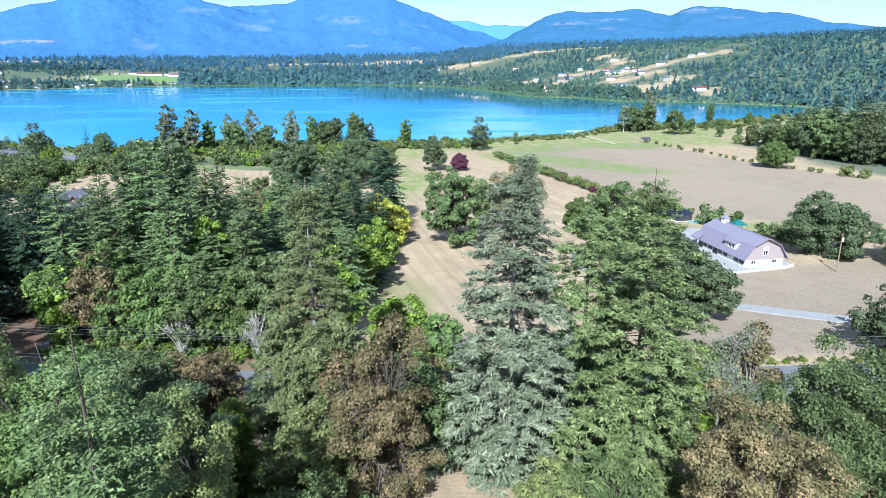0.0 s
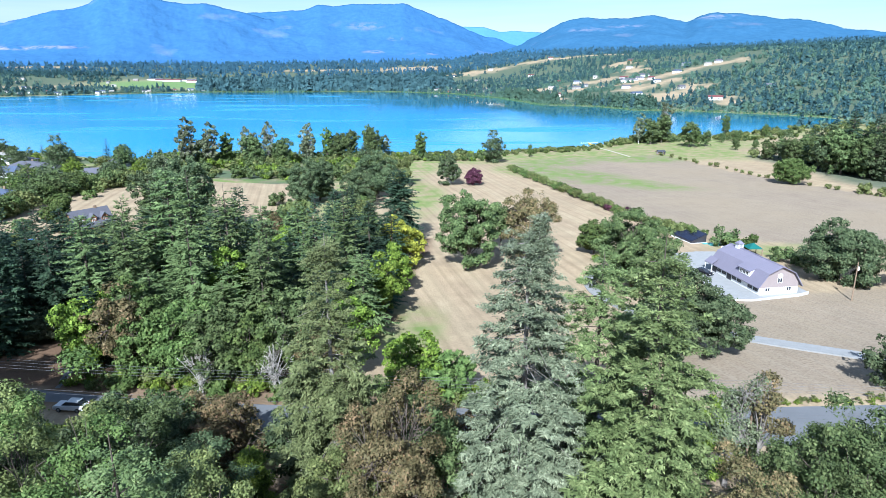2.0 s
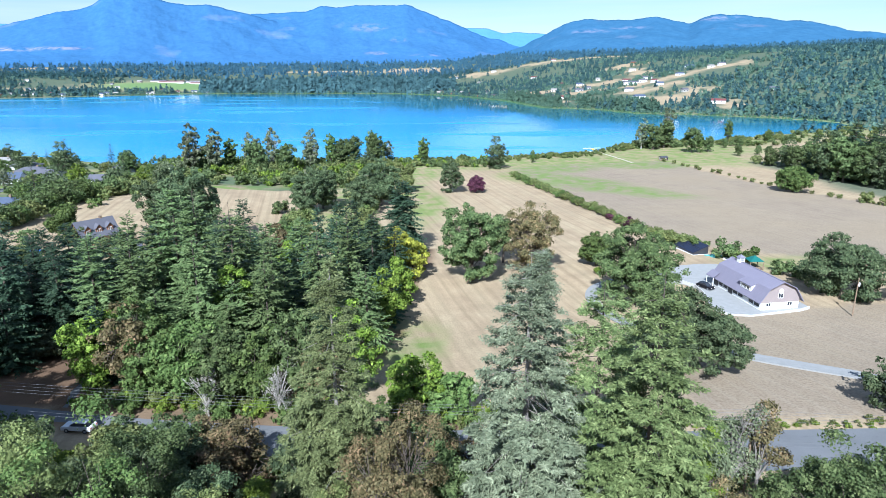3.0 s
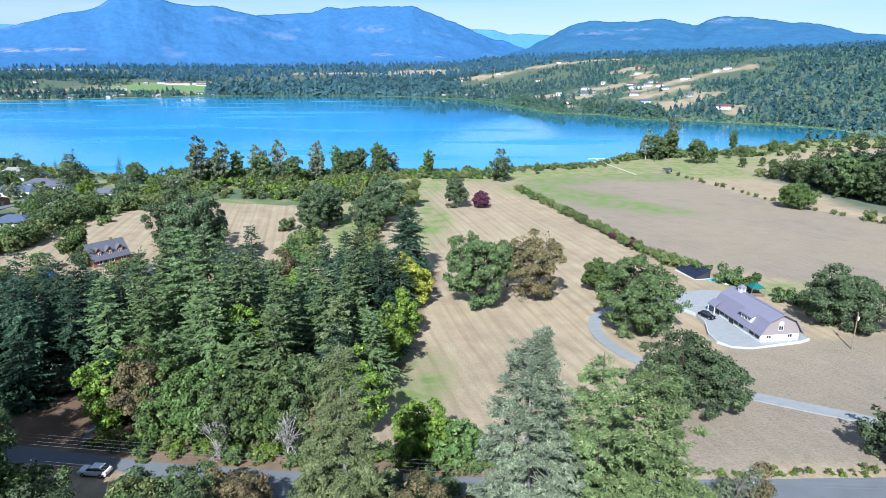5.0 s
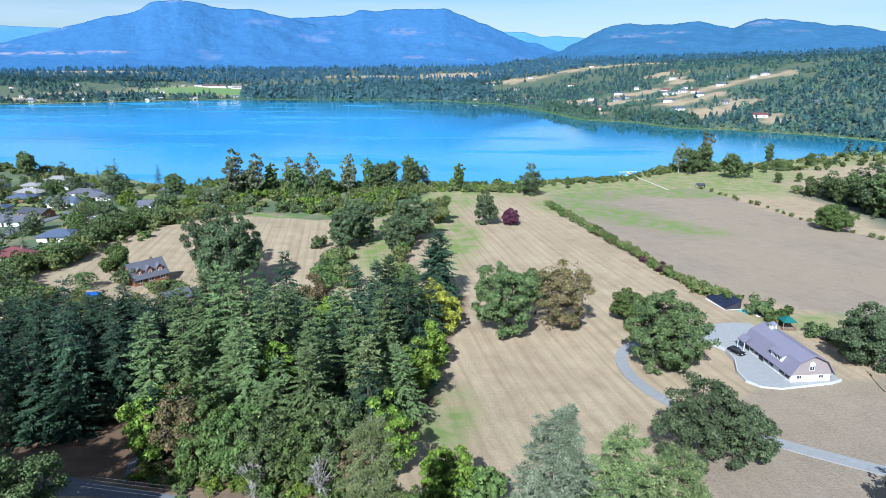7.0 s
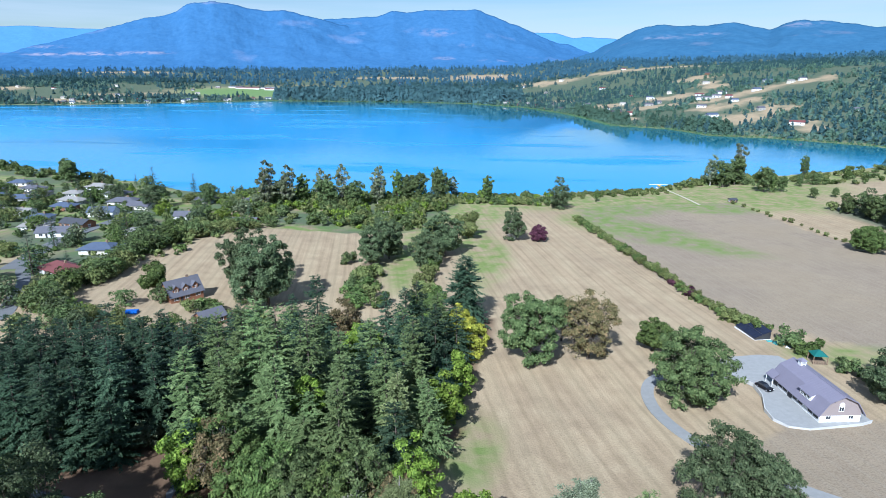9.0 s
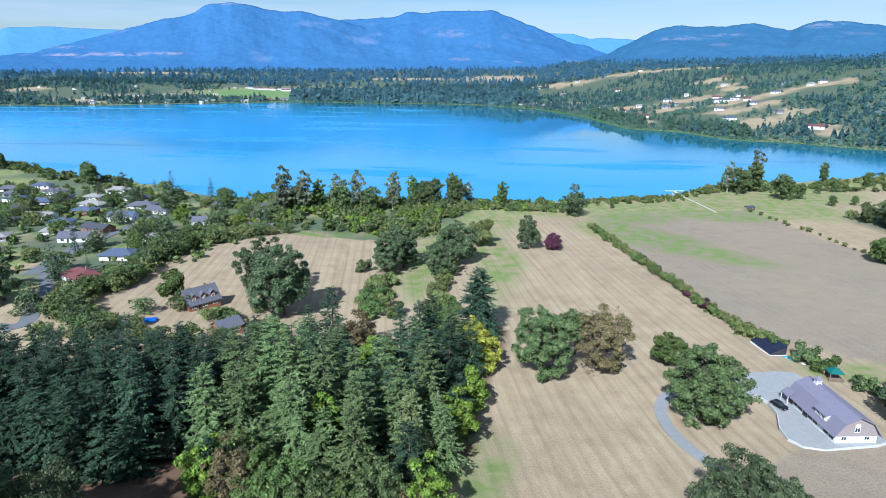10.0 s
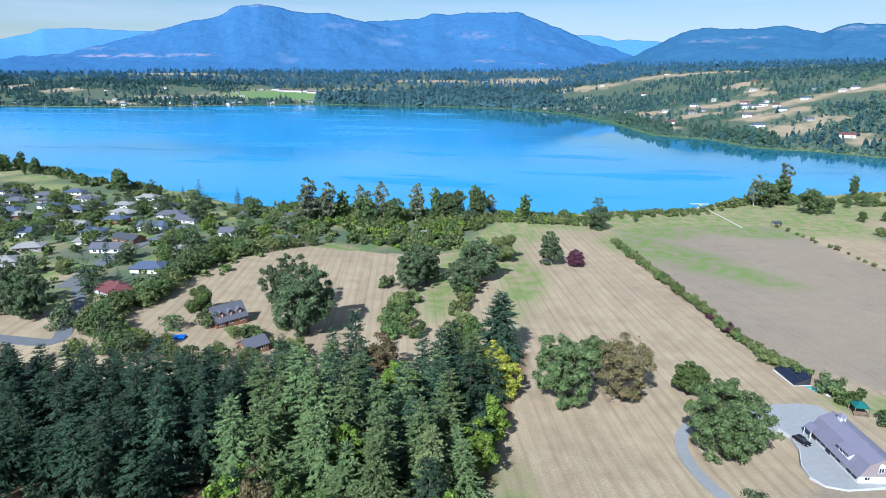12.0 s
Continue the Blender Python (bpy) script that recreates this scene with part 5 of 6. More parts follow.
for i in range(190):
    x = rs.uniform(24, 200)
    y = float(np.interp(x, [20, 41, 101, 125, 150, 205], [450, 466, 490, 520, 543, 562])) - rs.uniform(1, 22)
    if abs(x - 112) < 5:
        continue
    belts[("olive", "maple", "olive")[rs.randint(3)]].append((x, y, rs.uniform(0.45, 0.95) if x < 130 else rs.uniform(0.6, 1.6)))
for i, (k, v) in enumerate(belts.items()):
    thicket("shore_scrub", {"olive": "dry olive scrub along the near shore", "maple": "green bushes along the near shore", "oak": "dark green scrub along the near shore", "lime": "yellow-green bushes along the near shore"}[k], v, k, 400 + 10 * i)
for i in range(26):
    x = rs.uniform(-640, -500)
    again(SHORE_TREE[(0, 4, 3)[rs.randint(3)]], x, float(np.interp(x, [-640, -513], [560, 538])) - rs.uniform(0, 26), rs.uniform(0.5, 1.2), rs.uniform(0, 360))

# the dark grove on the right-hand boundary of the farm
GROVE = [(204, 418, 18), (212, 410, 20), (210, 398, 22), (216, 388, 25), (214, 376, 27), (212, 364, 30), (213, 352, 34), (222, 362, 34), (224, 376, 32), (226, 392, 28), (222, 404, 24), (228, 350, 36), (218, 340, 32),
         (222, 328, 30), (234, 366, 34), (236, 384, 30), (238, 400, 26), (234, 338, 34), (246, 356, 36), (250, 376, 32), (232, 316, 30), (244, 322, 34), (256, 342, 36), (262, 362, 34), (216, 422, 18), (228, 416, 20), (242, 412, 22), (256, 394, 26)]
for i, (x, y, h) in enumerate(GROVE):
    if i % 4 == 3:
        again(FIRS[(3, 4, 7)[i % 3]], x, y, h / 23, rs.uniform(0, 360))
    else:
        again(SHORE_TREE[(0, 4)[i % 2]], x, y, h / 23, rs.uniform(0, 360))
for x, y, s in ((188, 290, 1.5), (192, 283, 1.3), (206, 424, 1.8), (200, 430, 1.6), (214, 434, 1.7), (226, 436, 1.6)):
    again(BUSH["olive"], x, y, s, rs.uniform(0, 360))


# ---- buildings ----
def tint(name, c, rough=0.7, k=0.75, **kw):
    return plain(name, c, [v * k for v in c], rough, **kw)


ROOF_GREY = tint("grey_shingles", (0.125, 0.125, 0.15), fine=90)
ROOF_DARK = tint("charcoal_shingles", (0.07, 0.073, 0.085), fine=90)
ROOF_BLUE = tint("blue_grey_shingles", (0.09, 0.115, 0.175), fine=90)
ROOF_RED = tint("red_brown_shingles", (0.17, 0.06, 0.06), fine=90)
ROOF_PALE = tint("pale_shingles", (0.3, 0.285, 0.27), fine=90)
ROOF_MAUVE = tint("mauve_grey_metal_roof", (0.21, 0.195, 0.25), 0.45, 0.88)
ROOF_TEAL = tint("teal_metal_roof", (0.02, 0.13, 0.115), 0.5, 0.85)
WALL_CREAM = tint("cream_siding", (0.62, 0.58, 0.5), 0.8, 0.88)
WALL_BROWN = tint("brown_cedar_siding", (0.27, 0.13, 0.075), 0.8)
WALL_STONE = tint("grey_stucco", (0.4, 0.39, 0.37), 0.85, 0.88)
WALL_PINK = tint("pinkish_shingle_cladding", (0.3, 0.25, 0.24), 0.8, 0.85)
WALL_RED = tint("red_barn_boards", (0.35, 0.06, 0.05), 0.8)


def window(parent, x, y, z, w, h, facing, frame_mat=WHITE):
    """A framed window standing proud of a wall; facing: degrees about z."""
    m = pose(x, y, z, 0, 0, facing)
    wob = child("window", window_mesh(w, h, frame_mat), parent, at=m)
    child("pane", pane_mesh(w, h), wob)
    return wob


CACHE = {}


def window_mesh(w, h, mat):
    key = ("w", w, h, mat.name)
    if key not in CACHE:
        bm = bmesh.new()
        for x0, x1, z0, z1 in ((-w / 2 - 0.09, w / 2 + 0.09, h, h + 0.1), (-w / 2 - 0.09, w / 2 + 0.09, -0.1, 0), (-w / 2 - 0.09, -w / 2, 0, h), (w / 2, w / 2 + 0.09, 0, h), (-0.035, 0.035, 0, h)):
            bmesh.ops.create_cube(bm, size=1, matrix=Matrix.LocRotScale(((x0 + x1) / 2, -0.04, (z0 + z1) / 2), None, (x1 - x0, 0.1, z1 - z0)))
        me = bpy.data.meshes.new("window")
        bm.to_mesh(me)
        bm.free()
        me.materials.append(mat)
        CACHE[key] = me
    return CACHE[key]


def pane_mesh(w, h):
    key = ("p", w, h)
    if key not in CACHE:
        bm = box_bm(-w / 2, w / 2, -0.03, 0.01, 0, h)
        me = bpy.data.meshes.new("pane")
        bm.to_mesh(me)
        bm.free()
        me.materials.append(PANE)
        CACHE[key] = me
    return CACHE[key]


def house(x, y, turn, length, width, wall_h, rise, wall, roof, label, name="house", hip=True, chimney=True, windows=3, garage=False, z=None):
    """A low house: walls, an overhanging hipped or gabled roof, doors and framed windows. Its long side runs along its own x."""
    ob = thing(name, pose(x, y, (ground_at(x, y) if z is None else z) - 0.05, 0, 0, turn), label, "house", "village houses" if name == "house" else "")
    a, b = length / 2, width / 2
    if hip:
        part("wall", box_bm(-a, a, -b, b, -0.9, wall_h), wall, ob)
        inset = min(b, a * 0.85)
        o, t = 0.85, 0.18
        bm = bmesh.new()
        lo = [bm.verts.new(v) for v in ((-a - o, -b - o, wall_h - 0.1), (a + o, -b - o, wall_h - 0.1), (a + o, b + o, wall_h - 0.1), (-a - o, b + o, wall_h - 0.1))]
        ed = [bm.verts.new((v.co.x, v.co.y, v.co.z + t)) for v in lo]
        r = [bm.verts.new((-a + inset, 0, wall_h + rise)), bm.verts.new((a - inset, 0, wall_h + rise))]
        bm.faces.new(lo[::-1])
        for i in range(4):
            bm.faces.new((lo[i], lo[(i + 1) % 4], ed[(i + 1) % 4], ed[i]))
        bm.faces.new((ed[0], ed[1], r[1], r[0]))
        bm.faces.new((ed[2], ed[3], r[0], r[1]))
        bm.faces.new((ed[1], ed[2], r[1]))
        bm.faces.new((ed[3], ed[0], r[0]))
        part("roof", bm, roof, ob)
    else:
        bm = prism_bm([(-b, -0.9), (b, -0.9), (b, wall_h), (0, wall_h + rise), (-b, wall_h)], -a, a)
        bmesh.ops.rotate(bm, verts=bm.verts[:], matrix=Matrix.Rotation(radians(90), 3, "Z"))
        part("wall", bm, wall, ob)
        k = rise / b
        o = 0.5
        bm = prism_bm([(-b - o, wall_h - o * k + 0.02), (0, wall_h + rise + 0.02), (b + o, wall_h - o * k + 0.02), (b + o, wall_h - o * k + 0.2), (0, wall_h + rise + 0.22), (-b - o, wall_h - o * k + 0.2)], -a - o, a + o)
        bmesh.ops.rotate(bm, verts=bm.verts[:], matrix=Matrix.Rotation(radians(90), 3, "Z"))
        part("roof", bm, roof, ob)
    if chimney:
        ch = part("chimney", box_bm(a * 0.35, a * 0.35 + 0.8, -0.2, 0.5, wall_h, wall_h + rise + 0.9, 0.03), TIMBER, ob)
    for i in range(windows):
        wx = -a + length * (i + 0.5) / windows
        if garage and i == 0:
            continue
        window(ob, wx, -b, 0.95, 1.6, 1.15, 0)
        window(ob, wx, b, 0.95, 1.4, 1.1, 180)
    window(ob, a, 0, 0.95, 1.4, 1.1, 90)
    window(ob, -a, 0, 0.95, 1.4, 1.1, -90)
    if garage:
        wx = -a + length * 0.5 / windows
        part("garage_door", box_bm(wx - 1.4, wx + 1.4, -b - 0.06, -b + 0.02, 0, 2.2, 0.02), WHITE, ob)
    dx = -a + length / windows
    part("door", box_bm(dx - 0.48, dx + 0.48, -b - 0.05, -b + 0.02, 0, 2.05, 0.015), DARK, ob)
    return ob


# x, y, turn, length, width, wall height, roof rise, walls, roof, hipped, label
NEAR_HOUSES = [
    (-180.5, 214.5, -25, 16, 10, 2.5, 2.6, WALL_STONE, ROOF_RED, True, "low house with a red-brown shingled roof"),
    (-187.5, 248, 8, 15, 10, 2.6, 2.3, WALL_CREAM, ROOF_BLUE, True, "low white bungalow with a blue-grey roof"),
    (-175, 258, 8, 9, 8, 2.6, 2.0, WHITE, ROOF_DARK, True, "small white bungalow with a dark roof"),
    (-191, 285, -20, 16, 9, 2.5, 2.0, WALL_STONE, ROOF_PALE, True, "cream bungalow with a pale shingled roof"),
    (-247, 334, 10, 15, 9, 3.2, 2.4, WHITE, ROOF_BLUE, False, "white house with a blue gabled roof"),
    (-299, 329, 4, 19, 8, 2.7, 1.4, WHITE, ROOF_PALE, False, "long low white house"),
    (-297, 374, -12, 18, 9, 2.5, 2.2, WALL_STONE, ROOF_PALE, True, "beige bungalow with a pale roof"),
    (-338, 377, 6, 15, 9, 2.5, 2.2, WALL_STONE, ROOF_BLUE, True, "bungalow with a blue roof"),
    (-263, 377, 12, 17, 10, 2.5, 2.3, WALL_STONE, ROOF_GREY, True, "bungalow with a grey hipped roof"),
    (-365, 384, 0, 15, 9, 2.7, 2.0, WHITE, ROOF_BLUE, True, "white bungalow with a blue-grey roof"),
    (-405, 424, 10, 16, 9, 2.5, 2.2, WALL_STONE, ROOF_GREY, True, "grey bungalow near the lake"),
    (-405, 397, -10, 14, 9, 2.7, 2.2, WALL_CREAM, ROOF_GREY, True, "cream bungalow with a grey roof"),
    (-305, 297, 30, 11, 8, 3.4, 2.2, WHITE, ROOF_BLUE, False, "white gabled house with a blue-grey roof"),
]
LAKE_HOUSES = [
    (-306, 313, -10, 13, 8, 2.7, 2.0, WALL_CREAM, ROOF_GREY, True, "bungalow with a weathered grey roof"),
    (-255, 291, 20, 14, 9, 2.5, 2.2, WALL_STONE, ROOF_PALE, True, "bungalow with a pale hipped roof"),
    (-193.5, 331, 10, 11, 8, 2.8, 2.2, WHITE, ROOF_GREY, False, "small white gabled house among trees"),
    (-185.5, 384, 55, 17, 9, 2.6, 1.6, WALL_CREAM, ROOF_GREY, False, "grey-roofed house near the water"),
    (-153.5, 322, 5, 14, 7, 2.5, 1.5, WALL_RED, ROOF_GREY, False, "low red house with a grey roof"),
    (-213, 391, 0, 14, 9, 2.8, 2.4, WHITE, ROOF_GREY, True, "house with a grey roof among shore trees"),
    (-443, 429, 0, 15, 9, 2.7, 2.2, WHITE, ROOF_DARK, True, "white house with a dark roof near the lake"),
    (-392, 440, 8, 14, 8, 2.7, 2.0, WHITE, ROOF_BLUE, True, "white house with a blue roof near the lake"),
    (-362, 418, -8, 16, 9, 2.7, 2.2, WHITE, ROOF_GREY, True, "white house with a grey roof near the lake"),
    (-286, 405, 6, 17, 9, 2.7, 2.2, WALL_CREAM, ROOF_GREY, True, "bungalow with a grey roof beside lawns"),
    (-330, 345, 15, 13, 9, 2.7, 2.2, WALL_CREAM, ROOF_DARK, True, "bungalow with a dark hipped roof"),
    (-345, 318, 15, 13, 9, 2.7, 2.2, WHITE, ROOF_GREY, True, "white bungalow with a grey roof"),
    (-100.7, 179.5, 56, 8, 6.5, 2.6, 2.0, WALL_BROWN, ROOF_GREY, False, "brown garage with a pale gabled roof"),
]
for x, y, turn, L, W, wh, rise, wall, roof, hip, label in NEAR_HOUSES + LAKE_HOUSES:
    house(x, y, turn, L, W, wh, rise, wall, roof, label, hip=hip, windows=3 if L > 12 else 2, garage=L > 13, chimney=L > 10)

rs = np.random.RandomState(77)
ROOFS = [(ROOF_BLUE, "blue-grey"), (ROOF_DARK, "charcoal"), (ROOF_GREY, "grey"), (ROOF_PALE, "pale")]
for x, y, turn in ((-318, 402, 8), (-342, 400, -6), (-385, 405, 10), (-425, 410, 4), (-455, 405, 12), (-375, 360, 14), (-400, 372, 0), (-430, 380, -8), (-355, 345, 10), (-385, 335, 25), (-415, 350, 12), (-445, 362, 5), (-330, 285, 30),
                   (-355, 292, 18), (-272, 268, 25), (-285, 350, 5), (-270, 312, 12), (-240, 362, -10), (-320, 432, 6), (-470, 440, 0), (-232, 276, 15), (-262, 240, 30), (-238, 300, -12)):
    roof, word = ROOFS[rs.randint(4)]
    house(x, y, turn, rs.uniform(12, 17), rs.uniform(8, 10), 2.7, rs.uniform(1.8, 2.4), (WHITE, WALL_CREAM, WALL_BROWN, WALL_PINK, WALL_STONE)[rs.randint(5)], roof, "low bungalow with a " + word + " roof among gardens", hip=rs.uniform() < 0.7, windows=3)

# the brown house with dormers
bh = house(-120.5, 197.5, 56, 12, 8.0, 2.6, 4.6, WALL_BROWN, ROOF_GREY, "brown timber house with steep grey roof and dormers", "brown_house", hip=False, windows=3)
for dx in (-3.6, 0, 3.6):
    bm = prism_bm([(-1.0, 2.9), (1.0, 2.9), (1.0, 4.8), (0, 5.9), (-1.0, 4.8)], -3.3, 0.0)
    bmesh.ops.translate(bm, verts=bm.verts[:], vec=(dx, 0, 0))
    dm = part("dormer", bm, WALL_BROWN, bh)
    bm = prism_bm([(-1.25, 4.6), (0, 6.0), (1.25, 4.6), (1.25, 4.75), (0, 6.2), (-1.25, 4.75)], -3.6, 0.2)
    bmesh.ops.translate(bm, verts=bm.verts[:], vec=(dx, 0, 0))
    part("dormer_roof", bm, ROOF_GREY, dm)
    child("window", window_mesh(1.0, 1.1, WHITE), dm, at=pose(dx, -3.3, 3.4))

# village lanes, pool
tagged(new("village_road", ribbon("village_road", [(-206, 216), (-213, 236), (-220, 258), (-226, 285), (-230, 315), (-233, 335), (-236, 350)], 7.5, ASPHALT, 0.03)), "grey asphalt village street", "road", kind="structure")
tagged(new("village_lane", ribbon("village_lane", [(-225, 164), (-185, 163), (-162, 163), (-170, 176), (-186, 200), (-203, 221), (-213, 236)], 5.5, ASPHALT, 0.03)), "narrow grey village lane", "road", kind="structure")
POOL = tint("blue_pool_cover", (0.02, 0.12, 0.5), 0.35, 0.85)
pb = thing("pool", pose(-128, 178, ground_at(-128, 178), 0, 0, 15), "round-edged blue covered garden pool", "pool")
part("cover", box_bm(-2.5, 2.5, -1.3, 1.3, 0.5, 0.75, 0.1), POOL, pb)
part("rim", box_bm(-2.6, 2.6, -1.4, 1.4, -0.6, 0.6, 0.1), POOL, pb)


# ---- the barn ----
def barn():
    turn = 10.0
    half_l, half_w = 9.9, 5.0
    ob = thing("barn", pose(74.4, 151.4, yard_z - 0.02, 0, 0, turn), "long gambrel-roofed barn with mauve-grey metal roof and white walls", "barn")
    wall_h, knee_x, knee_z, top_z = 2.5, 3.3, 5.3, 6.9
    out = [(-half_w, -0.6), (half_w, -0.6), (half_w, wall_h), (-half_w, wall_h)]
    part("wall", prism_bm(out, -half_l, half_l), WHITE, ob)
    part("gable", prism_bm([(-half_w, 1.75), (half_w, 1.75), (half_w, wall_h), (knee_x, knee_z), (0, top_z), (-knee_x, knee_z), (-half_w, wall_h)], -half_l - 0.02, half_l + 0.02), WALL_PINK, ob, "pinkish shingled gambrel gable")
    o = 0.75
    prof = [(-half_w - o, wall_h - 0.55), (-knee_x - 0.12, knee_z + 0.1), (0, top_z + 0.12), (knee_x + 0.12, knee_z + 0.1), (half_w + o, wall_h - 0.55)]
    inner = [(x * 0.985, z - 0.16) for x, z in prof]
    roof = part("roof", prism_bm(prof + inner[::-1], -half_l - 0.7, half_l + 0.7), ROOF_MAUVE, ob, "mauve-grey metal gambrel roof")
    part("barge_board", prism_bm([(x, z + 0.03) for x, z in prof] + [(x * 0.985, z - 0.16) for x, z in prof][::-1], -half_l - 0.78, -half_l - 0.7), ROOF_MAUVE, roof)
    part("ridge_cap", box_bm(-0.18, 0.18, -half_l - 0.7, half_l + 0.7, top_z + 0.08, top_z + 0.18, 0.03), ROOF_MAUVE, roof)
    for i in range(24):
        y = -half_l - 0.2 + i * (2 * half_l + 0.4) / 23
        for s in (-1, 1):
            bm = bmesh.new()
            for (xa, za), (xb, zb) in (((0, top_z + 0.12), (s * (knee_x + 0.12), knee_z + 0.1)), ((s * (knee_x + 0.12), knee_z + 0.1), (s * (half_w + o), wall_h - 0.55))):
                v = [bm.verts.new((xa, y - 0.03, za)), bm.verts.new((xb, y - 0.03, zb)), bm.verts.new((xb, y, zb + 0.022)), bm.verts.new((xa, y, za + 0.022)), bm.verts.new((xb, y + 0.03, zb)), bm.verts.new((xa, y + 0.03, za))]
                bm.faces.new((v[0], v[1], v[2], v[3]))
                bm.faces.new((v[3], v[2], v[4], v[5]))
            part("seam", bm, ROOF_MAUVE, roof)
    # cupola on the ridge
    cu = part("cupola", box_bm(-0.7, 0.7, 6.0, 7.4, top_z - 0.5, top_z + 1.1, 0.03), WHITE, ob, "white louvred cupola")
    bm = bmesh.new()
    bmesh.ops.create_cone(bm, cap_ends=True, segments=4, radius1=1.3, radius2=0.05, depth=0.8, matrix=pose(0, 6.7, top_z + 1.5, 0, 0, 45))
    part("cupola_roof", bm, ROOF_MAUVE, cu)
    for k in range(4):
        part("louvre", box_bm(-0.45, 0.45, 5.94, 6.0, top_z + 0.35 + k * 0.17, top_z + 0.45 + k * 0.17), METAL, cu)
    # shed dormer on the side that faces the forecourt
    bm = prism_bm([(-4.4, 3.2), (-3.0, 5.4), (-4.6, 4.75), (-4.9, 4.55), (-4.9, 2.9)], -5.7, -1.3)
    dm = part("dormer", bm, WHITE, ob)
    part("dormer_roof", prism_bm([(-2.6, 5.75), (-5.3, 4.7), (-5.3, 4.55), (-2.6, 5.6)], -6.0, -1.0), ROOF_MAUVE, dm)
    for y in (-4.6, -3.5, -2.4):
        child("window", window_mesh(0.9, 0.8, WHITE), dm, at=pose(-4.9, y, 3.4, 0, 0, -90))
        child("pane", pane_mesh(0.9, 0.8), dm, at=pose(-4.92, y, 3.4, 0, 0, -90))
    # gable windows
    win = child("gable_window", window_mesh(1.1, 1.6, WHITE), ob, "tall white-framed arched gable window", pose(0, -half_l - 0.02, 2.9))
    child("pane", pane_mesh(1.1, 1.6), win)
    bm = bmesh.new()
    bmesh.ops.create_cone(bm, cap_ends=True, segments=18, radius1=0.64, radius2=0.64, depth=0.12, matrix=pose(0, -0.03, 1.6, 90))
    part("arch", bm, WHITE, win)
    for x in (-2.9, 2.6):
        window(ob, x, -half_l, 0.9, 1.1, 0.75, 0, WHITE)
    # openings along the forecourt side: doors and windows under the eave
    for k, y in enumerate(np.linspace(-8.6, 8.6, 9)):
        if k in (2, 5, 8):
            d = part("door", box_bm(-half_w - 0.06, -half_w + 0.02, y - 0.95, y + 0.95, 0, 2.15, 0.02), WHITE if k == 2 else DARK, ob)
            part("handle", box_bm(-half_w - 0.12, -half_w - 0.05, y + 0.8, y + 0.86, 0.95, 1.2, 0.01), METAL, d)
        else:
            window(ob, -half_w, y, 0.8, 1.5, 1.2, -90, DARK)
    for y in np.linspace(-8, 8, 6):
        window(ob, half_w, y, 0.8, 1.3, 1.1, 90, WHITE)
    # lean-to porch at the far end
    part("porch_roof", prism_bm([(-6.6, 2.3), (-4.9, 3.6), (-4.9, 3.75), (-6.6, 2.45)], 7.6, 11.0), ROOF_MAUVE, ob)
    for y in (7.8, 10.8):
        part("porch_post", box_bm(-6.5, -6.35, y - 0.07, y + 0.07, -0.3, 2.32, 0.01), WHITE, ob)
    return ob


barn()


def greenhouse():
    """A low dark-panelled sloping frame shed by the hedge."""
    z = ground_at(75, 199)
    ob = thing("solar_shed", pose(75.4, 199, z, 0, 0, 14), "low shed roofed with dark glossy panels", "shed")
    part("wall", prism_bm([(-2.6, -0.4), (2.6, -0.4), (2.6, 3.0), (-2.6, 1.0)], -5.5, 5.5), DARK, ob)
    part("sill", box_bm(-2.9, -2.65, -5.6, 5.6, -0.3, 0.5, 0.02), WHITE, ob)
    part("sill", box_bm(-2.9, 2.7, -5.75, -5.55, -0.3, 0.5, 0.02), WHITE, ob)
    pan = plain("dark_solar_panel", (0.02, 0.025, 0.05), (0.012, 0.015, 0.03), 0.18, 3)
    for i in range(2):
        for j in range(6):
            x0, x1 = -2.8 + i * 2.85, -2.8 + i * 2.85 + 2.75
            y0 = -5.5 + j * 1.85
            f = 2.0 / 5.2
            b = bmesh.new()
            bmesh.ops.create_cube(b, size=1, matrix=Matrix.Translation(((x0 + x1) / 2, y0 + 0.9, 2.1 + (x0 + x1) / 2 * f)) @ Matrix.Rotation(-math.atan(f), 4, "Y") @ Matrix.Diagonal((2.85, 1.75, 0.08, 1)))
            part("panel", b, pan, ob)
    return ob


greenhouse()

TARP = tint("turquoise_tarpaulin", (0.12, 0.42, 0.42), 0.5, 0.7)
for k, (x, y, a, s) in enumerate(((80.6, 191.0, 20, 1.0), (82.6, 188.6, 60, 0.7), (78.6, 192.6, 5, 0.6))):
    tp = thing("covered_stack", pose(x, y, ground_at(x, y), 0, 0, a), "low stack of materials under a turquoise tarpaulin", "stack", "covered stacks")
    bm = box_bm(-1.6 * s, 1.6 * s, -1.0 * s, 1.0 * s, -0.2, 0.8 * s, 0.18 * s)
    for v in bm.verts:
        v.co.z += 0.12 * math.sin(v.co.x * 3 + k) * (v.co.z > 0.3)
    part("tarpaulin", bm, (TARP, WHITE, TARP)[k], tp)
    part("pallet", box_bm(-1.5 * s, 1.5 * s, -0.9 * s, 0.9 * s, -0.25, 0.12, 0.01), TIMBER, tp)

# gazebo with a teal roof
gz = thing("gazebo", pose(86.5, 178.2, ground_at(86.5, 178.2)), "open timber gazebo with a teal metal roof", "gazebo")
part("floor_deck", box_bm(-2.1, 2.1, -2.1, 2.1, -0.4, 0.2, 0.03), TIMBER, gz)
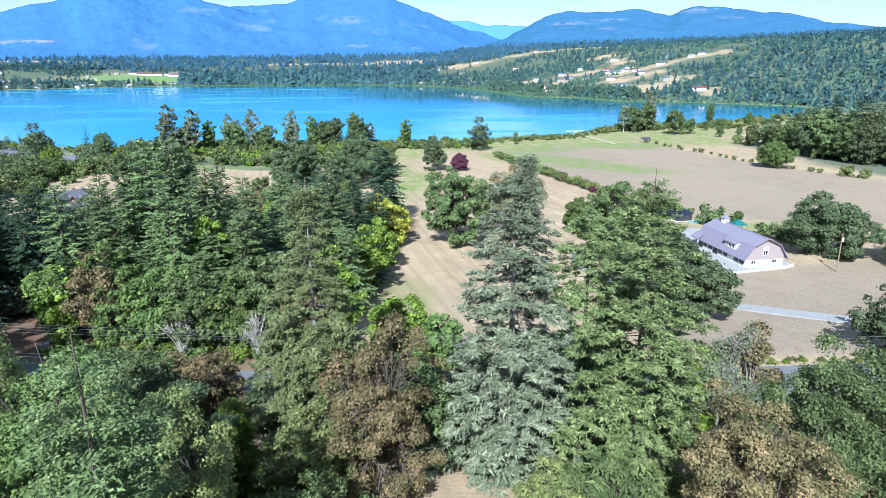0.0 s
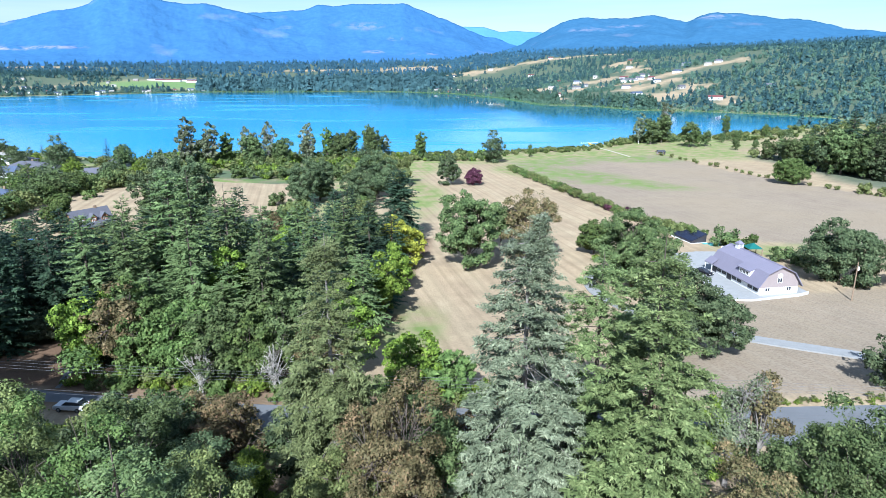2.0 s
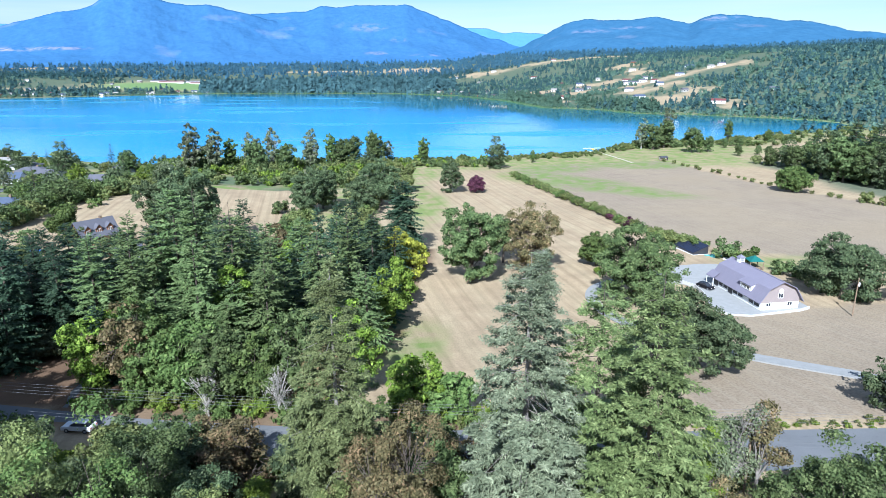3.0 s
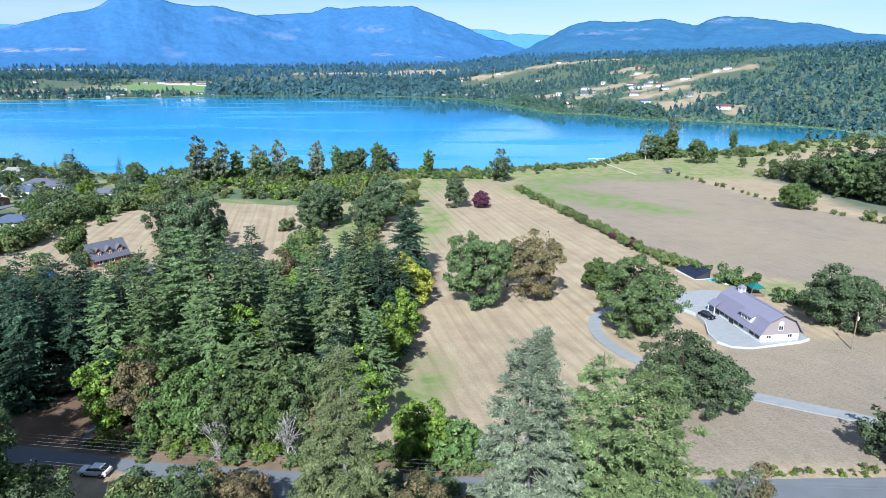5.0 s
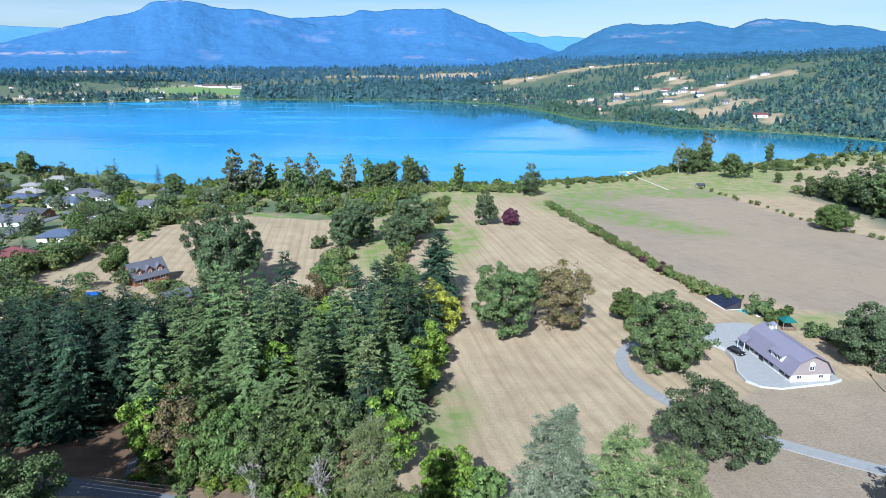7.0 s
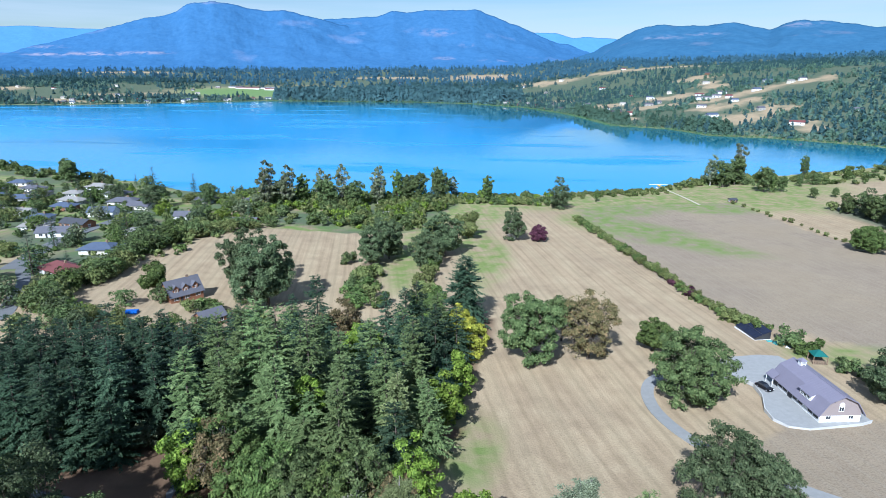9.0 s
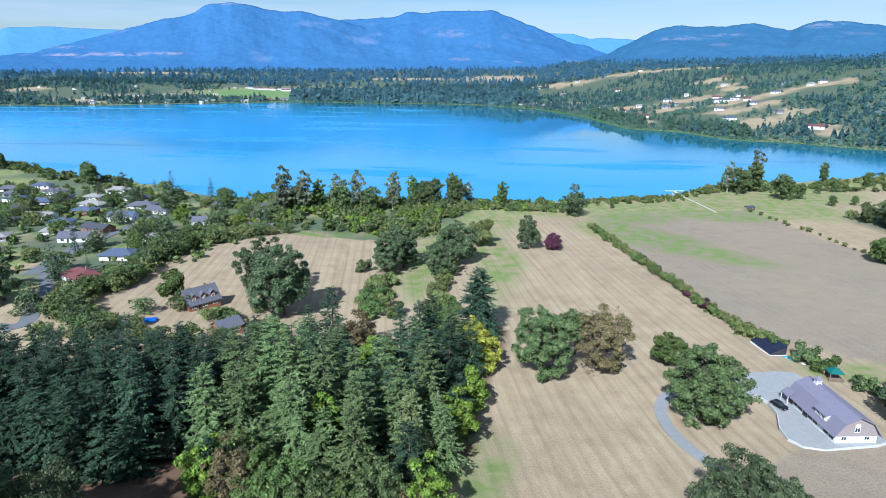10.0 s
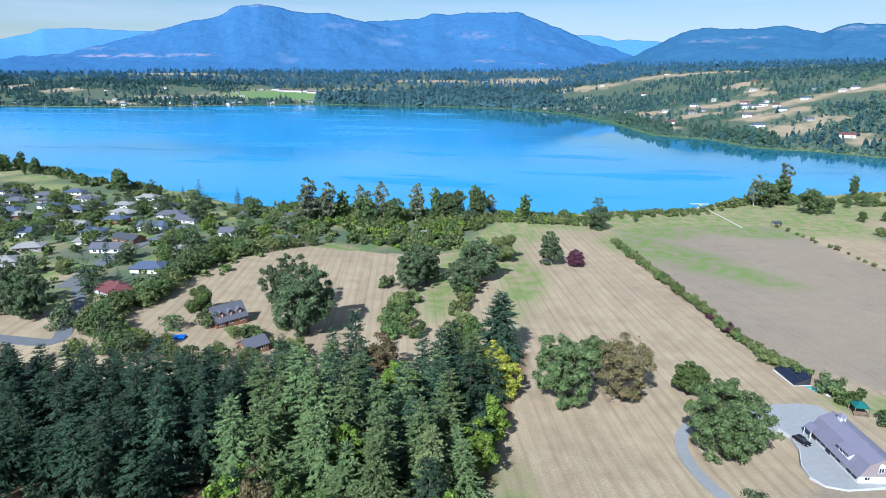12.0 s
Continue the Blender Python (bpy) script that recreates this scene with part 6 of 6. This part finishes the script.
for sx in (-1, 1):
    for sy in (-1, 1):
        part("post", box_bm(sx * 1.9 - 0.09, sx * 1.9 + 0.09, sy * 1.9 - 0.09, sy * 1.9 + 0.09, 0.2, 2.5, 0.01), TIMBER, gz)
bm = bmesh.new()
bmesh.ops.create_cone(bm, cap_ends=True, segments=4, radius1=2.9, radius2=0.1, depth=1.4, matrix=pose(0, 0, 3.3, 0, 0, 45))
part("roof", bm, ROOF_TEAL, gz)
for k in range(9):
    part("slat", box_bm(-1.8 + k * 0.42, -1.7 + k * 0.42, -1.93, -1.87, 0.2, 1.1), TIMBER, gz)


# ---- cars ----
def car(x, y, turn, body_mat, label, z=None):
    zz = ground_at(x, y) if z is None else z
    ob = thing("car", pose(x, y, zz, 0, 0, turn), label, "car")
    prof = [(-2.25, 0.35), (-2.3, 0.75), (-2.15, 0.98), (-1.75, 1.05), (2.1, 0.92), (2.28, 0.7), (2.25, 0.35)]

    def shell(pr, w, top):
        bm = bmesh.new()
        a = [bm.verts.new((px, -w * (1 if pz < 0.9 else top), pz)) for px, pz in pr]
        b = [bm.verts.new((px, w * (1 if pz < 0.9 else top), pz)) for px, pz in pr]
        bm.faces.new(a)
        bm.faces.new(b[::-1])
        for i in range(len(pr)):
            j = (i + 1) % len(pr)
            bm.faces.new((a[j], a[i], b[i], b[j]))
        bmesh.ops.recalc_face_normals(bm, faces=bm.faces[:])
        bmesh.ops.bevel(bm, geom=bm.edges[:], offset=0.05, segments=2, affect="EDGES", profile=0.6)
        return bm

    body = part("body", shell(prof, 0.9, 0.94), body_mat, ob)
    part("cabin", shell([(-2.0, 0.98), (-1.55, 1.5), (0.25, 1.52), (1.1, 0.96)], 0.84, 0.86), PANE, ob, "dark glass cabin")
    part("car_roof", box_bm(-1.5, 0.25, -0.66, 0.66, 1.49, 1.55, 0.025), body_mat, ob)
    for px in (-1.4, 1.4):
        for s in (-1, 1):
            bm = bmesh.new()
            bmesh.ops.create_cone(bm, cap_ends=True, segments=18, radius1=0.34, radius2=0.34, depth=0.24, matrix=pose(px, s * 0.82, 0.34, 90))
            wh = part("wheel", bm, DARK, ob)
            bm = bmesh.new()
            bmesh.ops.create_cone(bm, cap_ends=True, segments=14, radius1=0.2, radius2=0.2, depth=0.26, matrix=pose(px, s * 0.82, 0.34, 90))
            part("rim", bm, METAL, wh)
    for s in (-1, 1):
        part("headlight", box_bm(2.18, 2.3, s * 0.62 - 0.16, s * 0.62 + 0.16, 0.66, 0.8, 0.03), WHITE, ob)
        part("tail_light", box_bm(-2.33, -2.2, s * 0.66 - 0.12, s * 0.66 + 0.12, 0.72, 0.88, 0.03), WALL_RED, ob)
    return ob


BLACK_PAINT = plain("black_car_paint", (0.012, 0.012, 0.015), (0.01, 0.01, 0.012), 0.15, bump=0)
WHITE_PAINT = plain("white_car_paint", (0.8, 0.8, 0.8), (0.75, 0.75, 0.75), 0.2, bump=0)
car(64.3, 156.4, -60, BLACK_PAINT, "black saloon car parked on the forecourt", yard_z)
car(53.2, 165.6, -50, BLACK_PAINT, "black car parked under the oak", yard_z)
car(-54.5, 78.0, 176, WHITE_PAINT, "white hatchback on the country road", ground_at(-54.5, 80) + 0.32)


# ---- poles and wires ----
def pole(x, y, h, arm=True):
    ob = thing("utility_pole", pose(x, y, ground_at(x, y) - 0.5), "weathered timber utility pole with a crossarm", "utility pole", "utility poles")
    bm = bmesh.new()
    bmesh.ops.create_cone(bm, cap_ends=True, segments=10, radius1=0.16, radius2=0.1, depth=h, matrix=pose(0, 0, h / 2))
    part("shaft", bm, TIMBER, ob)
    if arm:
        part("crossarm", box_bm(-0.06, 0.06, -1.2, 1.2, h - 0.7, h - 0.55, 0.01), TIMBER, ob)
        for s in (-1.1, -0.4, 0.4, 1.1):
            bm = bmesh.new()
            bmesh.ops.create_cone(bm, cap_ends=True, segments=8, radius1=0.06, radius2=0.04, depth=0.2, matrix=pose(0, s, h - 0.45))
            part("insulator", bm, WHITE, ob)
    else:
        bm = bmesh.new()
        bmesh.ops.create_cone(bm, cap_ends=True, segments=12, radius1=0.22, radius2=0.22, depth=0.8, matrix=pose(0.25, 0, h - 1.6))
        part("transformer", bm, WHITE, ob)
    return ob


pole(91.1, 137.8, 9.8, False)
LINE = [(-150, 82), (-74, 70.5), (33, 62.5), (84, 65), (140, 70)]
for x, y in LINE:
    pole(x, y, 13.2)
for (ax, ay), (bx, by) in zip(LINE, LINE[1:]):
    za, zb = ground_at(ax, ay), ground_at(bx, by)
    bits = thing("power_line", pose(0, 0, 0), "grey power lines sagging between utility poles", "power line", "power lines")
    for side, drop in ((-1.1, 0.1), (-0.4, 0.1), (0.4, 0.1), (1.1, 0.1), (0.1, 3.4), (0.15, 3.9)):
        t = np.linspace(0, 1, 15)
        p = np.stack([ax + (bx - ax) * t, ay + (by - ay) * t + side, za + 12.4 + (zb - za) * t - drop - 4 * 1.2 * t * (1 - t)], 1)
        n = len(p)
        ring = np.array([(0, 1, 0), (0, 0, 1), (0, -1, 0), (0, 0, -1)]) * 0.011
        v = (p[:, None, :] + ring[None]).reshape(-1, 3)
        k = np.arange(n - 1)[:, None] * 4 + np.arange(4)[None]
        k2 = np.arange(n - 1)[:, None] * 4 + (np.arange(4)[None] + 1) % 4
        child("wire", array_mesh("wire", v, np.stack([k, k2, k2 + 4, k + 4], -1).reshape(-1, 4), WIRE, True), bits)

# small things by the water: the float plane, a hut, a landing path
pl = thing("float_plane", pose(104, 500, 0.1, 0, 0, 10), "small yellow float plane moored at the shore", "seaplane")
YELLOW = tint("yellow_aircraft_paint", (0.75, 0.5, 0.04), 0.3, 0.9)
bm = bmesh.new()
bmesh.ops.create_uvsphere(bm, u_segments=14, v_segments=8, radius=1, matrix=Matrix.Translation((0, 0, 1.9)) @ Matrix.Diagonal((0.65, 3.4, 0.7, 1)))
part("fuselage", bm, YELLOW, pl)
part("wing", box_bm(-7.2, 7.2, 0.4, 1.9, 2.6, 2.8, 0.06), WHITE, pl)
part("tail", box_bm(-1.7, 1.7, -3.4, -2.7, 2.0, 2.1, 0.03), YELLOW, pl)
part("fin", box_bm(-0.06, 0.06, -3.5, -2.6, 2.0, 3.2, 0.02), YELLOW, pl)
for s in (-1, 1):
    bm = bmesh.new()
    bmesh.ops.create_uvsphere(bm, u_segments=10, v_segments=6, radius=1, matrix=Matrix.Translation((s * 1.1, 0.3, 0.2)) @ Matrix.Diagonal((0.38, 2.9, 0.35, 1)))
    part("float", bm, WHITE, pl)
    part("strut", box_bm(s * 1.0 - 0.05, s * 1.0 + 0.05, 0.6, 0.7, 0.3, 2.6), METAL, pl)
tagged(new("landing_path", ribbon("landing_path", [(108, 488), (111, 476), (115, 455), (118.5, 434)], 1.6, SAND, 0.02)), "pale path leading to the lake shore", "path", kind="structure")
house(143, 447, 20, 5, 3, 2.2, 0.8, TIMBER, ROOF_DARK, "small dark field shelter by the shore", "field_shelter", hip=False, chimney=False, windows=1)
house(-82.8, 366, 20, 3, 3, 2.6, 1.0, WHITE, ROOF_PALE, "small white hut among shore bushes", "garden_hut", hip=False, chimney=False, windows=1)


# ---- the village gardens ----
rs = np.random.RandomState(21)
GARDEN_FIR = plant("garden_conifer", fir_meshes(60, 15, 4.0, "bluefir", 1.0, 6, 0.5, 0.03, 0.7, 0.2), -213.6, 252, "dark conifer in a village garden", "conifer", "garden trees")
GARDEN = [plant("garden_tree", oak_meshes(310 + i, 9, 4.8, k, 34, 1150, 0.4, rag=0.22), x, y, l, "tree", "garden trees")
          for i, (k, x, y, l) in enumerate([("oak", -168, 240, "dark green garden tree"), ("maple", -205, 300, "fresh green garden tree"), ("olive", -168, 300, "dry green garden tree"), ("greyoak", -171, 176, "grey-green oak beside a lane"), ("lime", -214, 342, "yellow-green garden tree beside a street"), ("ash", -240, 320, "pale grey-green garden tree")])]
again(big, -205, 186, 0.74, 30)
again(big, -191, 180, 0.7, 150)
again(big, -222, 196, 0.7, 260)
again(GARDEN_FIR, -189.7, 210, 1.3, 80)
for x, y, k, s in ((-112, 186, 2, 0.62), (-104, 187, 1, 0.6), (-124, 190, 0, 0.7), (-99, 199, 1, 0.45), (-134, 184, 0, 0.7), (-128, 172, 2, 0.6), (-140, 160, 0, 0.9), (-150, 157, 2, 0.8), (-132, 159, 3, 0.9), (-121, 162, 2, 0.8), (-114, 160, 0, 0.85), (-159, 172, 0, 0.8), (-106, 165, 1, 0.8), (-146, 168, 3, 0.9), (-138, 170, 4, 0.6), (-96, 168, 0, 0.8)):
    again(GARDEN[k], x, y, s * rs.uniform(0.9, 1.1), rs.uniform(0, 360))
# the hedgerow between the village and the field
ROW = np.array([(-128, 168), (-150, 172), (-160, 180), (-157, 198), (-159, 222), (-163, 250), (-164, 275), (-152, 303), (-128, 318)], float)
along = np.concatenate([[0], np.cumsum(np.hypot(*np.diff(ROW, axis=0).T))])
for i in range(84):
    t = rs.uniform(0, along[-1])
    x, y = np.interp(t, along, ROW[:, 0]) - abs(rs.normal(3, 4)), np.interp(t, along, ROW[:, 1]) + rs.normal(0, 2.5)
    if math.hypot(x + 178, y - 210) > 11:
        again(GARDEN[(0, 2, 0, 1, 2)[rs.randint(5)]], x, y, rs.uniform(0.5, 1.05), rs.uniform(0, 360))
placed = 0
while placed < 195:
    x, y = rs.uniform(-470, -140), rs.uniform(200, 455)
    if lake_distance(np.array([x]), np.array([y]))[0] < 6 or y < 352 and abs(x - np.interp(y, [216, 258, 315, 350], [-206, -220, -230, -236])) < 8 or math.hypot(x + 178, y - 208) < 13:
        continue
    if y < 312 and x > np.interp(y, ROW[2:, 1], ROW[2:, 0]) - 2:
        continue
    placed += 1
    r = rs.randint(6)
    again(GARDEN_FIR if r == 5 else GARDEN[(0, 3, 1, 2, 4 + placed % 2)[r]], x, y, rs.uniform(0.4, 1.2), rs.uniform(0, 360))


hedges = {"oak": [], "maple": [], "olive": []}
for i in range(1100):
    x, y = rs.uniform(-480, -150), rs.uniform(212, 448)
    if lake_distance(np.array([x]), np.array([y]))[0] < 8 or (y < 352 and abs(x - np.interp(y, [216, 258, 315, 350], [-206, -220, -230, -236])) < 6) or (x > -172 + (y - 215) * 0.7 and y < 310):
        continue
    hedges[("oak", "oak", "maple", "olive")[rs.randint(4)]].append((x, y, rs.uniform(0.35, 1.25)))
for i, (k, v) in enumerate(hedges.items()):
    thicket("garden_hedge", {"oak": "dark hedges and shrubs in the village gardens", "maple": "green shrubs in the village gardens", "olive": "dry shrubs in the village gardens"}[k], v, k, 600 + 10 * i, 200, 0.5)


# ---- woods and houses across the lake ----
def far_woods(name, label, spots, heights, leaf_kind, seed, slim, each=22):
    """A wood of many small ragged crowns, each of a few leafy sprays, in one mesh."""
    rs = np.random.RandomState(seed)
    n = len(spots)
    hh = np.repeat(heights, each)
    f = rs.uniform(0.04, 1.0, n * each) if slim else rs.uniform(0.12, 1.0, n * each)
    wide = (1.04 - f) ** 0.85 * 0.3 if slim else np.sqrt(np.clip(1 - ((f - 0.5) / 0.55) ** 2, 0.02, 1)) * 0.46
    wide = wide * np.repeat(rs.uniform(0.8, 1.25, n), each) * rs.uniform(0.55, 1.1, n * each)
    a = rs.uniform(0, 6.28, n * each)
    out = np.stack([np.cos(a), np.sin(a), np.full(n * each, 0.35)], 1)
    base = np.stack([spots[:, 0], spots[:, 1], height(spots[:, 0], spots[:, 1]) - 0.5], 1)
    c = np.repeat(base, each, 0) + np.stack([np.cos(a) * wide, np.sin(a) * wide, f], 1) * hh[:, None]
    nn = unit(out + rs.normal(0, 0.45, (n * each, 3)))
    u = unit(np.cross(nn, rs.normal(size=(n * each, 3))))
    v = np.cross(nn, u)
    s = hh * (0.19 * (1.15 - 0.6 * f) if slim else 0.19) * rs.uniform(0.7, 1.35, n * each)
    tagged(new(name, leaf_mesh(name, c, u * s[:, None], v * s[:, None], LEAF[leaf_kind])), label, "woodland", kind="stuff")


def far_spots(n, seed, x0, x1, y0, y1, clump):
    rs = np.random.RandomState(seed)
    out = []
    while sum(len(o) for o in out) < n:
        x, y = rs.uniform(x0, x1, 20000), rs.uniform(y0, y1, 20000)
        d = lake_distance(x, y)
        keep = (d > 4) & (np.abs(np.degrees(np.arctan2(x, y)) + 5) < 44)
        for b in FIELDS:
            keep &= blob(x, y, *b) < rs.uniform(0.1, 0.99, len(x))
        for b in HILL_FIELDS + CROPS:
            keep &= blob(x, y, b[0] * 0.965, b[1] * 0.965, b[2], b[3], b[4]) < rs.uniform(0.2, 1.08, len(x))
        dens = np.sin(x * 0.013 + seed) * np.sin(y * 0.017) + np.sin(x * 0.005 - y * 0.007) + rs.normal(0, 0.5, len(x))
        keep &= dens > clump
        out.append(np.stack([x, y], 1)[keep])
    return np.concatenate(out)[:n]


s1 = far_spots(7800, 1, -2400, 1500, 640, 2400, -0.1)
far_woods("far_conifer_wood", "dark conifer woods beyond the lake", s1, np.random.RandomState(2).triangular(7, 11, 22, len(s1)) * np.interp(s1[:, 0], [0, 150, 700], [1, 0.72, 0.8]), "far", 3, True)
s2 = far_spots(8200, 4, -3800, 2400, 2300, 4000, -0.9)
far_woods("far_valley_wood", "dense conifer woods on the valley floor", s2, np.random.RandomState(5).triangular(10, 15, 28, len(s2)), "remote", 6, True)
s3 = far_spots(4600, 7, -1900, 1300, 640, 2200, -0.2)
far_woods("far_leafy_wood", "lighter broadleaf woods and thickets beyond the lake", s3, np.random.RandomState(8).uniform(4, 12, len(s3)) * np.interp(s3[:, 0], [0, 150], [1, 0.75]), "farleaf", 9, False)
rs2 = np.random.RandomState(10)
seg = np.concatenate([[0], np.cumsum(np.hypot(*np.diff(FAR_SHORE, axis=0).T))])


def along_shore(n, lo, hi, back, spread):
    """Places behind the far shore, between two shares of its length, going from the bay to the far corner."""
    t = rs2.uniform(lo, hi, n) * seg[-1]
    x, y = np.interp(t, seg, FAR_SHORE[:, 0]), np.interp(t, seg, FAR_SHORE[:, 1])
    e = 4.0
    dx, dy = np.interp(t + e, seg, FAR_SHORE[:, 0]) - np.interp(t - e, seg, FAR_SHORE[:, 0]), np.interp(t + e, seg, FAR_SHORE[:, 1]) - np.interp(t - e, seg, FAR_SHORE[:, 1])
    k = np.maximum(np.hypot(dx, dy), 1e-6)
    o = back + np.abs(rs2.normal(0, spread, n))
    return np.stack([x + dy / k * o, y - dx / k * o], 1)


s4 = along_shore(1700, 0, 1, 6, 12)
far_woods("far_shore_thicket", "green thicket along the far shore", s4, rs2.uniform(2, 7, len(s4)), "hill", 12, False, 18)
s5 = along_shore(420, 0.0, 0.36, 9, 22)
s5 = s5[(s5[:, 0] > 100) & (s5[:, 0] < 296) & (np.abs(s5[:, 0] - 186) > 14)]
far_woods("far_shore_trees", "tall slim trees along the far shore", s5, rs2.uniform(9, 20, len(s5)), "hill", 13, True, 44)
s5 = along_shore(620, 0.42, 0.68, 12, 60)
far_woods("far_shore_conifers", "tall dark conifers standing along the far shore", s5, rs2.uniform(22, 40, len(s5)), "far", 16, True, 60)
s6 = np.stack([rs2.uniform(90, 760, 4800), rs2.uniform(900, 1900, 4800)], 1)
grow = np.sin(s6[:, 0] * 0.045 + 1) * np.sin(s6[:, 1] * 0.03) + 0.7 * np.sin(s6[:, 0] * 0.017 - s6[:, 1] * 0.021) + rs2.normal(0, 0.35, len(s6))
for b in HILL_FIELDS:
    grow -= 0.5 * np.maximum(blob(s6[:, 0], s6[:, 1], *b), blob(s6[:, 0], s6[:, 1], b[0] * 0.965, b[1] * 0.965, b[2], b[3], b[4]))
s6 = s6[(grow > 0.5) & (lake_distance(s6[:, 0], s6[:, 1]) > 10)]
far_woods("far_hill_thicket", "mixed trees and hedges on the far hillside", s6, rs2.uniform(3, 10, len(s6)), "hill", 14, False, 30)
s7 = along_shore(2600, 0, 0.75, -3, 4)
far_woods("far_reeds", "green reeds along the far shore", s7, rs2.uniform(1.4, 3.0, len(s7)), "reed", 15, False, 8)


def far_house(x, y, turn, L, W, wall, roof, label):
    ob = thing("far_house", pose(x, y, ground_at(x, y), 0, 0, turn), label, "house", "houses beyond the lake")
    part("wall", box_bm(-L / 2, L / 2, -W / 2, W / 2, -2, 4.0), wall, ob)
    bm = prism_bm([(-W / 2 - 0.5, 3.9), (0, 7.0), (W / 2 + 0.5, 3.9)], -L / 2 - 0.5, L / 2 + 0.5)
    bmesh.ops.rotate(bm, verts=bm.verts[:], matrix=Matrix.Rotation(radians(90), 3, "Z"))
    part("roof", bm, roof, ob)
    for wx in (-L / 4, L / 4):
        part("window", box_bm(wx - 1, wx + 1, -W / 2 - 0.05, -W / 2 + 0.05, 1.2, 2.8), PANE, ob)


WALLS = [(WHITE, ROOF_GREY, "white house with a grey roof beyond the lake"), (WALL_CREAM, ROOF_PALE, "cream house with a pale roof beyond the lake"), (WHITE, ROOF_RED, "white house with a red roof beyond the lake"), (WHITE, ROOF_BLUE, "white house with a blue roof beyond the lake"), (WALL_STONE, ROOF_GREY, "grey stucco house beyond the lake"), (WALL_BROWN, ROOF_DARK, "brown timber house beyond the lake"), (WALL_PINK, ROOF_PALE, "dull pinkish house beyond the lake")]
for i in range(100):
    x, y = along_shore(1, 0.2, 1.0, 12 if i < 70 else 80, 30 if i < 70 else 220)[0]
    if lake_distance(np.array([x]), np.array([y]))[0] < 10:
        continue
    w = WALLS[rs2.randint(7)]
    far_house(x, y, rs2.uniform(-30, 30), rs2.uniform(10, 18), rs2.uniform(7, 10), *w)
for f in HILL_FIELDS + VALLEY_FIELDS[:6]:
    for _ in range(1):
        x, y = f[0] + rs2.uniform(-0.9, 0.9) * f[2], f[1] + rs2.uniform(-0.2, 0.9) * f[3]
        if lake_distance(np.array([x]), np.array([y]))[0] > 14:
            far_house(x, y, rs2.uniform(-30, 30), rs2.uniform(12, 22), rs2.uniform(8, 11), *WALLS[rs2.randint(7)])
for x, y, L, W, k in ((375, 1430, 40, 14, 0), (-1000, 2225, 90, 18, 2), (-940, 2250, 80, 18, 0), (-900, 2215, 60, 16, 2), (-1050, 2240, 60, 16, 0), (-860, 2260, 50, 14, 1), (420, 1480, 22, 10, 0), (380, 1500, 18, 10, 2), (540, 1560, 20, 10, 3), (520, 1090, 14, 9, 0)):
    far_house(x, y, rs2.uniform(-12, 12), L, W, *WALLS[k])
